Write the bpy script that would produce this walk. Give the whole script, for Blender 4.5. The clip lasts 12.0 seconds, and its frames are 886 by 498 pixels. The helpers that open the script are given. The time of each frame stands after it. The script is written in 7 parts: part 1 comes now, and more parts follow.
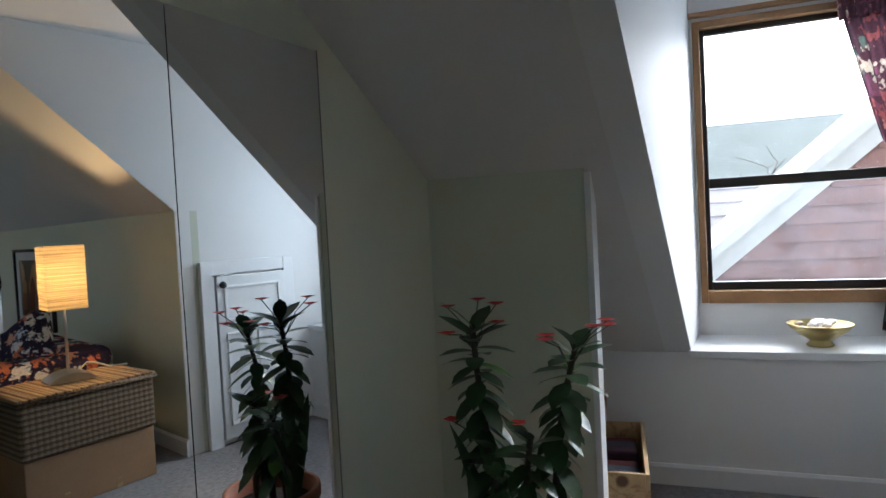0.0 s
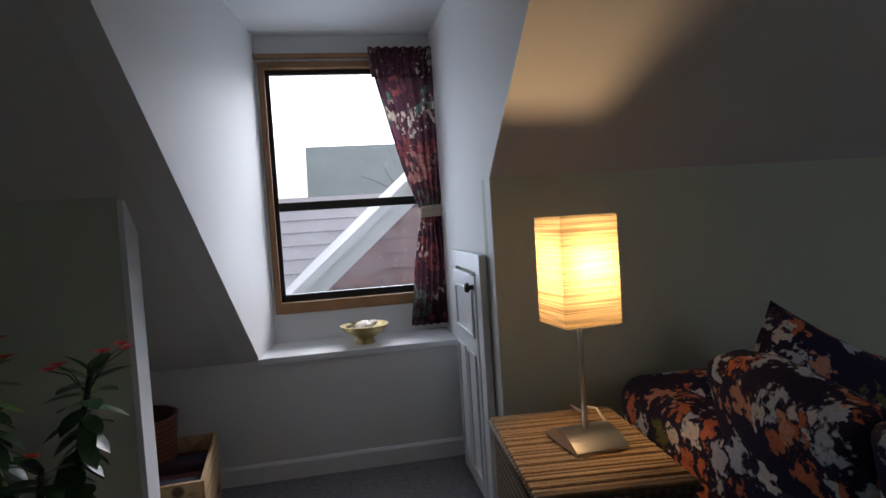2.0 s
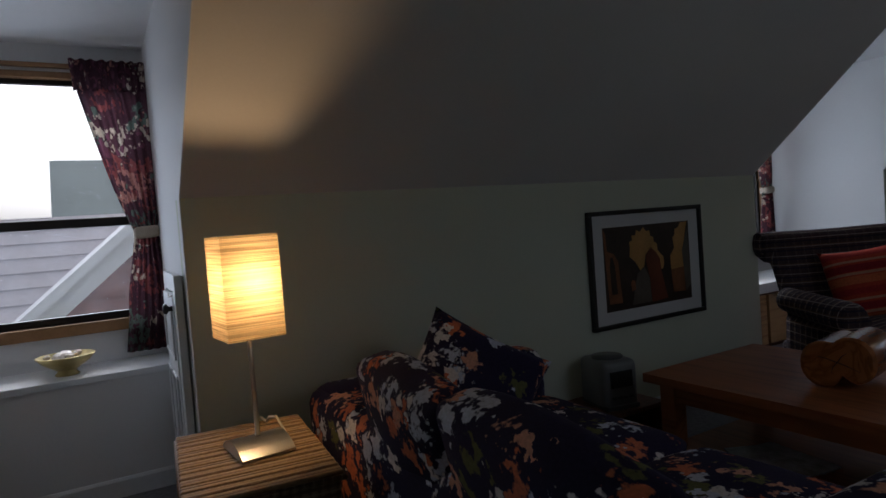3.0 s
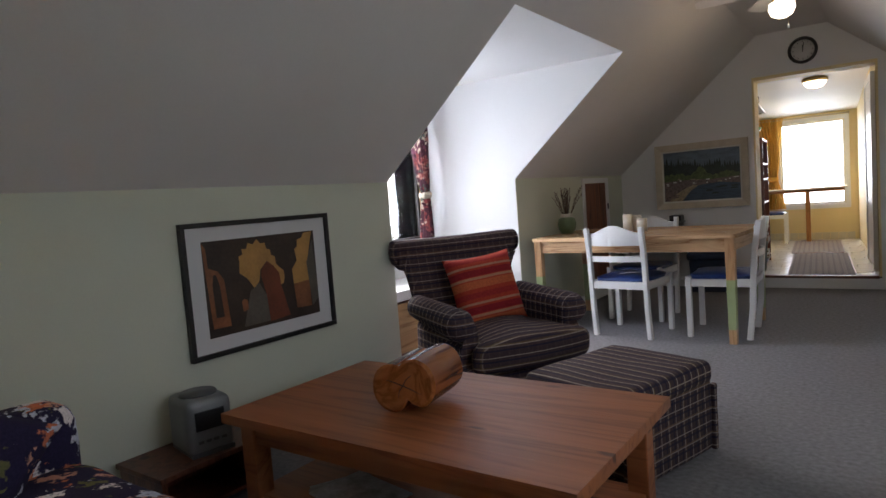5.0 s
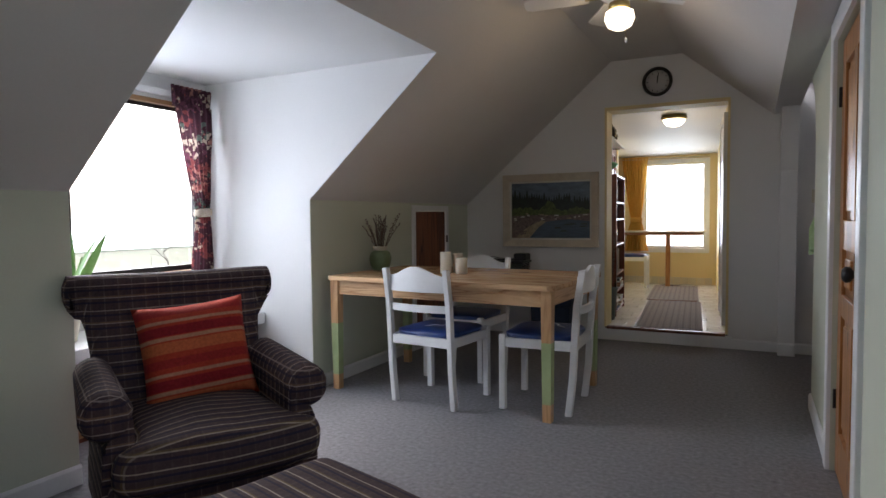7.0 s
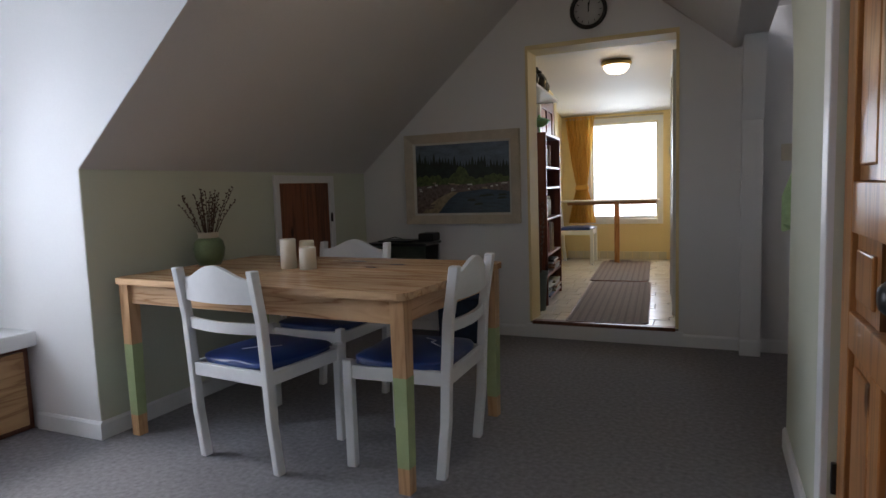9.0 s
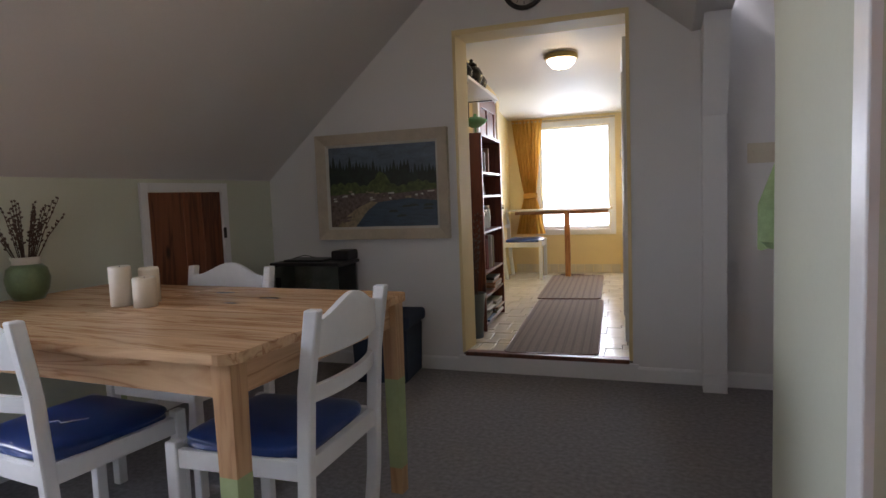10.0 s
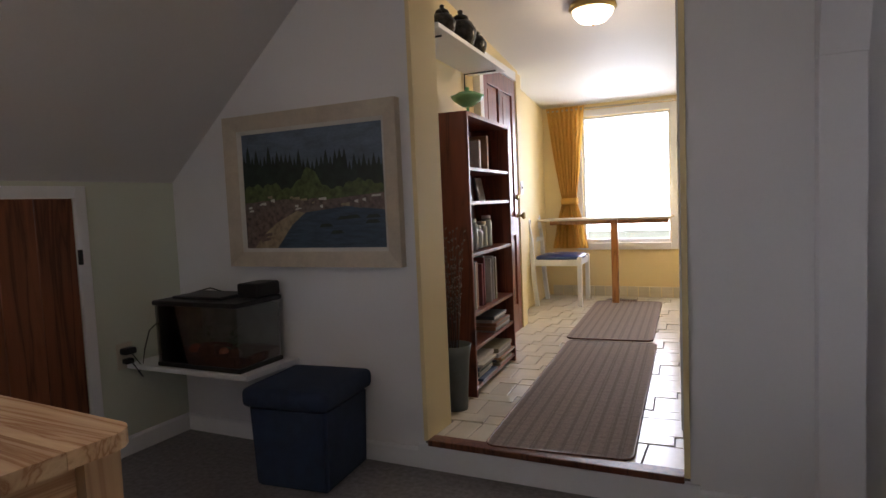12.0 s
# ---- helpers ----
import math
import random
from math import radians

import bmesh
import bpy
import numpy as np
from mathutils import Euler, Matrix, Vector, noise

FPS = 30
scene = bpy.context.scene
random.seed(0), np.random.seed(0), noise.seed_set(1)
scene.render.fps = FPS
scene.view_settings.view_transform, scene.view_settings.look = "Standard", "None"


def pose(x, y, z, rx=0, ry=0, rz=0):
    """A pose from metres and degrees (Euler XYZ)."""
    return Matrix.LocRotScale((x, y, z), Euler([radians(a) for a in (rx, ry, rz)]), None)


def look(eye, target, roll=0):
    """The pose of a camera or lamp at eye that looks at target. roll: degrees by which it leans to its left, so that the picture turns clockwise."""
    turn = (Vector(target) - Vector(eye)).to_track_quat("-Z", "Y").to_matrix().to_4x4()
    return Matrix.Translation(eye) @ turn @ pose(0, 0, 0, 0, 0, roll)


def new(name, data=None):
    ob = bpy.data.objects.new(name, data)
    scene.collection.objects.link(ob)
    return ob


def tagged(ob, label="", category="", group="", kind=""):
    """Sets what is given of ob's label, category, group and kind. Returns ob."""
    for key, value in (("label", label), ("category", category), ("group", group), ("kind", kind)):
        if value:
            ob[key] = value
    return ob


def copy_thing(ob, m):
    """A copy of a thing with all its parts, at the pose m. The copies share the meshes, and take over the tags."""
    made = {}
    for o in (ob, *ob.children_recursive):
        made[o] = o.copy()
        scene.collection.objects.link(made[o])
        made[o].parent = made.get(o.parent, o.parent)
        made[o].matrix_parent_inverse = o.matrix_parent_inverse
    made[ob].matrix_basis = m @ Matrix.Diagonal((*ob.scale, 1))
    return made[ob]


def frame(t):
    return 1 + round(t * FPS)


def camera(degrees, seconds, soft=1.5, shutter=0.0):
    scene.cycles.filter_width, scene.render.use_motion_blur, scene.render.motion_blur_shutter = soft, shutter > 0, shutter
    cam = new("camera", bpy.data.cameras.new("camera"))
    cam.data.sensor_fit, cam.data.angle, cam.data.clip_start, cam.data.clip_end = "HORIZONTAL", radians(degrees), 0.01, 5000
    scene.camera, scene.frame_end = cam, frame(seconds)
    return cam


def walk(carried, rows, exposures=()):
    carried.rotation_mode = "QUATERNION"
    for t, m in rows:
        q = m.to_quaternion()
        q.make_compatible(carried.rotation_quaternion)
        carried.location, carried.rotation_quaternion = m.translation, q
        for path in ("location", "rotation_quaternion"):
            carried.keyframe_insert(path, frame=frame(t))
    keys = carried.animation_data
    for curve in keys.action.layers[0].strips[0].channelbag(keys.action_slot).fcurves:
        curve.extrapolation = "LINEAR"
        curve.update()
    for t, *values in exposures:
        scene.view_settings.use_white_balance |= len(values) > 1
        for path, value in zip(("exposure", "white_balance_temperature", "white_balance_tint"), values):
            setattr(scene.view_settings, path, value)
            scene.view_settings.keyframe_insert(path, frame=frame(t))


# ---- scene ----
cam = camera(71.0, 12.0)
PATH = [
    (0, (1.872, 1.208, 1.101), (-0.008, 0.529, 1.032), -3.0),
    (0.5, (1.851, 1.288, 1.104), (-0.09, 0.811, 1.025), -2.9),
    (1, (1.868, 1.38, 1.116), (-0.118, 1.16, 1.025), -3.4),
    (1.5, (1.93, 1.48, 1.12), (-0.067, 1.546, 1.022), -4.1),
    (2, (2.056, 1.576, 1.121), (0.097, 1.968, 1.027), -3.7),
    (2.5, (2.264, 1.715, 1.11), (0.398, 2.427, 1.022), -3.5),
    (3, (2.304, 1.849, 1.099), (0.581, 2.86, 1.019), -4.3),
    (3.5, (2.309, 1.907, 1.088), (0.847, 3.269, 0.994), -4.3),
    (5.5, (2.493, 2.883, 1.121), (1.4, 4.552, 0.972), -2.9),
    (6, (2.518, 3.224, 1.124), (1.557, 4.973, 0.999), -0.4),
    (6.5, (2.57, 3.495, 1.133), (1.652, 5.27, 1.046), -0.1),
    (8.5, (2.604, 4.77, 1.108), (1.778, 6.582, 0.911), -1.8),
    (9, (2.618, 5.098, 1.115), (1.816, 6.921, 0.921), -1.9),
    (9.5, (2.59, 5.478, 1.108), (1.868, 7.334, 0.927), -1.9),
    (10, (2.596, 5.835, 1.106), (1.913, 7.707, 0.936), -2.2),
    (10.5, (2.613, 6.195, 1.095), (1.843, 8.035, 0.95), -2.6),
    (11, (2.622, 6.58, 1.082), (1.861, 8.424, 0.935), -2.6),
    (11.5, (2.606, 6.942, 1.092), (1.847, 8.785, 0.932), -2.5),
    (12, (2.575, 7.282, 1.094), (1.698, 9.073, 0.949), -2.45),
]
EXPOSURES = [(0, -0.48, 5900, 8), (1.0, -0.85, 5950, 9), (1.5, -1.3, 6050, 12), (2.0, -1.58, 6050, 14), (2.5, -1.9, 6000, 14), (3.0, -2.1, 6000, 14), (3.5, -1.05, 7000, 19), (3.7, -0.8, 6950, 19), (5.3, 0.05, 6500, 17), (6.5, -0.1, 6450, 16), (8.5, -0.42, 6350, 15), (9.0, -0.37, 6350, 16), (9.5, 0.15, 6350, 18), (10.0, 0.15, 6400, 20), (12.0, 0.25, 6450, 23)]
walk(cam, [(t, look(e, g, r)) for t, e, g, r in PATH], EXPOSURES)

# ---- world, sun, lights, exposure ----
world = bpy.data.worlds.new("overcast_sky")
scene.world = world
world.use_nodes = True
wn = world.node_tree
sky = wn.nodes.new("ShaderNodeTexSky")
sky.sky_type = "NISHITA"
sky.sun_disc = False
sky.sun_elevation, sky.sun_rotation = radians(38), radians(-60)
sky.air_density, sky.dust_density, sky.ozone_density = 1.0, 6.0, 1.0
desat = wn.nodes.new("ShaderNodeHueSaturation")
desat.inputs["Saturation"].default_value = 0.25
wn.links.new(sky.outputs[0], desat.inputs["Color"])
wn.links.new(desat.outputs[0], wn.nodes["Background"].inputs[0])
wn.nodes["Background"].inputs[1].default_value = 0.9
sun = new("sun", bpy.data.lights.new("sun", "SUN"))
sun.data.energy, sun.data.angle, sun.data.color = 1.4, radians(12), (1.0, 0.96, 0.9)
sun.matrix_world = look((-6, 3, 6), (0, 4, 0))


def area_lamp(name, eye, target, w, h, watts, colour):
    ob = new(name, bpy.data.lights.new(name, "AREA"))
    ob.data.shape, ob.data.size, ob.data.size_y = "RECTANGLE", w, h
    ob.data.energy, ob.data.color = watts, colour
    ob.matrix_world = look(eye, target)
    return ob


XR4 = 2.955
DAY = (0.76, 0.88, 1.0)
area_lamp("daylight_window_1", (-1.30, 1.80, 1.32), (0.5, 1.75, 1.0), 0.80, 1.1, 23, DAY)
area_lamp("daylight_window_2", (-1.05, 6.22, 1.33), (1.5, 6.3, 0.9), 1.45, 1.05, 47, DAY)
area_lamp("daylight_passage_window", (1.54, 13.6, 1.28), (1.7, 9.0, 0.8), 0.75, 1.15, 26, DAY)


area_lamp("daylight_window_4", (XR4, 3.75, 1.35), (0.6, 6.0, 0.8), 0.95, 0.72, 6.0, DAY)


def bulb(name, at, watts, colour, radius):
    ob = new(name, bpy.data.lights.new(name, "POINT"))
    ob.data.energy, ob.data.color, ob.data.shadow_soft_size = watts, colour, radius
    ob.location = at
    return ob


bulb("lamp_bulb", (0.505, 2.255, 0.975), 20.0, (1.0, 0.63, 0.29), 0.03)
bulb("fan_bulb", (1.90, 7.38, 2.22), 2.8, (1.0, 0.70, 0.36), 0.05)
bulb("passage_bulb", (1.80, 10.93, 2.08), 4.0, (1.0, 0.80, 0.5), 0.06)
# ---- helpers for building ----


def mat(name, colour, rough=0.6, metal=0.0, vary=0.12, scale=6.0, bump=0.1, fine=60.0, spec=0.5, stretch=(1, 1, 1), object_random=0.0):
    """A surface with two scales of variation and a fine bump, in object space metres."""
    m = bpy.data.materials.new(name)
    m.use_nodes = True
    nt = m.node_tree
    b = nt.nodes["Principled BSDF"]
    b.inputs["Roughness"].default_value, b.inputs["Metallic"].default_value = rough, metal
    b.inputs["Specular IOR Level"].default_value = spec
    tc = nt.nodes.new("ShaderNodeNewGeometry")
    mp = nt.nodes.new("ShaderNodeMapping")
    mp.inputs["Scale"].default_value = stretch
    nt.links.new(tc.outputs["Position"], mp.inputs["Vector"])
    n1, n2 = nt.nodes.new("ShaderNodeTexNoise"), nt.nodes.new("ShaderNodeTexNoise")
    n1.inputs["Scale"].default_value, n2.inputs["Scale"].default_value = scale, fine
    n1.inputs["Detail"].default_value, n2.inputs["Detail"].default_value = 4, 5
    for n in (n1, n2):
        nt.links.new(mp.outputs[0], n.inputs["Vector"])
    add = nt.nodes.new("ShaderNodeMath")
    add.operation = "MULTIPLY_ADD"
    add.inputs[1].default_value = 0.5
    nt.links.new(n2.outputs["Fac"], add.inputs[0])
    nt.links.new(n1.outputs["Fac"], add.inputs[2])
    ramp = nt.nodes.new("ShaderNodeMapRange")
    ramp.inputs["From Min"].default_value, ramp.inputs["From Max"].default_value = 0.45, 1.05
    ramp.inputs["To Min"].default_value, ramp.inputs["To Max"].default_value = 1 - vary, 1 + vary
    nt.links.new(add.outputs[0], ramp.inputs["Value"])
    mul = nt.nodes.new("ShaderNodeVectorMath")
    mul.operation = "SCALE"
    mul.inputs[0].default_value = colour
    nt.links.new(ramp.outputs[0], mul.inputs["Scale"])
    out = mul.outputs[0]
    if object_random:
        oi = nt.nodes.new("ShaderNodeObjectInfo")
        r2 = nt.nodes.new("ShaderNodeMapRange")
        r2.inputs["To Min"].default_value, r2.inputs["To Max"].default_value = 1 - object_random, 1 + object_random
        nt.links.new(oi.outputs["Random"], r2.inputs["Value"])
        m2 = nt.nodes.new("ShaderNodeVectorMath")
        m2.operation = "SCALE"
        nt.links.new(out, m2.inputs[0])
        nt.links.new(r2.outputs[0], m2.inputs["Scale"])
        out = m2.outputs[0]
    nt.links.new(out, b.inputs["Base Color"])
    if bump:
        bp = nt.nodes.new("ShaderNodeBump")
        bp.inputs["Strength"].default_value, bp.inputs["Distance"].default_value = bump, 0.01
        nt.links.new(n2.outputs["Fac"], bp.inputs["Height"])
        nt.links.new(bp.outputs[0], b.inputs["Normal"])
    return m


def glow(name, colour, strength):
    m = bpy.data.materials.new(name)
    m.use_nodes = True
    b = m.node_tree.nodes["Principled BSDF"]
    b.inputs["Base Color"].default_value = (*colour, 1)
    b.inputs["Emission Color"].default_value = (*colour, 1)
    b.inputs["Emission Strength"].default_value = strength
    return m


def bm_box(bm, lo, hi, bevel=0.0):
    """Add a box from corner to corner, its edges rounded by bevel."""
    lo, hi = Vector(lo), Vector(hi)
    vs = [bm.verts.new((x, y, z)) for z in (lo.z, hi.z) for y in (lo.y, hi.y) for x in (lo.x, hi.x)]
    fs = [bm.faces.new([vs[i] for i in f]) for f in ((0, 2, 3, 1), (4, 5, 7, 6), (0, 1, 5, 4), (2, 6, 7, 3), (0, 4, 6, 2), (1, 3, 7, 5))]
    if bevel:
        es = list({e for f in fs for e in f.edges})
        bmesh.ops.bevel(bm, geom=es, offset=bevel, segments=2, affect="EDGES", profile=0.5)
    return bm


def box(lo, hi, bevel=0.0):
    return bm_box(bmesh.new(), lo, hi, bevel)


def bm_prism(bm, pts, way):
    """Add the solid swept by the flat polygon pts along way."""
    way = Vector(way)
    a = [bm.verts.new(p) for p in pts]
    b = [bm.verts.new(Vector(p) + way) for p in pts]
    bm.faces.new(a[::-1])
    bm.faces.new(b)
    n = len(a)
    for i in range(n):
        bm.faces.new((a[i], a[(i + 1) % n], b[(i + 1) % n], b[i]))
    bmesh.ops.recalc_face_normals(bm, faces=bm.faces)
    return bm


def prism(pts, way):
    return bm_prism(bmesh.new(), pts, way)


def bm_lathe(bm, profile, at=(0, 0, 0), n=24):
    """Add the solid of revolution of (radius, height) pairs about z at the place."""
    rings = []
    at = Vector(at)
    for r, z in profile:
        if r < 1e-5:
            rings.append([bm.verts.new(at + Vector((0, 0, z)))])
        else:
            rings.append([bm.verts.new(at + Vector((r * math.cos(2 * math.pi * k / n), r * math.sin(2 * math.pi * k / n), z))) for k in range(n)])
    for a, b in zip(rings, rings[1:]):
        for k in range(n):
            q = [a[k % len(a)], a[(k + 1) % len(a)], b[(k + 1) % len(b)], b[k % len(b)]]
            q = [v for i, v in enumerate(q) if v not in q[:i]]
            if len(q) > 2:
                bm.faces.new(q)
    for f in bm.faces:
        f.smooth = True
    bmesh.ops.recalc_face_normals(bm, faces=bm.faces)
    return bm


def lathe(profile, at=(0, 0, 0), n=24):
    return bm_lathe(bmesh.new(), profile, at, n)


def bm_tube(bm, pts, radius, n=8):
    """Add a tube along points; radius is a number or one for each point."""
    pts = [Vector(p) for p in pts]
    radii = radius if isinstance(radius, (list, tuple)) else [radius] * len(pts)
    rings = []
    for i, p in enumerate(pts):
        d = (pts[min(i + 1, len(pts) - 1)] - pts[max(i - 1, 0)]).normalized()
        u = d.orthogonal().normalized() if i == 0 else (u - d * u.dot(d)).normalized()
        w = d.cross(u)
        rings.append([bm.verts.new(p + (u * math.cos(2 * math.pi * k / n) + w * math.sin(2 * math.pi * k / n)) * radii[i]) for k in range(n)])
    for a, b in zip(rings, rings[1:]):
        for k in range(n):
            bm.faces.new((a[k], a[(k + 1) % n], b[(k + 1) % n], b[k])).smooth = True
    bm.faces.new(rings[0][::-1])
    bm.faces.new(rings[-1])
    return bm


def tube(pts, radius, n=8):
    return bm_tube(bmesh.new(), pts, radius, n)


def obj(name, bm, material):
    me = bpy.data.meshes.new(name)
    bm.to_mesh(me)
    bm.free()
    me.materials.append(material)
    return new(name, me)


def structure(name, bm, material, label, category):
    return tagged(obj(name, bm, material), label, category, kind="structure")


def thing(name, label, category, at=(0, 0, 0), turn=0, group=""):
    ob = new(name)
    ob.empty_display_size = 0.1
    ob.matrix_basis = pose(*at, 0, 0, turn)
    return tagged(ob, label, category, group)


def part(name, bm, material, parent, label=""):
    ob = obj(name, bm, material)
    ob.parent = parent
    return tagged(ob, label)
# ---- materials ----
M_SLOPE = mat("white_ceiling_paint", (0.70, 0.68, 0.67), 0.75, vary=0.04, scale=1.5, bump=0.05, fine=90)
M_WHITE_WALL = mat("white_wall_paint", (0.74, 0.74, 0.74), 0.6, vary=0.03, scale=1.2, bump=0.05, fine=90)
M_GREEN_WALL = mat("pale_sage_wall_paint", (0.60, 0.63, 0.52), 0.65, vary=0.04, scale=1.2, bump=0.05, fine=90)
M_TRIM = mat("white_gloss_paint", (0.78, 0.79, 0.80), 0.35, vary=0.04, scale=3, bump=0.04, fine=50)
M_YELLOW = mat("pale_yellow_wall_paint", (0.80, 0.66, 0.36), 0.6, vary=0.03, scale=1.2, bump=0.05, fine=90)
M_CARPET = mat("grey_carpet", (0.285, 0.278, 0.294), 0.95, vary=0.28, scale=45, bump=0.9, fine=260, spec=0.1)
M_GROUT = mat("dark_grout", (0.16, 0.14, 0.12), 0.9, fine=200)
M_TILE = mat("cream_glazed_tile", (0.70, 0.64, 0.52), 0.22, vary=0.08, scale=9, bump=0.05, fine=70, object_random=0.06)
M_SILVER = mat("mirror_silver", (0.86, 0.88, 0.87), 0.01, 1.0, vary=0.0, bump=0)
M_OAK = mat("oiled_oak_window_wood", (0.30, 0.16, 0.07), 0.45, vary=0.25, scale=7, bump=0.08, fine=60)
M_DARK_METAL = mat("dark_bronze_aluminium", (0.035, 0.03, 0.028), 0.4, 0.6, bump=0.02)
M_BLACK = mat("black_plastic", (0.012, 0.012, 0.013), 0.4, bump=0.03)
M_NAVY = mat("navy_vinyl", (0.018, 0.032, 0.078), 0.45, vary=0.2, bump=0.15, fine=200)
M_BLUE_SEAT = mat("royal_blue_vinyl", (0.016, 0.045, 0.18), 0.28, vary=0.15, bump=0.1, fine=150)
M_WHITE_CHAIR = mat("white_enamel_paint", (0.78, 0.79, 0.80), 0.3, vary=0.05, scale=8, bump=0.03, fine=40)
M_GREEN_PAINT = mat("lime_green_paint", (0.36, 0.44, 0.22), 0.5, bump=0.05)



def node_mat(name, rough=0.6, spec=0.5):
    m = bpy.data.materials.new(name)
    m.use_nodes = True
    nt = m.node_tree
    b = nt.nodes["Principled BSDF"]
    b.inputs["Roughness"].default_value, b.inputs["Specular IOR Level"].default_value = rough, spec
    return m, nt, b


def ramp_node(nt, stops, interp="LINEAR"):
    r = nt.nodes.new("ShaderNodeValToRGB")
    r.color_ramp.interpolation = interp
    e = r.color_ramp.elements
    while len(e) < len(stops):
        e.new(0.5)
    for k, (p, c) in zip(e, stops):
        k.position, k.color = p, (*c, 1)
    return r


def add_bump(nt, b, height, strength, dist=0.01):
    bp = nt.nodes.new("ShaderNodeBump")
    bp.inputs["Strength"].default_value, bp.inputs["Distance"].default_value = strength, dist
    nt.links.new(height, bp.inputs["Height"])
    nt.links.new(bp.outputs[0], b.inputs["Normal"])


def floral(name, ground, stops, scale, rough=0.85, warp=0.09, through_light=0.0):
    """Printed cotton: blotched flowers scattered on a plain ground."""
    m, nt, b = node_mat(name, rough, 0.2)
    tc = nt.nodes.new("ShaderNodeTexCoord")
    nz = nt.nodes.new("ShaderNodeTexNoise")
    nz.inputs["Scale"].default_value, nz.inputs["Detail"].default_value = scale * 2.2, 4
    nt.links.new(tc.outputs["Object"], nz.inputs["Vector"])
    wv = nt.nodes.new("ShaderNodeVectorMath")
    wv.operation = "MULTIPLY_ADD"
    wv.inputs[1].default_value = (warp * 4,) * 3
    nt.links.new(nz.outputs["Color"], wv.inputs[0])
    nt.links.new(tc.outputs["Object"], wv.inputs[2])
    vo = nt.nodes.new("ShaderNodeTexVoronoi")
    vo.inputs["Scale"].default_value = scale
    nt.links.new(wv.outputs[0], vo.inputs["Vector"])
    sep = nt.nodes.new("ShaderNodeSeparateColor")
    nt.links.new(vo.outputs["Color"], sep.inputs[0])
    pick = ramp_node(nt, stops, "CONSTANT")
    nt.links.new(sep.outputs[0], pick.inputs[0])
    near = ramp_node(nt, [(0.0, (1, 1, 1)), (0.42, (1, 1, 1)), (0.55, (0, 0, 0))])
    nt.links.new(vo.outputs["Distance"], near.inputs[0])
    mix = nt.nodes.new("ShaderNodeMix")
    mix.data_type = "RGBA"
    mix.inputs[6].default_value = (*ground, 1)
    nt.links.new(near.outputs[0], mix.inputs[0])
    nt.links.new(pick.outputs[0], mix.inputs[7])
    n2 = nt.nodes.new("ShaderNodeTexNoise")
    n2.inputs["Scale"].default_value = scale * 9
    nt.links.new(tc.outputs["Object"], n2.inputs["Vector"])
    mr = nt.nodes.new("ShaderNodeMapRange")
    mr.inputs["To Min"].default_value, mr.inputs["To Max"].default_value = 0.65, 1.35
    nt.links.new(n2.outputs["Fac"], mr.inputs["Value"])
    sc = nt.nodes.new("ShaderNodeVectorMath")
    sc.operation = "SCALE"
    nt.links.new(mix.outputs[2], sc.inputs[0])
    nt.links.new(mr.outputs[0], sc.inputs["Scale"])
    nt.links.new(sc.outputs[0], b.inputs["Base Color"])
    weave = nt.nodes.new("ShaderNodeTexNoise")
    weave.inputs["Scale"].default_value = 500
    nt.links.new(tc.outputs["Object"], weave.inputs["Vector"])
    add_bump(nt, b, weave.outputs["Fac"], 0.25, 0.002)
    if through_light:
        tr = nt.nodes.new("ShaderNodeBsdfTranslucent")
        nt.links.new(sc.outputs[0], tr.inputs[0])
        ms = nt.nodes.new("ShaderNodeMixShader")
        ms.inputs[0].default_value = through_light
        nt.links.new(b.outputs[0], ms.inputs[1])
        nt.links.new(tr.outputs[0], ms.inputs[2])
        nt.links.new(ms.outputs[0], nt.nodes["Material Output"].inputs[0])
    return m


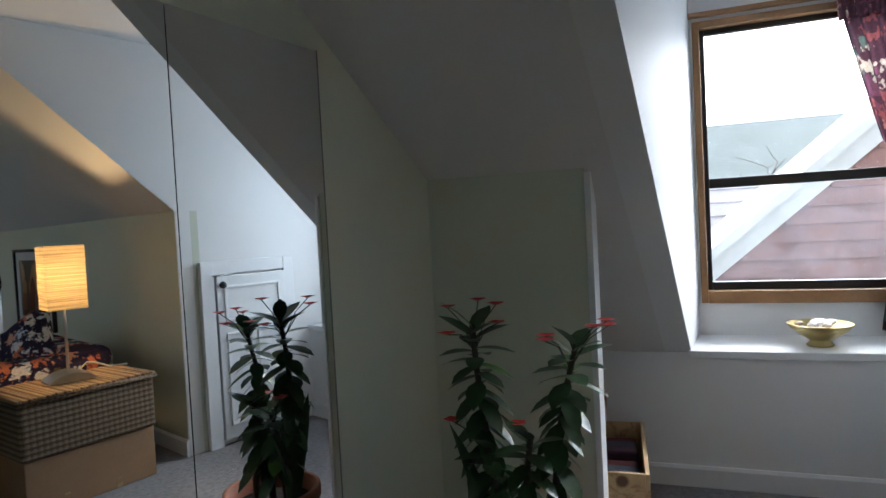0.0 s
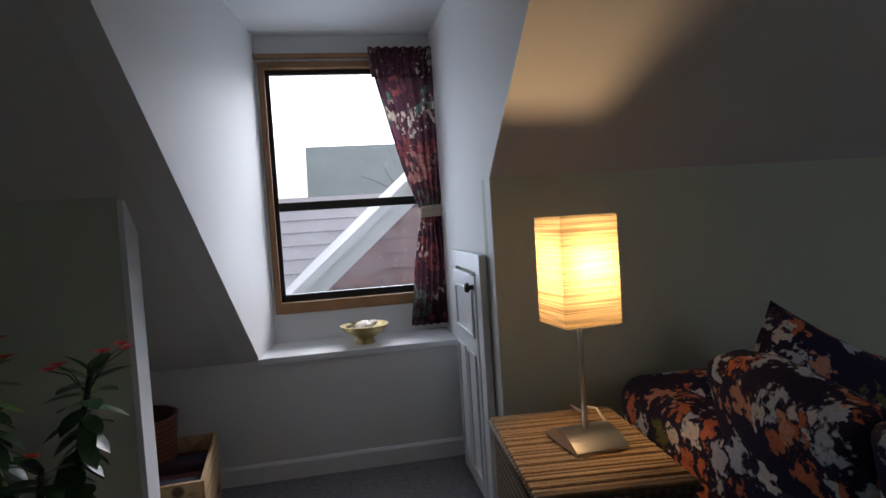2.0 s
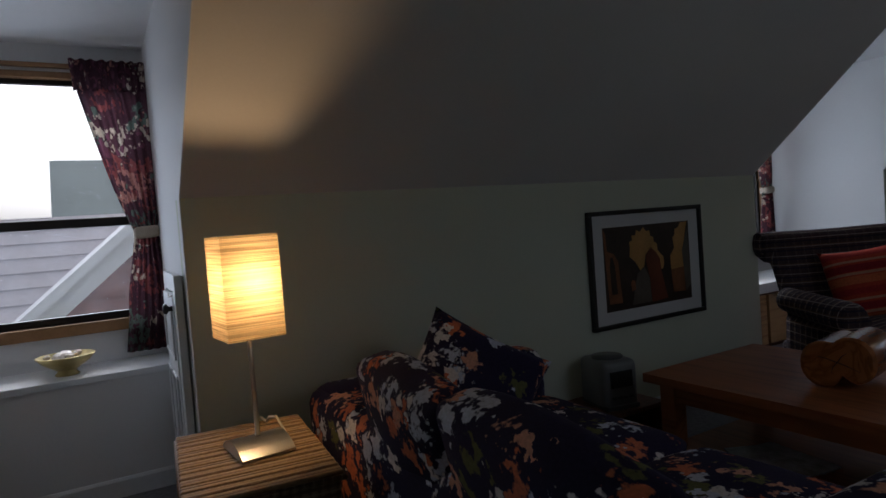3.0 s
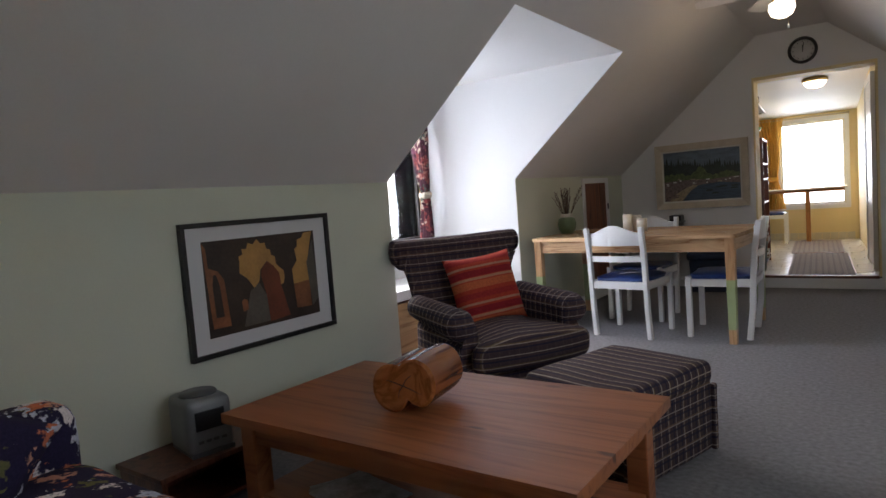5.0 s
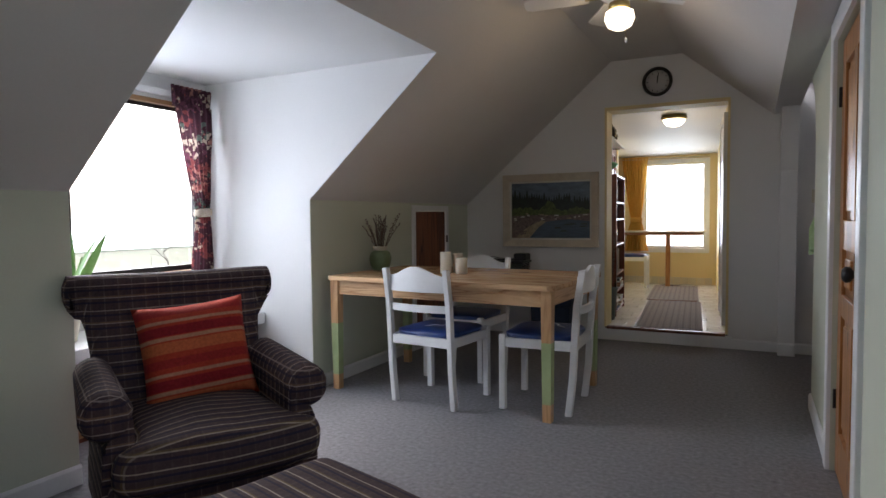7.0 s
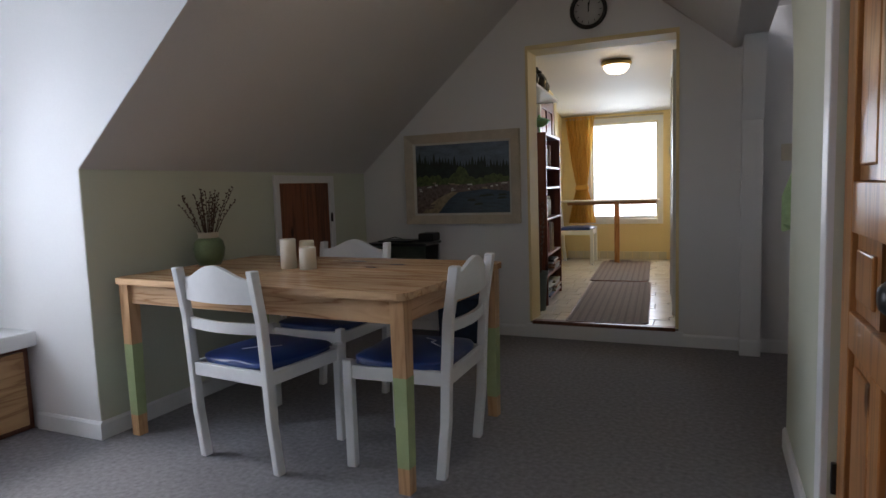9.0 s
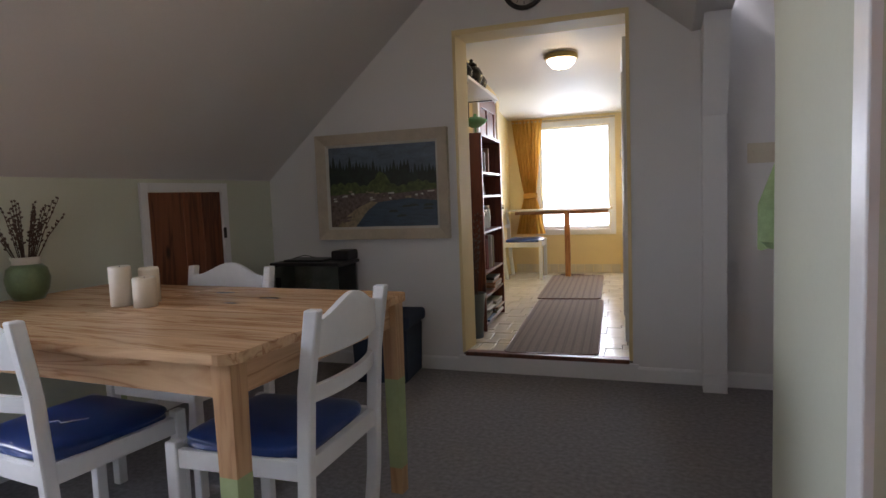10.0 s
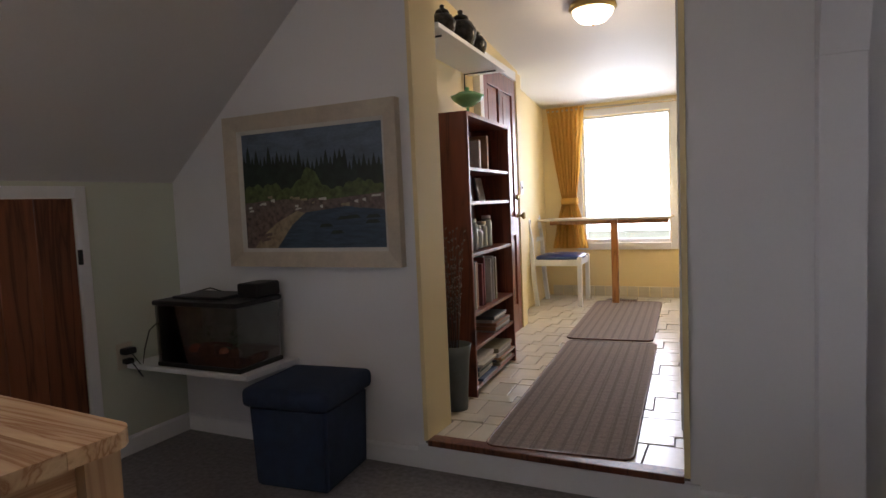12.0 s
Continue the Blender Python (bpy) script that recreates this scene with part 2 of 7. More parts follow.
def striped(name, ground, bands, rough=0.85, weights=(1, 1, 1), bump=0.3):
    """Woven cloth: bands = (period, start, end, colour, strength) run across each local axis that lies in the face."""
    m, nt, b = node_mat(name, rough, 0.2)
    tc = nt.nodes.new("ShaderNodeTexCoord")
    sx, sn = nt.nodes.new("ShaderNodeSeparateXYZ"), nt.nodes.new("ShaderNodeSeparateXYZ")
    nt.links.new(tc.outputs["Object"], sx.inputs[0])
    nt.links.new(tc.outputs["Normal"], sn.inputs[0])
    col = None
    for ax in range(3):
        if not weights[ax]:
            continue
        ab = nt.nodes.new("ShaderNodeMath")
        ab.operation = "ABSOLUTE"
        nt.links.new(sn.outputs[ax], ab.inputs[0])
        inplane = nt.nodes.new("ShaderNodeMapRange")
        inplane.inputs["From Min"].default_value, inplane.inputs["From Max"].default_value = 0.6, 0.95
        inplane.inputs["To Min"].default_value, inplane.inputs["To Max"].default_value = weights[ax], 0.0
        nt.links.new(ab.outputs[0], inplane.inputs["Value"])
        for period, s0, s1, colour, strength in bands:
            fr = nt.nodes.new("ShaderNodeMath")
            fr.operation = "MULTIPLY_ADD"
            fr.inputs[1].default_value, fr.inputs[2].default_value = 1 / period, 100.0
            nt.links.new(sx.outputs[ax], fr.inputs[0])
            f2 = nt.nodes.new("ShaderNodeMath")
            f2.operation = "FRACT"
            nt.links.new(fr.outputs[0], f2.inputs[0])
            g = 0.02
            on = ramp_node(nt, [(max(0, s0 - g), (0, 0, 0)), (s0, (strength,) * 3), (s1, (strength,) * 3), (min(1, s1 + g), (0, 0, 0))])
            nt.links.new(f2.outputs[0], on.inputs[0])
            fac = nt.nodes.new("ShaderNodeMath")
            fac.operation = "MULTIPLY"
            nt.links.new(on.outputs[0], fac.inputs[0])
            nt.links.new(inplane.outputs[0], fac.inputs[1])
            mix = nt.nodes.new("ShaderNodeMix")
            mix.data_type = "RGBA"
            if col is None:
                mix.inputs[6].default_value = (*ground, 1)
            else:
                nt.links.new(col, mix.inputs[6])
            mix.inputs[7].default_value = (*colour, 1)
            nt.links.new(fac.outputs[0], mix.inputs[0])
            col = mix.outputs[2]
    n2 = nt.nodes.new("ShaderNodeTexNoise")
    n2.inputs["Scale"].default_value, n2.inputs["Detail"].default_value = 90, 4
    nt.links.new(tc.outputs["Object"], n2.inputs["Vector"])
    mr = nt.nodes.new("ShaderNodeMapRange")
    mr.inputs["To Min"].default_value, mr.inputs["To Max"].default_value = 0.6, 1.4
    nt.links.new(n2.outputs["Fac"], mr.inputs["Value"])
    sc = nt.nodes.new("ShaderNodeVectorMath")
    sc.operation = "SCALE"
    nt.links.new(col, sc.inputs[0])
    nt.links.new(mr.outputs[0], sc.inputs["Scale"])
    nt.links.new(sc.outputs[0], b.inputs["Base Color"])
    add_bump(nt, b, n2.outputs["Fac"], bump, 0.003)
    return m


def wood(name, dark, light, rough, axis, scale=7.0, knots=True, object_random=0.12):
    """Sawn timber with grain along a local axis and scattered knots."""
    m, nt, b = node_mat(name, rough, 0.5)
    tc = nt.nodes.new("ShaderNodeTexCoord")
    oi = nt.nodes.new("ShaderNodeObjectInfo")
    off = nt.nodes.new("ShaderNodeVectorMath")
    off.operation = "SCALE"
    off.inputs[0].default_value = (7.3, 3.1, 5.7)
    nt.links.new(oi.outputs["Random"], off.inputs["Scale"])
    ad = nt.nodes.new("ShaderNodeVectorMath")
    nt.links.new(tc.outputs["Object"], ad.inputs[0])
    nt.links.new(off.outputs[0], ad.inputs[1])
    mp = nt.nodes.new("ShaderNodeMapping")
    st = [scale * 1.6] * 3
    st[axis] = scale * 0.12
    mp.inputs["Scale"].default_value = st
    nt.links.new(ad.outputs[0], mp.inputs["Vector"])
    g = nt.nodes.new("ShaderNodeTexNoise")
    g.inputs["Scale"].default_value, g.inputs["Detail"].default_value, g.inputs["Distortion"].default_value = 1.0, 6, 1.2
    nt.links.new(mp.outputs[0], g.inputs["Vector"])
    wv = nt.nodes.new("ShaderNodeMath")
    wv.operation = "MULTIPLY"
    wv.inputs[1].default_value = 9.0
    nt.links.new(g.outputs["Fac"], wv.inputs[0])
    fr = nt.nodes.new("ShaderNodeMath")
    fr.operation = "PINGPONG"
    fr.inputs[1].default_value = 1.0
    nt.links.new(wv.outputs[0], fr.inputs[0])
    col = ramp_node(nt, [(0.0, dark), (0.35, tuple((d + 2 * l) / 3 for d, l in zip(dark, light))), (1.0, light)])
    nt.links.new(fr.outputs[0], col.inputs[0])
    out = col.outputs[0]
    if knots:
        km = nt.nodes.new("ShaderNodeMapping")
        ks = [6.0] * 3
        ks[axis] = 2.6
        km.inputs["Scale"].default_value = ks
        nt.links.new(ad.outputs[0], km.inputs["Vector"])
        kv = nt.nodes.new("ShaderNodeTexVoronoi")
        kv.inputs["Scale"].default_value = 1.0
        nt.links.new(km.outputs[0], kv.inputs["Vector"])
        kr = ramp_node(nt, [(0.0, (1, 1, 1)), (0.09, (1, 1, 1)), (0.15, (0, 0, 0))])
        nt.links.new(kv.outputs["Distance"], kr.inputs[0])
        mx = nt.nodes.new("ShaderNodeMix")
        mx.data_type = "RGBA"
        mx.inputs[7].default_value = (dark[0] * 0.35, dark[1] * 0.3, dark[2] * 0.3, 1)
        nt.links.new(kr.outputs[0], mx.inputs[0])
        nt.links.new(out, mx.inputs[6])
        out = mx.outputs[2]
    mr = nt.nodes.new("ShaderNodeMapRange")
    mr.inputs["To Min"].default_value, mr.inputs["To Max"].default_value = 1 - object_random, 1 + object_random
    nt.links.new(oi.outputs["Random"], mr.inputs["Value"])
    sc = nt.nodes.new("ShaderNodeVectorMath")
    sc.operation = "SCALE"
    nt.links.new(out, sc.inputs[0])
    nt.links.new(mr.outputs[0], sc.inputs["Scale"])
    nt.links.new(sc.outputs[0], b.inputs["Base Color"])
    add_bump(nt, b, fr.outputs[0], 0.06, 0.003)
    return m


M_TABLE_PINE = wood("light_pine_boards", (0.40, 0.20, 0.090), (0.70, 0.46, 0.26), 0.26, 0, 8.0, True, 0.17)
M_TABLE_PINE_Y = wood("light_pine_end_rail", (0.38, 0.19, 0.08), (0.64, 0.40, 0.22), 0.35, 1)
M_TABLE_PINE_Z = wood("light_pine_legs", (0.46, 0.25, 0.115), (0.62, 0.38, 0.20), 0.35, 2)
M_COFFEE = wood("honey_pine_boards", (0.23, 0.070, 0.023), (0.36, 0.125, 0.045), 0.42, 0, 5.0, True, 0.05)
M_PINE = wood("varnished_pine", (0.24, 0.095, 0.028), (0.44, 0.20, 0.07), 0.3, 2)
M_BROWN_WOOD = wood("red_brown_boards", (0.06, 0.018, 0.009), (0.15, 0.05, 0.024), 0.4, 2)
M_CRATE = wood("raw_pine_crate_boards", (0.34, 0.20, 0.09), (0.55, 0.38, 0.20), 0.6, 0)
M_DRAWER = wood("pine_drawer_front", (0.26, 0.13, 0.05), (0.46, 0.28, 0.13), 0.45, 1, 5.0)
M_LOG = wood("varnished_log", (0.10, 0.029, 0.011), (0.24, 0.078, 0.027), 0.24, 0, 7.0)
M_LOG_END = wood("varnished_log_end", (0.19, 0.060, 0.017), (0.34, 0.125, 0.038), 0.25, 0, 4.0, False)
M_SOFA = floral("navy_floral_cotton", (0.026, 0.021, 0.058), [(0.0, (0.026, 0.021, 0.058)), (0.34, (0.62, 0.66, 0.76)), (0.52, (0.66, 0.20, 0.10)), (0.66, (0.78, 0.74, 0.72)), (0.78, (0.15, 0.15, 0.06)), (0.85, (0.70, 0.36, 0.25)), (0.93, (0.026, 0.021, 0.058))], 14.0, warp=0.04)
M_CURTAIN = floral("wine_floral_cotton", (0.06, 0.025, 0.035), [(0.0, (0.05, 0.026, 0.035)), (0.22, (0.19, 0.055, 0.055)), (0.38, (0.09, 0.12, 0.10)), (0.54, (0.42, 0.35, 0.28)), (0.70, (0.12, 0.045, 0.07)), (0.84, (0.30, 0.14, 0.12))], 9.0, through_light=0.5)
M_TIE = floral("cream_patterned_band", (0.5, 0.42, 0.33), [(0.0, (0.5, 0.42, 0.33)), (0.5, (0.3, 0.22, 0.16)), (0.75, (0.55, 0.5, 0.42))], 40.0)
M_PLAID = striped("dark_plaid_cloth", (0.062, 0.040, 0.044), [(0.052, 0.10, 0.24, (0.018, 0.017, 0.040), 0.8), (0.052, 0.50, 0.56, (0.34, 0.28, 0.26), 0.8), (0.104, 0.80, 0.83, (0.19, 0.12, 0.075), 0.7)], weights=(0.22, 1.0, 1.0))
M_PLAID_SEAT = striped("dark_striped_plaid_cloth", (0.062, 0.040, 0.044), [(0.052, 0.10, 0.24, (0.018, 0.017, 0.040), 0.8), (0.052, 0.50, 0.57, (0.36, 0.30, 0.25), 0.85), (0.104, 0.80, 0.83, (0.20, 0.14, 0.05), 0.5)], weights=(0.06, 1.0, 1.0))
M_RED_PILLOW = striped("red_striped_cotton", (0.40, 0.045, 0.024), [(0.21, 0.03, 0.22, (0.50, 0.13, 0.05), 0.9), (0.21, 0.27, 0.32, (0.44, 0.27, 0.17), 0.8), (0.21, 0.36, 0.52, (0.24, 0.012, 0.022), 0.9), (0.21, 0.60, 0.64, (0.46, 0.30, 0.2), 0.7), (0.21, 0.76, 0.90, (0.30, 0.02, 0.025), 0.8)], weights=(0, 0, 1.0))
M_RUG = striped("taupe_woven_mat", (0.245, 0.19, 0.16), [(0.055, 0.1, 0.45, (0.15, 0.115, 0.095), 0.7), (0.021, 0.2, 0.5, (0.26, 0.21, 0.17), 0.5)], weights=(1.0, 0.25, 0), bump=0.6)
M_WICKER = striped("grey_brown_wicker", (0.24, 0.17, 0.11), [(0.024, 0.1, 0.4, (0.10, 0.065, 0.04), 0.85), (0.024, 0.6, 0.8, (0.36, 0.29, 0.21), 0.6)], rough=0.6, weights=(0.8, 0.8, 1.0), bump=1.0)
M_WICKER_TOP = striped("tan_wicker_lid", (0.33, 0.22, 0.12), [(0.034, 0.05, 0.25, (0.12, 0.07, 0.035), 0.9), (0.034, 0.5, 0.7, (0.45, 0.33, 0.2), 0.5)], rough=0.5, weights=(1.0, 0, 0), bump=0.8)
M_CARDBOARD = mat("brown_cardboard", (0.36, 0.22, 0.12), 0.8, vary=0.1, bump=0.1)
M_STEEL = mat("brushed_nickel", (0.55, 0.53, 0.50), 0.3, 1.0, vary=0.05, bump=0.02)
M_CHROME_DARK = mat("dark_grey_plastic", (0.09, 0.095, 0.10), 0.35, vary=0.05, bump=0.03)
M_SILVER_PLASTIC = mat("silver_grey_plastic", (0.20, 0.21, 0.215), 0.4, 0.2, vary=0.05, bump=0.03)
M_BRASS = mat("aged_brass", (0.45, 0.36, 0.16), 0.3, 0.85, vary=0.15, bump=0.05)
M_SHELL = mat("seashell_mix", (0.75, 0.66, 0.58), 0.4, vary=0.3, scale=30, bump=0.1)
M_LEAF = mat("dark_green_leaf", (0.035, 0.085, 0.03), 0.35, vary=0.35, scale=12, bump=0.05)
M_LEAF_LIGHT = mat("fresh_green_leaf", (0.12, 0.26, 0.05), 0.4, vary=0.25, scale=12, bump=0.05)
M_STEM = mat("grey_brown_thorny_stem", (0.06, 0.055, 0.045), 0.8, vary=0.3, scale=40, bump=0.5)
M_FLOWER = mat("red_petals", (0.62, 0.03, 0.03), 0.5, vary=0.15, bump=0)
M_TERRACOTTA = mat("terracotta", (0.36, 0.13, 0.07), 0.8, vary=0.15, bump=0.2)
M_SOIL = mat("dark_soil", (0.03, 0.022, 0.016), 0.95, vary=0.4, scale=30, bump=0.9, fine=150)
M_GREEN_GLAZE = mat("green_pottery_glaze", (0.12, 0.17, 0.08), 0.3, vary=0.2, scale=15, bump=0.05)
M_CREAM_GLAZE = mat("cream_pottery_glaze", (0.55, 0.50, 0.40), 0.35, vary=0.1, bump=0.05)
M_TWIG = mat("dry_brown_twigs", (0.09, 0.055, 0.04), 0.85, vary=0.3, bump=0.3)
M_CATKIN = mat("grey_brown_catkins", (0.22, 0.17, 0.14), 0.9, vary=0.2, bump=0.3)
M_WAX = mat("ivory_wax", (0.72, 0.66, 0.55), 0.45, vary=0.06, bump=0.03)
M_WICK = mat("charred_wick", (0.02, 0.018, 0.016), 0.9)
M_FRAME_CREAM = mat("cream_painted_frame", (0.52, 0.45, 0.35), 0.5, vary=0.12, scale=14, bump=0.08)
M_CANVAS_GREY = mat("pale_linen_slip", (0.6, 0.58, 0.52), 0.7, bump=0.1)
M_ART_SKY = mat("painted_slate_sky", (0.11, 0.15, 0.20), 0.5, vary=0.35, scale=9, bump=0.1, stretch=(1, 1, 2.5))
M_ART_TREES = mat("painted_dark_spruce", (0.012, 0.022, 0.016), 0.5, vary=0.6, scale=25, bump=0.15)
M_ART_BUSH = mat("painted_olive_bushes", (0.07, 0.10, 0.03), 0.5, vary=0.7, scale=35, bump=0.15)
M_ART_SAND = mat("painted_sand", (0.30, 0.24, 0.15), 0.5, vary=0.35, scale=30, bump=0.1)
M_ART_SEA = mat("painted_blue_water", (0.032, 0.060, 0.095), 0.4, vary=0.5, scale=18, bump=0.1, stretch=(0.6, 1, 4))
M_ART_ROCK = mat("painted_driftwood_and_rocks", (0.14, 0.10, 0.085), 0.5, vary=0.7, scale=45, bump=0.1)
M_MAT_WHITE = mat("white_picture_mount", (0.62, 0.63, 0.64), 0.8, vary=0.02, bump=0.03)
M_PHOTO_DARK = mat("photo_dark_brown", (0.035, 0.022, 0.018), 0.3, vary=0.5, scale=7, bump=0)
M_PHOTO_RED = mat("print_dark_red", (0.15, 0.035, 0.015), 0.45, vary=0.3, scale=8, bump=0)
M_PHOTO_GOLD = mat("photo_golden_light", (0.42, 0.23, 0.07), 0.3, vary=0.25, scale=8, bump=0)
M_PHOTO_ORANGE = mat("photo_orange_stone", (0.20, 0.075, 0.03), 0.3, vary=0.45, scale=9, bump=0)
M_PHOTO_GREY = mat("photo_grey_haze", (0.10, 0.09, 0.075), 0.3, vary=0.3, scale=9, bump=0)
M_CLOCK_FACE = mat("pale_clock_face", (0.55, 0.54, 0.52), 0.5, vary=0.04, bump=0)
M_RUBBER = mat("navy_fabric_box", (0.018, 0.034, 0.075), 0.8, vary=0.25, scale=20, bump=0.3, fine=250)
M_GRAVEL = mat("aquarium_gravel", (0.10, 0.05, 0.035), 0.8, vary=0.5, scale=50, bump=0.8, fine=120)
M_URN = mat("black_lacquer_with_bronze", (0.03, 0.026, 0.022), 0.2, vary=0.8, scale=30, bump=0.05)
M_JADE = mat("green_milk_glass", (0.22, 0.52, 0.26), 0.2, vary=0.1, bump=0.02)
M_GOLD_CURTAIN = floral("golden_yellow_cotton", (0.66, 0.38, 0.09), [(0.0, (0.66, 0.38, 0.09)), (0.5, (0.62, 0.35, 0.08))], 20.0, through_light=0.4)
M_PAPER = mat("mixed_paper", (0.45, 0.42, 0.38), 0.8, vary=0.2, object_random=0.5)
M_GREEN_TOWEL = mat("lime_green_terry", (0.42, 0.58, 0.30), 0.95, vary=0.2, scale=30, bump=0.8, fine=300)
M_IVORY = mat("ivory_switch_plastic", (0.62, 0.57, 0.46), 0.4, vary=0.04, bump=0)
M_RED_SHINGLE = mat("weathered_red_shingles", (0.30, 0.17, 0.155), 0.8, vary=0.35, scale=2.0, bump=0.3, fine=12)
M_PALE_SHINGLE = mat("pale_wet_shingles", (0.46, 0.43, 0.44), 0.5, vary=0.12, scale=1.5, bump=0.2, fine=12)
M_GREEN_ROOF = mat("grey_green_far_roof", (0.15, 0.19, 0.19), 0.7, vary=0.15, scale=1.0, bump=0.2, fine=8)
M_FASCIA = mat("white_fascia_paint", (0.75, 0.76, 0.78), 0.5, vary=0.05, bump=0.05)
M_BARK = mat("bare_branch_bark", (0.10, 0.085, 0.075), 0.9, vary=0.2, bump=0.2)
M_GROUND = mat("wet_grass_ground", (0.07, 0.085, 0.05), 0.95, vary=0.4, scale=0.6, bump=0.3, fine=6)

M_GLASS = bpy.data.materials.new("clear_window_glass")
M_GLASS.use_nodes = True
gn = M_GLASS.node_tree
g_t, g_g, g_m = gn.nodes.new("ShaderNodeBsdfTransparent"), gn.nodes.new("ShaderNodeBsdfGlossy"), gn.nodes.new("ShaderNodeMixShader")
g_g.inputs["Roughness"].default_value = 0.02
g_f = gn.nodes.new("ShaderNodeFresnel")
g_f.inputs[0].default_value = 1.3
gn.links.new(g_f.outputs[0], g_m.inputs[0])
gn.links.new(g_t.outputs[0], g_m.inputs[1])
gn.links.new(g_g.outputs[0], g_m.inputs[2])
gn.links.new(g_m.outputs[0], gn.nodes["Material Output"].inputs[0])


M_MIST = M_GLASS.copy()
M_MIST.name = "misted_window_glass"
mn = M_MIST.node_tree
m_out = mn.nodes["Material Output"]
m_clear = m_out.inputs[0].links[0].from_socket
m_haze, m_mix, m_noise, m_fac = mn.nodes.new("ShaderNodeBsdfTranslucent"), mn.nodes.new("ShaderNodeMixShader"), mn.nodes.new("ShaderNodeTexNoise"), mn.nodes.new("ShaderNodeMapRange")
m_haze.inputs[0].default_value = (0.82, 0.88, 1.0, 1)
m_noise.inputs["Scale"].default_value, m_noise.inputs["Detail"].default_value = 7.0, 5
m_fac.inputs["From Min"].default_value, m_fac.inputs["From Max"].default_value = 0.3, 0.7
m_fac.inputs["To Min"].default_value, m_fac.inputs["To Max"].default_value = 0.004, 0.022
mn.links.new(m_noise.outputs["Fac"], m_fac.inputs["Value"])
mn.links.new(m_fac.outputs[0], m_mix.inputs[0])
mn.links.new(m_clear, m_mix.inputs[1])
mn.links.new(m_haze.outputs[0], m_mix.inputs[2])
mn.links.new(m_mix.outputs[0], m_out.inputs[0])


def shade_mat(name, colour, glow_colour, glow_strength, ribs):
    """A lit lampshade or globe: pale skin that lets its lamp shine through."""
    m, nt, b = node_mat(name, 0.7, 0.2)
    b.inputs["Base Color"].default_value = (*colour, 1)
    tc = nt.nodes.new("ShaderNodeTexCoord")
    mp = nt.nodes.new("ShaderNodeMapping")
    mp.inputs["Scale"].default_value = (2.5, 2.5, ribs)
    nt.links.new(tc.outputs["Object"], mp.inputs["Vector"])
    n = nt.nodes.new("ShaderNodeTexNoise")
    n.inputs["Scale"].default_value, n.inputs["Detail"].default_value = 1.0, 3
    nt.links.new(mp.outputs[0], n.inputs["Vector"])
    mr = nt.nodes.new("ShaderNodeMapRange")
    mr.inputs["From Min"].default_value, mr.inputs["From Max"].default_value = 0.35, 0.6
    mr.inputs["To Min"].default_value, mr.inputs["To Max"].default_value = 0.35, 1.0
    nt.links.new(n.outputs["Fac"], mr.inputs["Value"])
    tr = nt.nodes.new("ShaderNodeBsdfTranslucent")
    col = nt.nodes.new("ShaderNodeVectorMath")
    col.operation = "SCALE"
    col.inputs[0].default_value = colour
    nt.links.new(mr.outputs[0], col.inputs["Scale"])
    nt.links.new(col.outputs[0], tr.inputs[0])
    nt.links.new(col.outputs[0], b.inputs["Base Color"])
    ms = nt.nodes.new("ShaderNodeMixShader")
    ms.inputs[0].default_value = 0.6
    nt.links.new(b.outputs[0], ms.inputs[1])
    nt.links.new(tr.outputs[0], ms.inputs[2])
    nt.links.new(ms.outputs[0], nt.nodes["Material Output"].inputs[0])
    b.inputs["Emission Color"].default_value = (*glow_colour, 1)
    b.inputs["Emission Strength"].default_value = glow_strength
    add_bump(nt, b, n.outputs["Fac"], 0.5, 0.004)
    return m


M_SHADE = shade_mat("ribbed_paper_shade", (0.62, 0.47, 0.26), (1.0, 0.64, 0.26), 0.30, 230)
M_GLOBE = glow("lit_frosted_globe", (1.0, 0.86, 0.62), 5.0)
# self-lit white for the distant backdrops: overexposed daylight put in as emission
M_GLOW_BACKDROP = glow("glowing_white_backdrop", (0.93, 0.97, 1.0), 4.0)

# ---- structure ----
ZK, SL = 1.255, 0.88          # knee wall height, pitch of the roof
XF, XR, ZF = 1.42, 2.02, 2.505  # flat strip of ceiling
YM, YE = 0.50, 9.5            # end walls
XW = 2.895                     # right-hand wall
ZD, XD = 2.08, 0.9375         # dormer ceilings and where they meet the slope
XL = -0.80                    # outer low wall
YL0, YL1, YR1 = 1.283, 1.04, 2.165   # dormer 1: left cheek at the sill and in the room, right cheek
Y2A, Y2B = 5.43, 7.02         # dormer 2


def zs(x):
    return ZK + SL * x


structure("floor", box((-1.0, -0.4, -0.12), (4.2, YE, 0)), M_CARPET, "short grey fitted carpet over the whole attic room", "carpet floor")
for nm, pts in (("near", [(XL - 0.1, -0.3), (XF, -0.3), (XF, YL1), (XD, YL1), (XL - 0.1, YL0 + 0.014)]), ("over_dormer_1", [(XD, YL1), (XF, YL1), (XF, YR1 + 0.004), (XD, YR1 + 0.004)]),
                ("middle", [(-0.06, YR1 + 0.004), (XF, YR1 + 0.004), (XF, Y2A - 0.004), (-0.06, Y2A - 0.004)]), ("over_dormer_2", [(XD, Y2A - 0.004), (XF, Y2A - 0.004), (XF, Y2B + 0.004), (XD, Y2B + 0.004)]),
                ("far", [(-0.06, Y2B + 0.004), (XF, Y2B + 0.004), (XF, YE), (-0.06, YE)])):
    structure("ceiling_slope_" + nm, prism([(x, y, zs(x)) for x, y in pts], (0, 0, 0.1)), M_SLOPE, "matt white sloping attic ceiling", "ceiling")
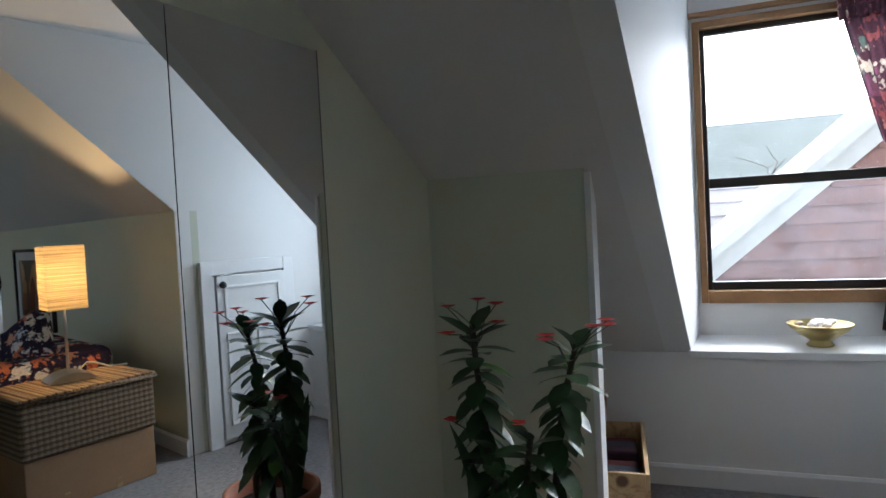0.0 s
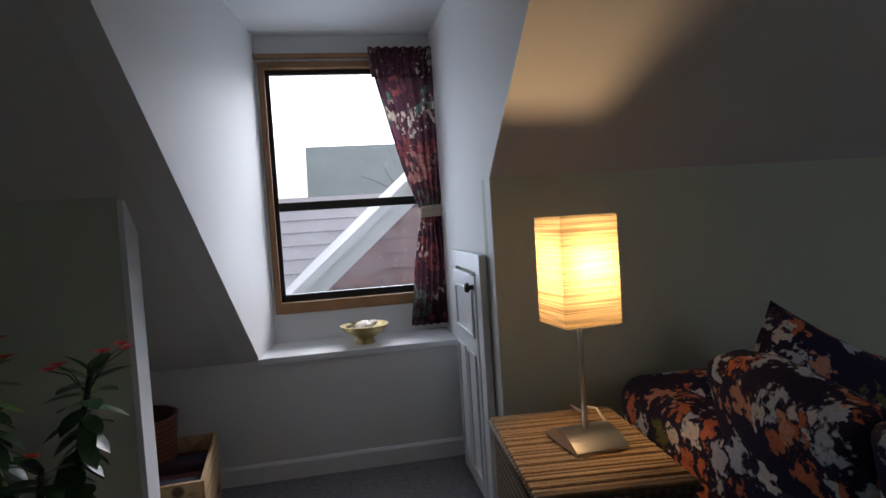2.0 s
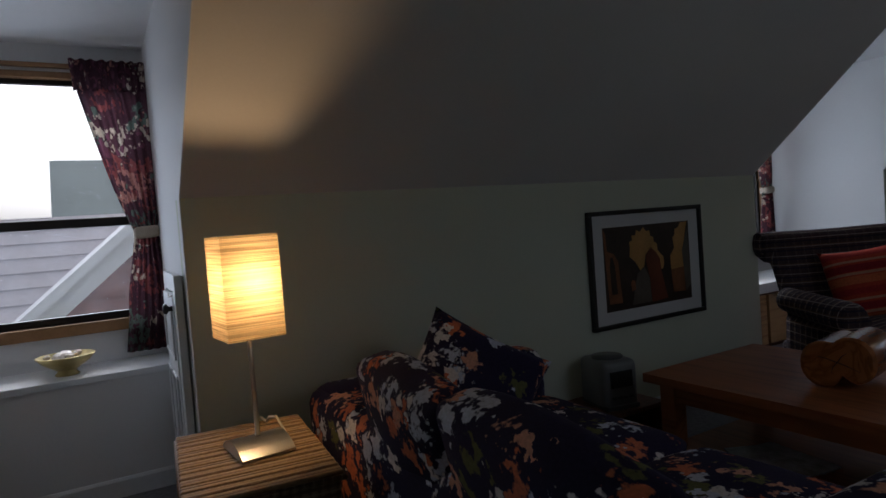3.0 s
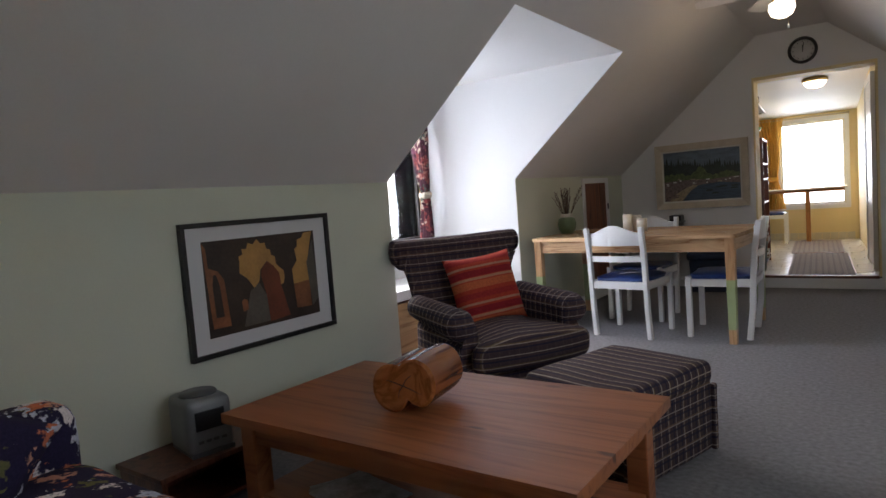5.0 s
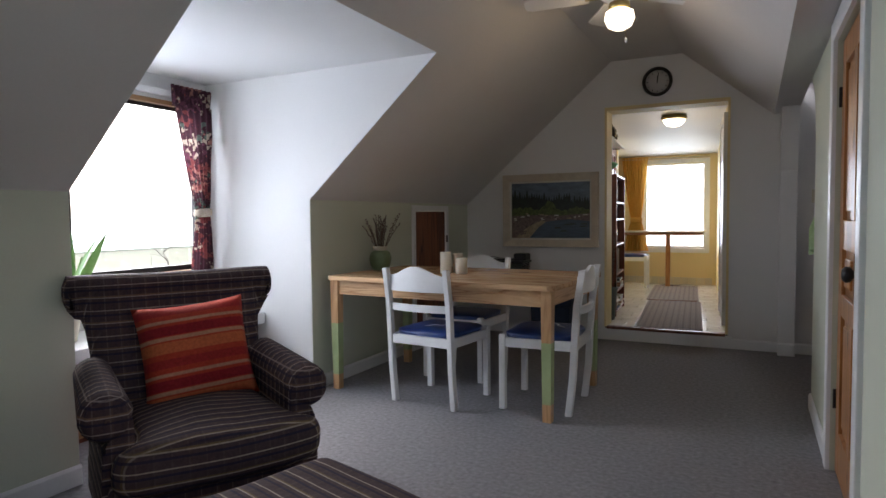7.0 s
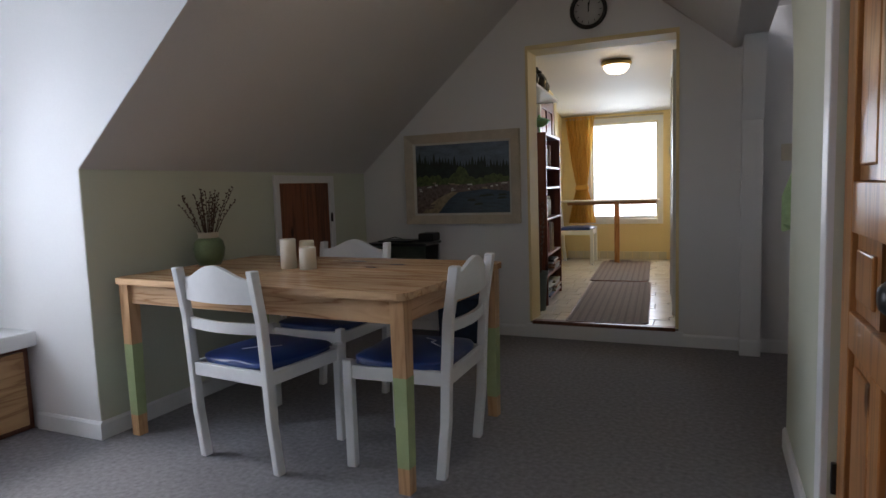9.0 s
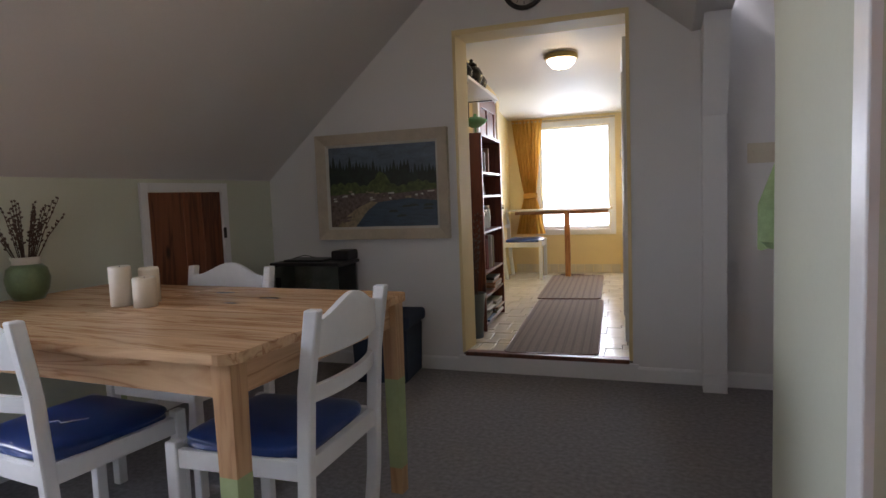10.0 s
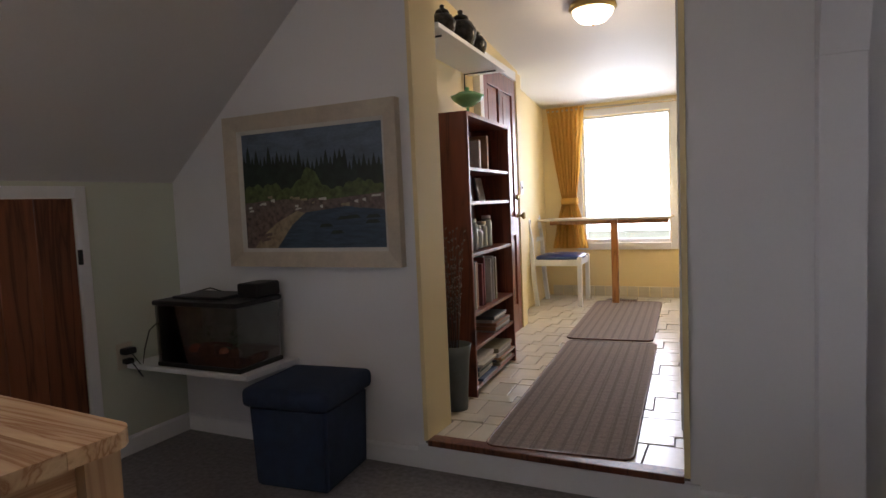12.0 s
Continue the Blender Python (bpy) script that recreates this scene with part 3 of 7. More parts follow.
structure("ceiling_flat", box((XF, -0.3, ZF), (XR, YE, ZF + 0.1)), M_SLOPE, "narrow flat white strip of ceiling along the ridge", "ceiling")
ZR, XS = 1.93, 2.72
structure("ceiling_slope_right", prism([(XR, -0.3, ZF), (XS, -0.3, ZR), (XS, YE, ZR), (XR, YE, ZF)], (0.0, 0, 0.1)), M_SLOPE, "matt white sloping attic ceiling opposite the dormers", "ceiling")
structure("ceiling_soffit", prism([(XS, -0.3, ZR), (XW, -0.3, ZR + 0.03), (XW, YE, ZR + 0.03), (XS, YE, ZR)], (0, 0, 0.1)), M_SLOPE, "narrow white soffit above the green wall", "ceiling")


def wall_with_hole(name, lo, hi, holes, axis, material, label):
    """A wall slab; holes are (from, to, bottom, top) along the axis, 'x' or 'y'."""
    bm = bmesh.new()
    k = 0 if axis == "x" else 1
    cuts = sorted({lo[k], hi[k], *[h[0] for h in holes], *[h[1] for h in holes]})
    for a, b in zip(cuts, cuts[1:]):
        spans = [(lo[2], hi[2])]
        for h in holes:
            if h[0] <= a + 1e-6 and h[1] >= b - 1e-6:
                spans = [s for z0, z1 in spans for s in ((z0, min(z1, h[2])), (max(z0, h[3]), z1)) if s[1] - s[0] > 1e-4]
        for z0, z1 in spans:
            l, u = list(lo), list(hi)
            l[k], u[k], l[2], u[2] = a, b, z0, z1
            bm_box(bm, l, u)
    return structure(name, bm, material, label, "wall")


def skirting(name, a, b, inward, z=0.0, h=0.085, t=0.014):
    """A white skirting board along the floor from a to b, its face t metres off the wall."""
    a, b = Vector((*a, z)), Vector((*b, z))
    n = Vector((*inward, 0)).normalized() * t
    bm = bmesh.new()
    bm_prism(bm, [a, a + n, a + n + Vector((0, 0, h - 0.012)), a + n * 0.5 + Vector((0, 0, h)), a + Vector((0, 0, h))], b - a)
    return structure(name, bm, M_TRIM, "white painted skirting board", "baseboard")


structure("wall_knee_stub", box((-0.10, 0.3, 0), (0, 0.985, ZK)), M_GREEN_WALL, "short sage green knee wall beside the mirrors", "wall")
structure("trim_stub_end", box((-0.125, 0.985, 0), (0.006, 1.003, ZK - 0.012)), M_TRIM, "white trim board on the end of the stub wall", "trim")
structure("wall_knee_middle", box((-0.12, YR1 + 0.003, 0), (0, Y2A - 0.003, ZK)), M_GREEN_WALL, "low sage green knee wall under the slope", "wall")
HATCH = (8.395, 8.975, 0.10, 1.185)
wall_with_hole("wall_knee_far", (-0.12, Y2B + 0.003, 0), (0, YE, ZK), [HATCH], "y", M_GREEN_WALL, "low sage green knee wall with a hatch opening")
structure("wall_low_dormer_1", box((XL - 0.1, 0.3, 0), (XL, 2.32, 0.545)), M_WHITE_WALL, "low white wall under the dormer window", "wall")
structure("wall_behind_hatch", box((-0.5, 8.2, 0), (-0.45, 9.2, 1.2)), M_BROWN_WOOD, "dark boarded store behind the hatch", "wall")

# dormer 1
XWN = -1.15
structure("dormer_1_cheek_left", prism([(XL, YL0, 0.55), (XD, YL1, ZD), (XWN, YL0 + 0.05, ZD), (XWN, YL0 + 0.05, 0.55)], (0, -0.1, 0)), M_WHITE_WALL, "white plastered dormer side wall", "wall")
structure("dormer_1_cheek_right", prism([(-0.004, YR1, 0), (XWN, YR1 + 0.045, 0), (XWN, YR1 + 0.045, ZD), (XD, YR1, ZD), (-0.004, YR1, ZK)], (0, 0.12, 0)), M_WHITE_WALL, "white dormer side wall with a small door in it", "wall")
structure("dormer_1_ceiling", box((XWN - 0.1, 0.9, ZD), (XD, 2.4, ZD + 0.1)), M_WHITE_WALL, "white dormer ceiling", "ceiling")
W1 = (1.345, 2.205, 0.70, 1.95)
wall_with_hole("dormer_1_window_wall", (XWN - 0.12, 1.1, 0.4), (XWN, 2.45, ZD), [W1], "y", M_WHITE_WALL, "white wall round the dormer window")
structure("window_sill_1", box((XWN, YL0 - 0.01, 0.525), (XL + 0.014, 2.195, 0.556), 0.004), M_TRIM, "deep white painted window sill", "window sill")
# dormer 2
XB2 = -0.90
for nm, y, w in (("near", Y2A, -0.1), ("far", Y2B, 0.1)):
    structure("dormer_2_cheek_" + nm, prism([(-0.004, y, 0), (-0.004, y, ZK), (XD, y, ZD), (XB2, y, ZD), (XB2, y, 0)], (0, w, 0)), M_WHITE_WALL, "white plastered dormer side wall", "wall")
structure("dormer_2_ceiling", box((XB2 - 0.1, Y2A - 0.1, ZD), (XD, Y2B + 0.1, ZD + 0.1)), M_WHITE_WALL, "white dormer ceiling", "ceiling")
W2 = (Y2A + 0.06, Y2B - 0.05, 0.74, 1.92)
wall_with_hole("dormer_2_window_wall", (XB2 - 0.12, Y2A - 0.1, 0), (XB2, Y2B + 0.1, ZD), [W2], "y", M_WHITE_WALL, "white wall round the wide dormer window")
# end walls
structure("wall_mirror_end", prism([(-1.0, 0.775, 0), (-1.0, 0.45, 0), (3.1, -0.36, 0), (3.1, -0.19, 0), (0.45, 0.362, 0)], (0, 0, 2.7)), M_GREEN_WALL, "sage green end wall behind the mirror doors", "wall")
DW = (1.372, 2.398, 0.105, 2.098)
wall_with_hole("wall_gable_end", (-0.12, YE, 0), (4.2, YE + 0.2, 2.7), [DW], "x", M_WHITE_WALL, "white gable wall with the doorway to the sunny passage")
PD = (6.165, 6.94, 0.0, 1.86)
YRW = 7.93
W4 = (3.2, 4.3, 0.92, 1.78)
wall_with_hole("wall_right", (XW, -0.3, 0), (XW + 0.12, YRW, ZR + 0.1), [PD, W4], "y", M_GREEN_WALL, "pale sage green wall with a pine door")
structure("wall_behind_pine_door", box((XW + 0.13, 6.05, 0), (XW + 0.2, 7.5, 2.0)), M_WHITE_WALL, "white wall behind the pine door", "wall")
arch = [(XW, YRW, 1.42)] + [(XW, YRW + 0.32 * (1 - math.cos(k * math.pi / 16)), 1.42 + 0.5 * math.sin(k * math.pi / 16)) for k in range(1, 9)]
structure("arch_haunch_near", prism(arch + [(XW, YRW + 0.36, 2.0), (XW, YRW, 1.99)], (0.12, 0, 0)), M_GREEN_WALL, "curved sage green head of the passage opening", "wall")
structure("post", box((2.765, 9.38, 0), (2.885, YE - 0.003, 1.47), 0.004), M_WHITE_WALL, "white painted post at the passage opening", "post")
structure("post_brace", prism([(2.765, 9.38, 1.47), (2.765, YE - 0.003, 1.47), (2.765, YE - 0.003, 1.94), (2.765, 9.17, 1.94)], (0.12, 0, 0)), M_WHITE_WALL, "white raking brace above the post", "brace")
structure("wall_side_passage_end", box((4.1, YRW, 0), (4.2, YE, 2.7)), M_WHITE_WALL, "white wall closing the side passage", "wall")
structure("wall_side_passage_near", box((XW + 0.12, YRW - 0.12, 0), (4.1, YRW, 2.7)), M_WHITE_WALL, "white wall of the side passage", "wall")
structure("ceiling_side_passage", box((XW, YRW - 0.1, 2.15), (4.2, YE, 2.3)), M_SLOPE, "white ceiling of the side passage", "ceiling")
skirting("baseboard_mirror_end", (0.0, 0.496), (0.44, 0.366), (0.27, 0.96))
skirting("baseboard_low_wall", (XL, 0.72), (XL, 2.195), (1, 0))
skirting("baseboard_knee_middle", (0, YR1), (0, Y2A), (1, 0))
skirting("baseboard_knee_far_1", (0, Y2B), (0, 8.348), (1, 0))
skirting("baseboard_knee_far_2", (0, 9.025), (0, YE), (1, 0))
skirting("baseboard_dormer_2", (-0.44, Y2B), (0.014, Y2B), (0, -1))
skirting("baseboard_gable_left", (0, YE), (1.342, YE), (0, -1))
skirting("baseboard_gable_right", (2.428, YE), (2.765, YE), (0, -1))
skirting("baseboard_passage", (2.885, YE), (4.1, YE), (0, -1))
skirting("baseboard_right_far", (XW, 7.026), (XW, YRW), (-1, 0))
skirting("baseboard_right_near", (XW, 0.35), (XW, 6.074), (-1, 0))
skirting("baseboard_post", (2.765, 9.38), (2.885, 9.38), (0, -1), h=0.1)

# passage beyond the doorway: it runs a few degrees off the room's axis
ZT, YK, SH = 0.12, 13.44, 0.078


def skew(ob):
    for v in ob.data.vertices:
        if v.co.y > YE + 0.2:
            v.co.x -= SH * (v.co.y - YE - 0.2)
    return ob


skew(structure("floor_passage", box((0.7, YE + 0.001, ZT - 0.2), (2.7, YK, ZT - 0.007)), M_GROUT, "dark grout bed under the cream floor tiles", "tile floor"))
floor_passage = bpy.data.objects["floor_passage"]
skew(structure("wall_passage_left", box((1.03, YE + 0.2, 0), (1.15, 12.02, 2.6)), M_YELLOW, "pale yellow wall behind the bookcase", "wall"))
skew(structure("wall_passage_left_far", box((0.91, 12.02, 0), (1.03, YK, 2.6)), M_YELLOW, "pale yellow wall beyond the brown door", "wall"))
skew(structure("wall_passage_right", box((2.402, YE + 0.2, 0), (2.51, YK, 2.6)), M_YELLOW, "pale yellow wall of the passage", "wall"))
KW = (1.13, 1.945, 0.64, 1.875)
wall_with_hole("wall_passage_window", (0.4, YK, 0), (2.6, YK + 0.14, 2.6), [KW], "x", M_YELLOW, "pale yellow wall round the bright window")
structure("ceiling_passage_room", prism([(0.4, YE + 0.2, 2.28), (0.4, YK, 2.0), (2.6, YK, 2.0), (2.6, YE + 0.2, 2.28)], (0, 0, 0.1)), M_WHITE_WALL, "white ceiling of the passage, lower towards the window", "ceiling")
# lining of the doorway
structure("door_lining_left", box((DW[0] - 0.001, YE - 0.012, ZT), (DW[0] + 0.018, YE + 0.212, 2.098)), M_YELLOW, "pale yellow doorway lining", "door lining")
structure("door_lining_right", box((DW[1] - 0.018, YE - 0.012, ZT), (DW[1] + 0.001, YE + 0.212, 2.098)), M_YELLOW, "pale yellow doorway lining", "door lining")
structure("door_lining_top", box((DW[0] + 0.018, YE - 0.012, 2.068), (DW[1] - 0.018, YE + 0.212, 2.099)), M_YELLOW, "pale yellow doorway lining", "door lining")
structure("threshold", box((DW[0] + 0.018, YE - 0.02, ZT - 0.02), (DW[1] - 0.018, YE + 0.05, ZT + 0.006), 0.004), M_BROWN_WOOD, "worn brown wooden threshold strip", "threshold")
structure("step_riser", box((DW[0] - 0.03, YE - 0.015, 0), (DW[1] + 0.03, YE - 0.001, ZT - 0.02)), M_TRIM, "white painted step riser below the doorway", "step")

# ---- helpers for soft and leafy things ----


def cushion_bm(w, d, h, n=14, p=3.2, seed=0, sag=0.0):
    """A stuffed cushion, w x d x h, centred at the origin, with softly bulging faces."""
    bm = bmesh.new()
    bmesh.ops.create_cube(bm, size=2.0)
    bmesh.ops.subdivide_edges(bm, edges=bm.edges, cuts=n, use_grid_fill=True)
    for v in bm.verts:
        x, y, z = v.co
        s = (abs(x) ** p + abs(y) ** p + abs(z) ** p) ** (1 / p)
        q = Vector((x / s, y / s, z / s))
        thick = 1 - 0.45 * max(abs(q.x), abs(q.y)) ** 4
        wob = 1 + 0.035 * noise.noise(q * 1.7 + Vector((seed * 3.1, seed, 0)))
        v.co = (q.x * w / 2 * wob, q.y * d / 2 * wob, q.z * h / 2 * thick * wob - sag * (1 - q.x * q.x))
    for f in bm.faces:
        f.smooth = True
    return bm


def soft_box(lo, hi, bevel, seed=0, amount=0.006):
    """An upholstered block: rounded edges, slightly uneven."""
    lo, hi = Vector(lo), Vector(hi)
    bm = bm_box(bmesh.new(), lo, hi)
    bmesh.ops.bevel(bm, geom=list(bm.edges), offset=bevel, segments=4, affect="EDGES", profile=0.5)
    bmesh.ops.subdivide_edges(bm, edges=[e for e in bm.edges if e.calc_length() > 0.12], cuts=5, use_grid_fill=True)
    for v in bm.verts:
        v.co += Vector((noise.noise(v.co * 6 + Vector((seed, 0, 0))), noise.noise(v.co * 6 + Vector((0, seed, 5))), noise.noise(v.co * 6 + Vector((9, 0, seed))))) * amount
    for f in bm.faces:
        f.smooth = True
    return bm


def moved(bm, m):
    bmesh.ops.transform(bm, matrix=m, verts=bm.verts)
    return bm


def bm_leaf(bm, at, way, up, length, width, fold=0.25, steps=4):
    """Add one oval leaf with a folded midrib and some thickness of curve."""
    at, way = Vector(at), Vector(way).normalized()
    side = way.cross(Vector(up)).normalized()
    nrm = side.cross(way)
    rows = []
    for i in range(steps + 1):
        s = i / steps
        wd = width * 0.5 * math.sin(math.pi * min(1, 0.06 + s * 0.94)) ** 0.7
        c = at + way * length * s - nrm * length * 0.22 * s * s
        rows.append([bm.verts.new(c - side * wd + nrm * wd * fold), bm.verts.new(c), bm.verts.new(c + side * wd + nrm * wd * fold)])
    for a, b in zip(rows, rows[1:]):
        for k in (0, 1):
            bm.faces.new((a[k], a[k + 1], b[k + 1], b[k])).smooth = True


def framed_window(name, axis, plane, a0, a1, z0, z1, depth, inward, frame_m, sash_m, rail=None, mullion=None, label="", casing=0.05, wide_bottom=None, low_glass=None):
    """A window in a wall: outer casing, dark sashes, glass panes and a bottom board."""
    win = tagged(new(name), label, "window", kind="structure")

    def bx(lo_a, hi_a, z_lo, z_hi, p0, p1, bev=0.003):
        if axis == "y":
            return box((min(p0, p1), lo_a, z_lo), (max(p0, p1), hi_a, z_hi), bev)
        return box((lo_a, min(p0, p1), z_lo), (hi_a, max(p0, p1), z_hi), bev)

    i = inward
    f0, f1 = plane - i * depth, plane + i * 0.012
    wb = wide_bottom or casing
    part("window_frame", bx(a0, a0 + casing, z0, z1, f0, f1), frame_m, win)
    part("window_frame", bx(a1 - casing, a1, z0, z1, f0, f1), frame_m, win)
    part("window_frame", bx(a0 + casing, a1 - casing, z1 - casing, z1, f0, f1), frame_m, win)
    part("window_sill", bx(a0 + casing, a1 - casing, z0, z0 + wb, f0, f1 + i * 0.012), frame_m, win)
    b0, b1, c0, c1 = a0 + casing, a1 - casing, z0 + wb, z1 - casing
    s0, s1 = plane - i * (depth * 0.75), plane - i * (depth * 0.35)
    sw = 0.022
    part("sash", bx(b0, b0 + sw, c0, c1, s0, s1), sash_m, win)
    part("sash", bx(b1 - sw, b1, c0, c1, s0, s1), sash_m, win)
    part("sash", bx(b0 + sw, b1 - sw, c0, c0 + sw * 1.6, s0, s1), sash_m, win)
    part("sash", bx(b0 + sw, b1 - sw, c1 - sw, c1, s0, s1), sash_m, win)
    if rail:
        part("meeting_rail", bx(b0 + sw, b1 - sw, rail - 0.022, rail + 0.022, s0, s1), sash_m, win)
    if mullion:
        part("mullion", bx(mullion - 0.03, mullion + 0.03, c0 + sw * 1.6, c1 - sw, s0, s1), sash_m, win)
    sm = (s0 + s1) / 2
    zsplit = [c0 + sw * 1.6] + ([rail - 0.022, rail + 0.022] if rail else []) + [c1 - sw]
    asplit = [b0 + sw] + ([mullion - 0.03, mullion + 0.03] if mullion else []) + [b1 - sw]
    for zi in range(0, len(zsplit), 2):
        for ai in range(0, len(asplit), 2):
            pane = part("pane", bx(asplit[ai], asplit[ai + 1], zsplit[zi], zsplit[zi + 1], sm - 0.002, sm + 0.002, 0), low_glass if low_glass and zi == 0 else M_GLASS, win)
            pane.visible_shadow = False
    return win


def curtain_bm(top, tie, bottom, w_top, w_tie, w_bottom, side_shift, folds=7, nz=40, nx=60, depth=0.022):
    """A gathered curtain hanging from z=top, drawn in at z=tie, flared to z=bottom; local x across, y out of the wall."""
    bm = bmesh.new()
    grid = []
    for j in range(nz + 1):
        z = top + (bottom - top) * j / nz
        if z > tie:
            s = (z - tie) / (top - tie)
            w = w_tie + (w_top - w_tie) * (s ** 0.8)
            c = side_shift * (1 - s ** 0.8)
        else:
            s = (tie - z) / (tie - bottom)
            w = w_tie + (w_bottom - w_tie) * (s ** 0.75)
            c = side_shift * (1 - 0.25 * s)
        row = []
        for i in range(nx + 1):
            u = i / nx - 0.5
            y = depth * math.sin(u * folds * 2 * math.pi + 1.2 * math.sin(z * 3)) * (0.6 + 0.4 * noise.noise(Vector((u * 4, z * 2, 0))))
            row.append(bm.verts.new((c + u * w + 0.008 * noise.noise(Vector((u * 6, z * 5, 3))), y, z)))
        grid.append(row)
    for j in range(nz):
        for i in range(nx):
            bm.faces.new((grid[j][i], grid[j][i + 1], grid[j + 1][i + 1], grid[j + 1][i])).smooth = True
    return bm


framed_window("window_4", "y", XW, W4[0], W4[1], W4[2], W4[3], 0.10, -1, M_TRIM, M_TRIM, rail=1.35, label="white-framed side window opposite the photograph", casing=0.05)
# ---- dormer 1: window, curtain, bowl, small door ----
framed_window("window_1", "y", XWN, W1[0], W1[1], W1[2], W1[3], 0.09, 1, M_OAK, M_DARK_METAL, rail=1.235, label="oak-framed sash window with dark metal sashes", casing=0.03, wide_bottom=0.055, low_glass=M_MIST)
structure("blind_rail", box((XWN + 0.005, 1.33, 1.965), (XWN + 0.035, 2.20, 1.985), 0.003), M_OAK, "thin brown curtain track over the window", "curtain rail")
cur = thing("curtain", "wine-red floral curtain tied back at the dormer window", "curtain", (XWN + 0.075, 2.075, 0), 90)
part("panel", curtain_bm(1.86, 1.17, 0.59, 0.34, 0.10, 0.23, 0.075, folds=6), M_CURTAIN, cur)
part("heading", curtain_bm(2.00, 1.93, 1.85, 0.38, 0.37, 0.36, 0.0, folds=9, nz=8, depth=0.028), M_CURTAIN, cur)
part("tieback", moved(soft_box((-0.06, -0.04, 1.14), (0.06, 0.04, 1.20), 0.02, 3), pose(0.075, 0, 0)), M_TIE, cur, "cream patterned tie band")

bowl = thing("bowl", "footed brass bowl of seashells on the window sill", "bowl", (-0.93, 1.765, 0.556))
part("bowl_body", lathe([(0, 0.012), (0.045, 0.0), (0.05, 0.004), (0.036, 0.02), (0.05, 0.03), (0.095, 0.06), (0.118, 0.088), (0.114, 0.09), (0.088, 0.066), (0.03, 0.04), (0, 0.038)], n=32), M_BRASS, bowl)
rnd = random.Random(4)
for k in range(14):
    a, r = rnd.uniform(0, 6.28), rnd.uniform(0, 0.075)
    sh = bmesh.new()
    bmesh.ops.create_icosphere(sh, subdivisions=2, radius=rnd.uniform(0.016, 0.028))
    for v in sh.verts:
        v.co *= 1 + 0.25 * noise.noise(v.co * 60 + Vector((k, 0, 0)))
        v.co.z *= 0.6
    part("shell", moved(sh, pose(r * math.cos(a), r * math.sin(a), 0.083 + 0.01 * rnd.random(), rnd.uniform(-30, 30), 0, rnd.uniform(0, 360))), M_SHELL, bowl)

# small panelled door in the right cheek; local x runs from the room corner towards the window
sd_turn = math.degrees(math.atan2(0.045, XWN))
sd = thing("cupboard_door", "small white panelled cupboard door standing slightly ajar", "door", (-0.10, YR1 - 0.004 + 0.004, 0), sd_turn)


def wall_box(x0, x1, z0, z1, t0, t1, bev=0.003):
    return box((x0, t0, z0), (x1, t1, z1), bev)


part("casing", wall_box(0.0, 0.075, 0.0, 0.985, 0.002, 0.03), M_TRIM, sd)
part("casing", wall_box(0.52, 0.59, 0.0, 0.985, 0.002, 0.022), M_TRIM, sd)
part("casing", wall_box(0.075, 0.52, 0.915, 0.985, 0.002, 0.022), M_TRIM, sd)
leaf = part("door_leaf", wall_box(0.085, 0.515, 0.03, 0.905, 0.004, 0.034), M_TRIM, sd)
for x0, x1, z0, z1 in ((0.125, 0.475, 0.66, 0.85), (0.125, 0.285, 0.10, 0.60), (0.315, 0.475, 0.10, 0.60)):
    bm = bmesh.new()
    for lo, hi in (((x0, 0.034, z0), (x1, 0.042, z0 + 0.014)), ((x0, 0.034, z1 - 0.014), (x1, 0.042, z1)), ((x0, 0.034, z0 + 0.014), (x0 + 0.014, 0.042, z1 - 0.014)), ((x1 - 0.014, 0.034, z0 + 0.014), (x1, 0.042, z1 - 0.014))):
        bm_box(bm, lo, hi, 0.003)
    part("panel_moulding", bm, M_TRIM, leaf)
part("knob", moved(lathe([(0, 0), (0.01, 0), (0.008, 0.012), (0.02, 0.02), (0.016, 0.032), (0, 0.034)]), pose(0.11, 0.034, 0.86, -90, 0, 0)), M_BLACK, sd, "small black knob")
part("latch_hook", tube([(0.06, 0.036, 0.91), (0.1, 0.045, 0.905), (0.16, 0.04, 0.915)], 0.003), M_STEEL, sd, "thin metal hook")

# mirror doors
mir = thing("mirror_door", "frameless mirror closet door panels in two leaves", "mirror door", (0.45, 0.376, 0), -10.75)
for k in range(2):
    x0 = 0.002 + k * 0.440
    part("mirror_leaf", box((x0, -0.05, 0.03), (x0 + (0.438, 0.62)[k], 0.0, 1.572), 0.0008), M_SILVER, mir)
part("edge_strip", box((-0.002, -0.052, 0.03), (0.0015, 0.0005, 1.574)), M_SILVER_PLASTIC, mir)

# crate of folded cloth and basket in the nook
crate = thing("wooden_crate", "raw pine crate of folded textiles on the carpet", "crate", (-0.46, 0.98, 0), 4)
part("board", box((-0.27, 0.115, 0), (0.27, 0.13, 0.27), 0.002), M_CRATE, crate)
part("board", box((-0.27, -0.13, 0), (0.27, -0.115, 0.27), 0.002), M_CRATE, crate)
part("board", box((0.255, -0.115, 0), (0.27, 0.115, 0.27), 0.002), M_CRATE, crate)
part("board", box((-0.27, -0.115, 0), (-0.255, 0.115, 0.27), 0.002), M_CRATE, crate)
part("base", box((-0.255, -0.115, 0.004), (0.255, 0.115, 0.016)), M_CRATE, crate)
M_CLOTHS = (mat("maroon_cloth", (0.12, 0.02, 0.025), 0.9, fine=200, bump=0.4), mat("slate_cloth", (0.05, 0.06, 0.08), 0.9, fine=200, bump=0.4), mat("plum_cloth", (0.05, 0.02, 0.04), 0.9, fine=200, bump=0.4))
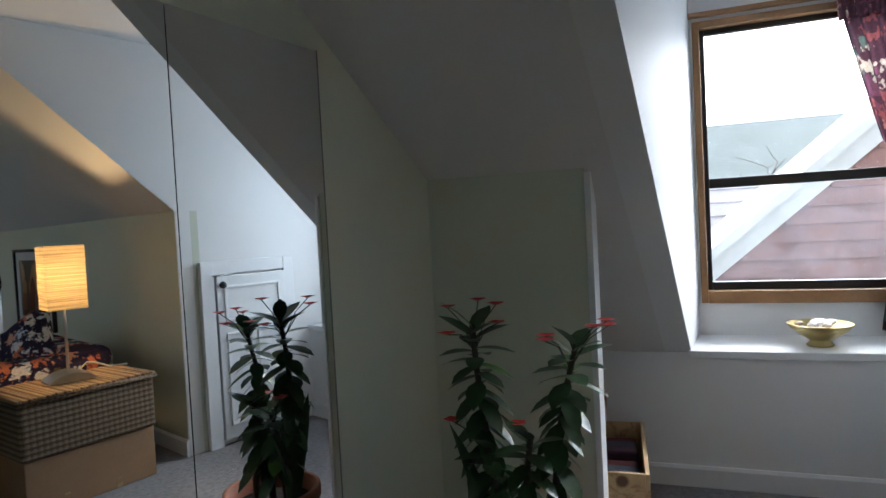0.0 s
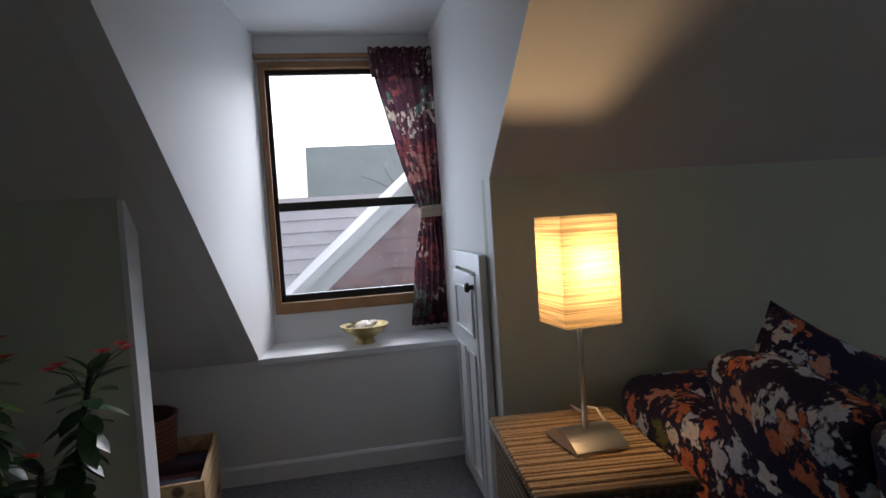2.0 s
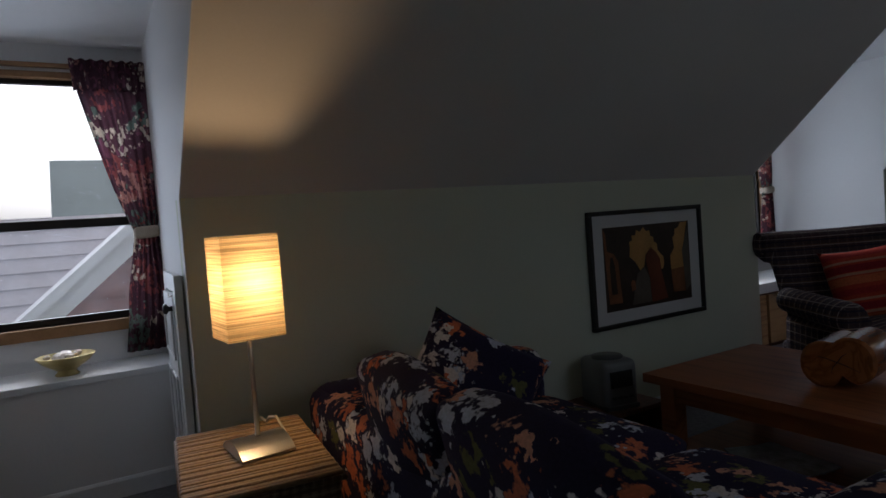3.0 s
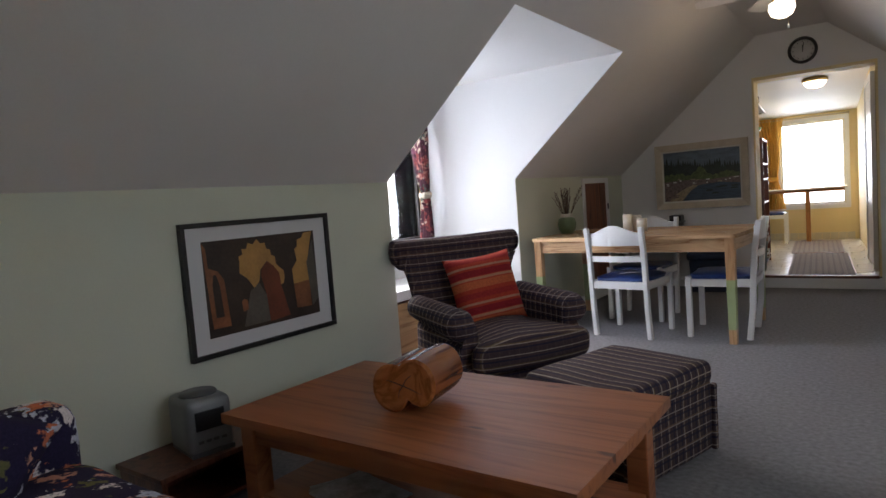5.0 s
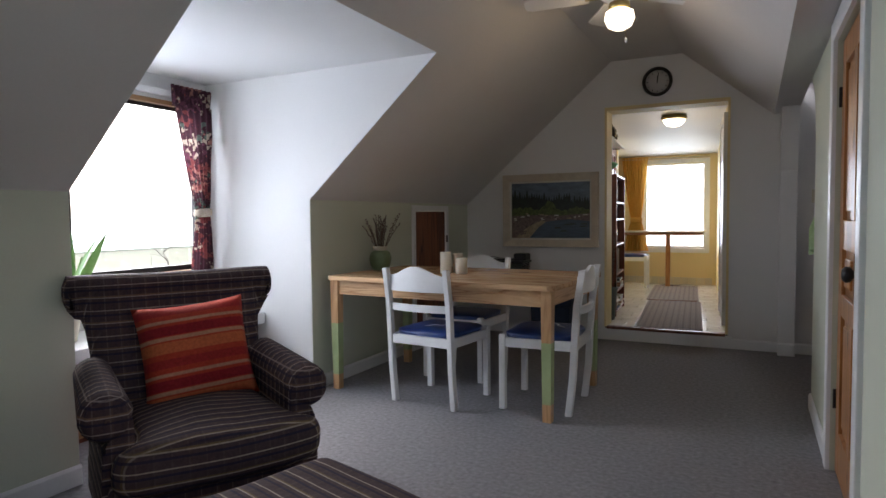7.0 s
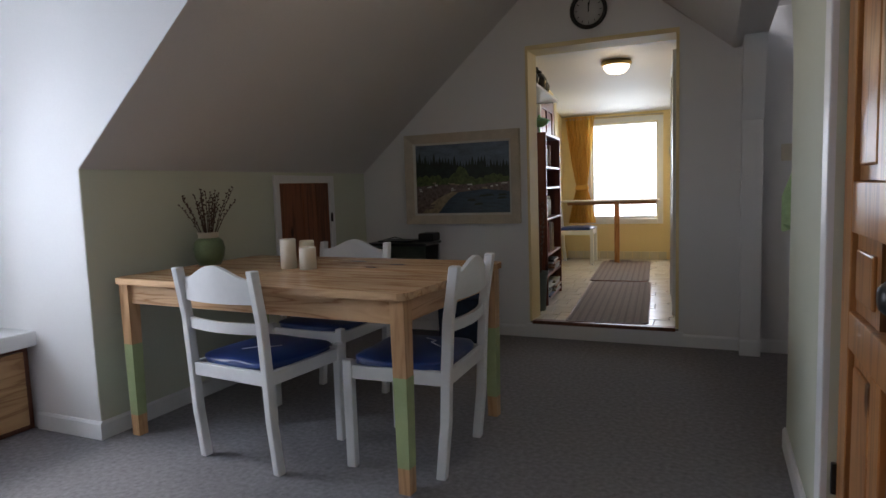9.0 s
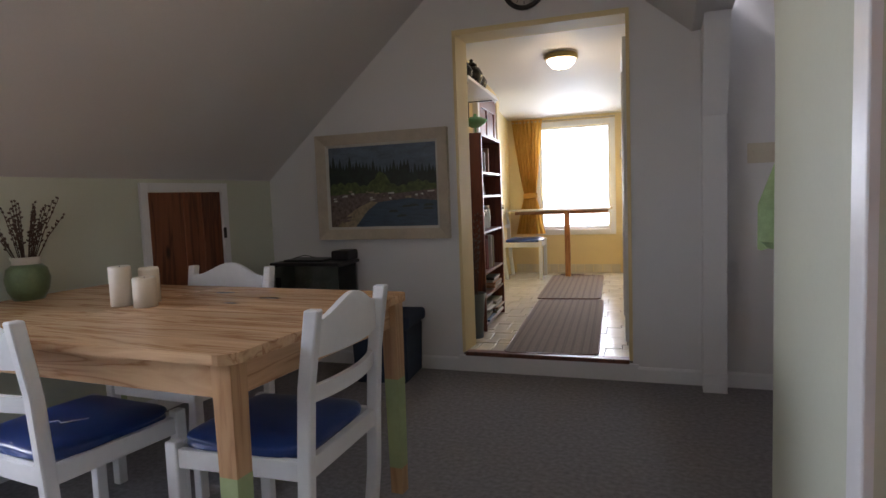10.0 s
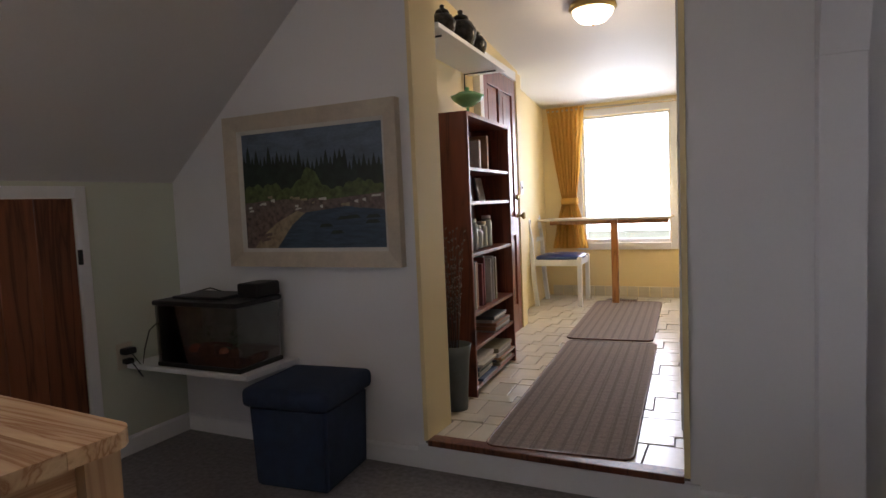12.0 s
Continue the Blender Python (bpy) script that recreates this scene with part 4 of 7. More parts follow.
for k in range(6):
    tagged(obj("folded_cloth", moved(soft_box((-0.035, -0.10, 0), (0.035, 0.10, 0.20 + 0.012 * (k % 3)), 0.015, k), crate.matrix_basis @ pose(-0.2 + 0.08 * k, 0, 0.017)), M_CLOTHS[k % 3]), "folded dark cloth standing in the crate", "cloth", "folded cloths in the crate")
bask = thing("wicker_basket", "reddish wicker basket with hoop handle in the nook", "basket", (-0.60, 0.80, 0))
M_RED_WICKER = striped("reddish_wicker", (0.22, 0.09, 0.06), [(0.02, 0.1, 0.45, (0.10, 0.035, 0.025), 0.8)], rough=0.6, weights=(0.3, 0.3, 1), bump=1.0)
part("basket_body", lathe([(0, 0.0), (0.12, 0.0), (0.15, 0.20), (0.165, 0.40), (0.17, 0.41), (0.155, 0.41), (0.14, 0.2), (0.11, 0.02), (0, 0.02)], n=28), M_RED_WICKER, bask)
part("handle", tube([(0.155 * math.cos(a), 0.03 * math.cos(a), 0.40 + 0.12 * math.sin(a)) for a in [k * math.pi / 12 for k in range(13)]], 0.009), M_RED_WICKER, bask)

# crown-of-thorns plant
rnd = random.Random(11)
plant = thing("potted_plant", "tall dark-leaved thorny plant with small red flowers", "plant", (0.365, 0.845, 0))
part("pot", lathe([(0, 0), (0.11, 0), (0.14, 0.24), (0.155, 0.25), (0.155, 0.285), (0.135, 0.285), (0.13, 0.23), (0, 0.22)], n=28), M_TERRACOTTA, plant)
part("soil", lathe([(0, 0.236), (0.07, 0.246), (0.131, 0.234)], n=24), M_SOIL, plant)
leafy, fresh, petals, stems = bmesh.new(), bmesh.new(), bmesh.new(), bmesh.new()
for (sx, sy), (tx, ty), h in (((-0.03, -0.05), (0.0, -0.115), 0.85), ((-0.02, 0.05), (-0.03, 0.14), 0.80), ((0.03, 0.02), (0.03, 0.03), 0.58), ((0.0, -0.02), (0.03, -0.08), 0.55)):
    pts = [Vector((sx + (tx - sx) * s, sy + (ty - sy) * s, 0.24 + (h - 0.24) * s)) + Vector((0.01 * math.sin(7 * s), 0.012 * math.cos(5 * s), 0)) for s in [i / 9 for i in range(10)]]
    bm_tube(stems, pts, [0.012 - 0.005 * i / 9 for i in range(10)], 7)
    for i in range(60):
        s = rnd.uniform(0.05, 0.95)
        p = pts[min(8, int(s * 9))].lerp(pts[min(9, int(s * 9) + 1)], s * 9 % 1)
        a = rnd.uniform(0, 6.28)
        d = Vector((math.cos(a), math.sin(a), 0.2))
        bm_tube(stems, [p, p + d * 0.02], [0.002, 0.0004], 3)
    n = 40 if h > 0.7 else 22
    for i in range(n):
        s = 0.38 + 0.62 * (i / n) ** 0.8
        p = pts[min(8, int(s * 9))].lerp(pts[min(9, int(s * 9) + 1)], s * 9 % 1)
        a = i * 2.4 + rnd.uniform(-0.4, 0.4)
        el = -0.55 + 1.5 * ((i / n) ** 3) + rnd.uniform(-0.15, 0.15)
        way = Vector((math.cos(a) * math.cos(el), math.sin(a) * math.cos(el), math.sin(el)))
        bm_leaf(leafy if rnd.random() > 0.06 else fresh, p, way, (0, 0, 1), rnd.uniform(0.08, 0.115), rnd.uniform(0.042, 0.054), 0.12)
    for i in range(5 if h > 0.7 else 1):
        a = rnd.uniform(0, 6.28)
        tip = pts[-1] + Vector((math.cos(a) * rnd.uniform(0.05, 0.12), math.sin(a) * rnd.uniform(0.05, 0.12), rnd.uniform(-0.02, 0.08)))
        bm_tube(stems, [pts[-2], (pts[-2] + tip) / 2 + Vector((0, 0, 0.02)), tip], 0.0016, 4)
        for k in range(5):
            b2 = k * 1.256
            bm_leaf(petals, tip, (math.cos(b2), math.sin(b2), 0.5), (0, 0, 1), 0.026, 0.030, 0.1, 2)
for i in range(7):
    a = rnd.uniform(2.6, 5.0)
    base = Vector((0.05 * math.cos(a), 0.05 * math.sin(a) - 0.04, 0.235))
    bm_leaf(leafy, base, (0.12 * math.cos(a), 0.16 * math.sin(a), 1), (math.sin(a), -math.cos(a), 0.1), rnd.uniform(0.25, 0.42), 0.04, 0.3, 5)
tagged(part("thorny_stem", stems, M_STEM, plant), kind="stuff")
part("foliage", leafy, M_LEAF, plant)
part("young_foliage", fresh, M_LEAF_LIGHT, plant)
tagged(part("flowers", petals, M_FLOWER, plant, "small red flowers on thin stalks"), kind="stuff")

# ---- lamp corner ----
HT = -6.0
carton = thing("cardboard_box", "plain brown cardboard box on the carpet", "box", (0.50, 2.225, 0), HT)
part("carton_body", box((-0.275, -0.175, 0), (0.275, 0.175, 0.235), 0.004), M_CARDBOARD, carton)
for x in (-0.1, 0.12):
    part("tape", box((x - 0.012, -0.1765, 0.0), (x + 0.012, -0.174, 0.06)), M_CRATE, carton)
ham = thing("wicker_hamper", "grey-brown wicker hamper with tan lid on a cardboard box", "hamper", (0.50, 2.225, 0.236), HT)
part("hamper_body", box((-0.285, -0.185, 0), (0.285, 0.185, 0.235), 0.012), M_WICKER, ham)
lid = part("lid", box((-0.29, -0.19, 0.234), (0.29, 0.19, 0.246), 0.003), M_WICKER_TOP, ham, "tan woven lid")
for i in range(26):
    x0 = -0.292 + i * 0.0225
    part("slat", box((x0, -0.192, 0.2465), (x0 + 0.0205, 0.192, 0.258 + 0.002 * (i % 2)), 0.005), M_WICKER_TOP, lid)
part("rim", tube([(-0.292, -0.192, 0.24), (0.292, -0.192, 0.24), (0.292, 0.192, 0.24), (-0.292, 0.192, 0.24), (-0.292, -0.192, 0.24)], 0.008), M_WICKER, ham)
ZH = 0.498
lamp = thing("table_lamp", "lit table lamp with square ribbed paper shade on steel stem", "lamp", (0.50, 2.248, ZH), 4)
base = bmesh.new()
N = 12
rows = []
for i in range(N + 1):
    u = i / N - 0.5
    rows.append([base.verts.new((u * 0.19, y, z)) for y in (-0.075, 0.075) for z in (0.0, 0.008 + 0.03 * (1 - (2 * u) ** 2))])
for a, b in zip(rows, rows[1:]):
    for q in ((0, 1), (1, 3), (3, 2), (2, 0)):
        base.faces.new((a[q[0]], a[q[1]], b[q[1]], b[q[0]]))
base.faces.new(rows[0])
base.faces.new(rows[-1][::-1])
bmesh.ops.recalc_face_normals(base, faces=base.faces)
part("base", base, M_STEEL, lamp)
part("stem", lathe([(0, 0.03), (0.007, 0.03), (0.007, 0.45), (0, 0.45)], n=12), M_STEEL, lamp)
sh = bmesh.new()
S, Z0, Z1 = 0.080, 0.325, 0.612
ring = [(-S, -S), (S, -S), (S, S), (-S, S)]
NZ = 48
prev = None
for j in range(NZ + 1):
    z = Z0 + (Z1 - Z0) * j / NZ
    o = 1 + 0.008 * math.sin(j * 2.1) + 0.004 * math.sin(j * 5.3)
    cur_r = [sh.verts.new((x * o, y * o, z)) for x, y in ring]
    if prev:
        for k in range(4):
            sh.faces.new((prev[k], prev[(k + 1) % 4], cur_r[(k + 1) % 4], cur_r[k]))
    prev = cur_r
part("shade", sh, M_SHADE, lamp, "glowing ribbed cream paper shade")
part("shade_frame", tube([(-S, 0, 0.44), (S, 0, 0.44)], 0.002), M_STEEL, lamp)
part("cord", tube([(0.0, 0.07, 0.006), (-0.06, 0.10, 0.012), (-0.10, 0.09, 0.05), (-0.13, 0.08, 0.045), (-0.20, 0.09, 0.012), (-0.28, 0.10, 0.006)], 0.004), M_IVORY, lamp, "pale cord")

# ---- sofa, its back to the walk ----
sofa = thing("sofa", "navy floral cotton sofa with loose back cushions", "sofa", (0.22, 2.50, 0))
part("base", soft_box((0.10, 0.08, 0.05), (1.66, 0.88, 0.28), 0.03, 1), M_SOFA, sofa)
part("backrest", soft_box((0.0, -0.02, 0.05), (1.72, 0.15, 0.575), 0.05, 2), M_SOFA, sofa)
part("arm", soft_box((-0.02, 0.0, 0.05), (0.19, 0.90, 0.585), 0.06, 3), M_SOFA, sofa)
part("arm", soft_box((1.54, 0.05, 0.05), (1.72, 0.76, 0.65), 0.06, 4), M_SOFA, sofa)
for k in range(2):
    part("seat_cushion", moved(cushion_bm(0.70, 0.68, 0.16, p=7.0, seed=k), pose(0.53 + 0.70 * k, 0.55, 0.36)), M_SOFA, sofa)


def knife_pillow(w, h, t, seed, n=18):
    """A square stuffed pillow standing in the xz plane: sewn edges drawn in between pointed corners, creased faces."""
    bm = bmesh.new()
    for side in (-1, 1):
        grid = []
        for j in range(n + 1):
            v = -1 + 2 * j / n
            row = []
            for i in range(n + 1):
                u = -1 + 2 * i / n
                x = u * w / 2 * (1 - 0.07 * (1 - v * v))
                z = v * h / 2 * (1 - 0.07 * (1 - u * u))
                puff = ((1 - u ** 4) * (1 - v ** 4)) ** 0.55
                crease = 0.010 * noise.noise(Vector((u * 1.8 + seed, v * 2.6, side))) + 0.004 * noise.noise(Vector((u * 5, v * 6 + seed, side)))
                row.append(bm.verts.new((x, side * (t / 2 + crease) * puff, z)))
            grid.append(row)
        for j in range(n):
            for i in range(n):
                bm.faces.new((grid[j][i], grid[j][i + 1], grid[j + 1][i + 1], grid[j + 1][i])).smooth = True
    bmesh.ops.remove_doubles(bm, verts=bm.verts, dist=0.0004)
    bmesh.ops.recalc_face_normals(bm, faces=bm.faces)
    return bm


def back_cushion(w, h, t, seed):
    """A squared feather cushion standing on its edge: crowned faces, soft corners that pinch in."""
    bm = soft_box((-w / 2, -t / 2, -h / 2), (w / 2, t / 2, h / 2), 0.038, seed, 0.012)
    for v in bm.verts:
        u, q = v.co.x / (w / 2), v.co.z / (h / 2)
        v.co.y *= 1.25 - 0.45 * max(abs(u), abs(q)) ** 3
        v.co.z += 0.012 * math.cos(2.6 * u) * (1 if q > 0 else 0)
    return bm


for k, (x, y, z, tilt, lean, yaw) in enumerate(((0.70, 0.06, 0.555, 12, 5, -3), (1.22, 0.05, 0.545, 13, 5, 1))):
    part("back_cushion", moved(back_cushion((0.48, 0.56)[k], 0.40, 0.13, 5 + k), pose(x, y, z, tilt, lean, yaw)), M_SOFA, sofa)
for x in (0.08, 1.68):
    for y in (0.1, 0.8):
        part("foot", box((x - 0.02, y - 0.02, 0), (x + 0.02, y + 0.02, 0.06), 0.003), M_BROWN_WOOD, sofa)
tagged(obj("throw_cushion", moved(knife_pillow(0.46, 0.46, 0.17, 9), pose(0.50, 2.97, 0.508, -22, 30, 60)), M_SOFA), "navy floral scatter cushion propped against the sofa arm", "cushion", "scatter cushions on the sofa")

# ---- framed photograph ----
ph = thing("framed_photograph", "framed photograph of golden arches in a black frame", "picture", (0.0, 4.026, 0.502))
PW, PHT, FW = 0.855, 0.60, 0.022
for lo, hi in (((0.003, 0, 0), (0.03, PW, FW)), ((0.003, 0, PHT - FW), (0.03, PW, PHT)), ((0.003, 0, FW), (0.03, FW, PHT - FW)), ((0.003, PW - FW, FW), (0.03, PW, PHT - FW))):
    part("frame_side", box(lo, hi, 0.002), M_BLACK, ph, "black frame moulding")
part("mount", box((0.004, FW, FW), (0.014, PW - FW, PHT - FW)), M_MAT_WHITE, ph, "white mount")
P0, P1, Q0, Q1 = 0.10, 0.755, 0.085, 0.515


def flat(name, pts, x, m, parent):
    """A flat printed shape on the wall picture; pts in fractions of the image."""
    return part(name, prism([(x, P0 + (P1 - P0) * u, Q0 + (Q1 - Q0) * v) for u, v in pts], (0.0006, 0, 0)), m, parent)


flat("photo_ground", [(0, 0), (1, 0), (1, 1), (0, 1)], 0.0142, M_PHOTO_DARK, ph)
def frac(pts):
    """Sketch coordinates of the print to fractions of its width and height."""
    out = []
    for x, y in pts:
        u = min(max((x - 140) / 572, 0.0), 1.0)
        top, low = 195 - 43 * u, 650 - 120 * u
        out.append((u, min(max((low - y) / (low - top), 0.0), 1.0)))
    return out


flat("photo_shape", frac([(300, 345), (305, 295), (303, 268), (322, 258), (320, 232), (344, 232), (352, 204), (376, 212), (398, 188), (415, 208), (438, 205), (442, 232), (462, 238), (464, 262), (484, 270), (486, 304), (500, 318), (524, 335), (526, 370), (518, 395), (500, 404), (498, 345), (440, 290), (404, 330), (392, 388), (365, 415), (335, 370)]), 0.015, M_PHOTO_GOLD, ph)
flat("photo_shape", frac([(440, 292), (470, 312), (498, 346), (504, 404), (540, 545), (432, 575), (424, 450), (404, 360), (408, 330)]), 0.0156, M_PHOTO_RED, ph)
flat("photo_shape", frac([(702, 155), (652, 163), (640, 185), (612, 196), (610, 225), (594, 238), (602, 290), (572, 330), (574, 400), (664, 380), (660, 300), (690, 190)]), 0.015, M_PHOTO_GOLD, ph)
flat("photo_shape", frac([(574, 400), (664, 380), (668, 500), (582, 512)]), 0.015, M_PHOTO_ORANGE, ph)
flat("photo_shape", frac([(700, 190), (730, 460), (672, 500), (656, 300)]), 0.0153, M_PHOTO_GREY, ph)
flat("photo_shape", frac([(140, 200), (156, 226), (160, 318), (200, 332), (226, 372), (240, 590), (160, 605)]), 0.015, M_PHOTO_ORANGE, ph)
flat("photo_shape", frac([(172, 400), (180, 350), (192, 350), (204, 400), (212, 545), (176, 552)]), 0.0156, M_PHOTO_DARK, ph)
flat("photo_shape", frac([(298, 480), (310, 466), (326, 470), (328, 515), (302, 526)]), 0.0156, M_PHOTO_ORANGE, ph)
flat("photo_shape", frac([(392, 392), (424, 450), (436, 570), (300, 600), (345, 430), (365, 415)]), 0.0150, M_PHOTO_GREY, ph)

# ---- coffee table, log, stereo ----
ct = thing("coffee_table", "honey pine coffee table with lower shelf", "table", (0.50, 3.82, 0))
TL, TD = 1.36, 0.76
for i in range(6):
    part("board", box((0, i * TD / 6 + 0.0001, 0.385), (TL, (i + 1) * TD / 6 - 0.0001, 0.42), 0.0003), M_COFFEE, ct)
for x in (0.05, TL - 0.12):
    for y in (0.04, TD - 0.11):
        part("leg", box((x, y, 0), (x + 0.07, y + 0.07, 0.385), 0.004), M_COFFEE, ct)
part("apron", box((0.12, 0.05, 0.31), (TL - 0.12, 0.072, 0.385), 0.002), M_COFFEE, ct)
part("apron", box((0.12, TD - 0.072, 0.31), (TL - 0.12, TD - 0.05, 0.385), 0.002), M_COFFEE, ct)
part("apron", box((0.055, 0.11, 0.31), (0.077, TD - 0.11, 0.385), 0.002), M_COFFEE, ct)
part("apron", box((TL - 0.077, 0.11, 0.31), (TL - 0.055, TD - 0.11, 0.385), 0.002), M_COFFEE, ct)
part("shelf", box((0.06, 0.06, 0.10), (TL - 0.06, TD - 0.06, 0.12), 0.003), M_COFFEE, ct)
M_MAG = mat("glossy_magazine_cover", (0.42, 0.43, 0.45), 0.3, vary=0.5, scale=25, bump=0, object_random=0.4)
for k in range(3):
    tagged(obj("magazine", moved(box((-0.11, -0.15, 0.0), (0.11, 0.15, 0.006), 0.001), pose(0.92 + 0.02 * k, 4.02, 0.1205 + 0.0064 * k, 0, 0, 62 + 9 * k)), M_MAG), "glossy magazine lying on the coffee table shelf", "magazine", "magazines on the coffee table shelf")

logt = thing("log_box", "varnished double-lobed log section on the coffee table", "log", (1.115, 4.22, 0.42), 100)
bm = bmesh.new()
NS, NA = 10, 40
rings = []
for i in range(NS + 1):
    x = -0.13 + 0.22 * i / NS
    ring = []
    for k in range(NA):
        a = 2 * math.pi * k / NA
        lobe = 0.044 + 0.004 * math.cos(a)
        r = lobe * abs(math.cos(a)) + math.sqrt(0.0060 - (lobe * math.sin(a)) ** 2)
        r *= (1 - 0.32 * math.exp(-((a - 4.71) / 0.34) ** 2)) * (1 + 0.03 * noise.noise(Vector((x * 8, math.cos(a) * 2, math.sin(a) * 2))))
        ring.append(bm.verts.new((x, r * math.cos(a - 0.22), 0.085 + r * math.sin(a - 0.22) * 1.08)))
    rings.append(ring)
for a, b in zip(rings, rings[1:]):
    for k in range(NA):
        bm.faces.new((a[k], b[k], b[(k + 1) % NA], a[(k + 1) % NA])).smooth = True
zmin = min(v.co.z for v in bm.verts)
endrings = [[v.co.copy() for v in rings[0]], [v.co.copy() for v in rings[-1]]]
for v in bm.verts:
    v.co.z -= zmin
part("bark_side", bm, M_LOG, logt)
for s, er in ((-1, endrings[0]), (1, endrings[1])):
    bm = bmesh.new()
    c = sum(er, Vector()) / len(er)
    r0 = [bm.verts.new(v - Vector((0, 0, zmin))) for v in er]
    r1 = [bm.verts.new(c.lerp(v, 0.9) + Vector((s * 0.006, 0, -zmin))) for v in er]
    for k in range(NA):
        bm.faces.new((r0[k], r0[(k + 1) % NA], r1[(k + 1) % NA], r1[k]))
    bm.faces.new(r1)
    bmesh.ops.recalc_face_normals(bm, faces=bm.faces)
    part("cut_end", bm, M_LOG_END, logt, "pale sawn end with growth cracks")
    if s < 0:
        for (a0, l) in ((0.3, 0.07), (2.2, 0.06), (3.6, 0.075), (5.1, 0.055)):
            p = Vector((c.x - 0.0072, c.y, c.z - zmin))
            q = p + Vector((0, math.cos(a0) * l, math.sin(a0) * l * 0.8))
            part("crack", tube([p, p.lerp(q, 0.5) + Vector((0, 0.004, 0.003)), q], [0.0016, 0.0014, 0.0004], 5), M_WICK, logt, "dark drying crack")

stand = thing("low_cabinet", "low dark wooden cabinet against the knee wall", "cabinet", (0.02, 3.66, 0))
part("top", box((0, 0, 0.185), (0.32, 0.48, 0.205), 0.003), M_BROWN_WOOD, stand)
part("side", box((0.01, 0.01, 0), (0.31, 0.03, 0.185), 0.002), M_BROWN_WOOD, stand)
part("side", box((0.01, 0.45, 0), (0.31, 0.47, 0.185), 0.002), M_BROWN_WOOD, stand)
part("back", box((0.01, 0.03, 0.01), (0.02, 0.45, 0.185)), M_BROWN_WOOD, stand)
part("shelf", box((0.02, 0.03, 0.02), (0.30, 0.45, 0.035)), M_BROWN_WOOD, stand)
st = thing("stereo", "silver-grey compact stereo with dark display", "stereo", (0.19, 3.93, 0.205), -12)
part("case", soft_box((-0.11, -0.09, 0), (0.11, 0.09, 0.22), 0.03, 2, 0.0), M_SILVER_PLASTIC, st)
part("display", box((0.108, -0.06, 0.10), (0.115, 0.055, 0.175), 0.003), M_BLACK, st, "dark display window")
part("cd_lid", lathe([(0, 0.219), (0.075, 0.219), (0.07, 0.228), (0, 0.23)], n=24), M_CHROME_DARK, st)
for k in range(4):
    part("button", box((0.109, -0.055 + 0.03 * k, 0.05), (0.117, -0.035 + 0.03 * k, 0.062), 0.002), M_CHROME_DARK, st)
part("base_plate", box((-0.10, -0.085, -0.0), (0.118, 0.085, 0.02), 0.004), M_CHROME_DARK, st)

# ---- armchair, pillow, ottoman; the chair's front faces local -y ----
ac = thing("armchair", "dark plaid upholstered armchair with rolled arms and back", "armchair", (0.625, 5.52, 0), 60)


def swept(profile_at, stations):
    """A closed upholstered form: the outline profile_at(s) at each station s from -1 to 1, its ends closed and softly domed."""
    bm = bmesh.new()
    rings = [[bm.verts.new(p) for p in profile_at(s)] for s in stations]
    n = len(rings[0])
    for a, b in zip(rings, rings[1:]):
        for k in range(n):
            bm.faces.new((a[k], a[(k + 1) % n], b[(k + 1) % n], b[k])).smooth = True
    for ring in (rings[0], rings[-1]):
        mid = sum((v.co for v in ring), Vector()) / n
        inner = [bm.verts.new(mid.lerp(v.co, 0.45)) for v in ring]
        for k in range(n):
            bm.faces.new((ring[k], ring[(k + 1) % n], inner[(k + 1) % n], inner[k])).smooth = True
        bm.faces.new(inner)
    bmesh.ops.recalc_face_normals(bm, faces=bm.faces)
    return bm


def back_profile(s):
    """The reclined back at one place across its width: up the front, over a scroll to the rear, down behind."""
    edge = abs(s) ** 6
    half = 0.385 * s
    sag = 0.022 * (1 - s * s)
    tuck = 0.035 * edge
    out = []
    for i in range(9):
        q = i / 8
        z = 0.34 + 0.50 * q
        taper = 0.78 + 0.14 * q
        out.append((half * taper, 0.205 + 0.17 * q + sag * math.sin(math.pi * q) + tuck, z + 0.02 * sag))
    for i in range(1, 15):
        a = radians(170 - 20 * i)
        r = 0.080 - 0.008 * edge
        out.append((half * 1.09, 0.435 + r * math.cos(a) + 0.01 * sag, 0.830 + r * math.sin(a) - 0.010 * (1 - s * s)))
    for i in range(6):
        q = 1 - i / 5
        z = 0.32 + 0.42 * q
        out.append((half * (0.78 + 0.14 * q), 0.345 + 0.10 * q - tuck, z))
    return out


def arm_profile(side):
    """One arm from rear to front: an upright panel rolling over outwards, lower and fuller at the front."""
    def at(s):
        q = (s + 1) / 2
        y = 0.27 - 0.58 * q
        top = 0.525 - 0.035 * q
        r = 0.070 + 0.016 * q - 0.02 * max(0, (q - 0.93) / 0.07)
        out = [(side * 0.265, y, 0.12), (side * 0.262, y, 0.26), (side * 0.268, y, top - 0.02)]
        for i in range(13):
            a = radians(165 - 22 * i)
            out.append((side * (0.345 + r * math.cos(a)), y, top + r * math.sin(a) - 0.01))
        out += [(side * 0.362, y, top - 0.12), (side * 0.368, y, 0.26), (side * 0.372, y, 0.12)]
        return out
    return at


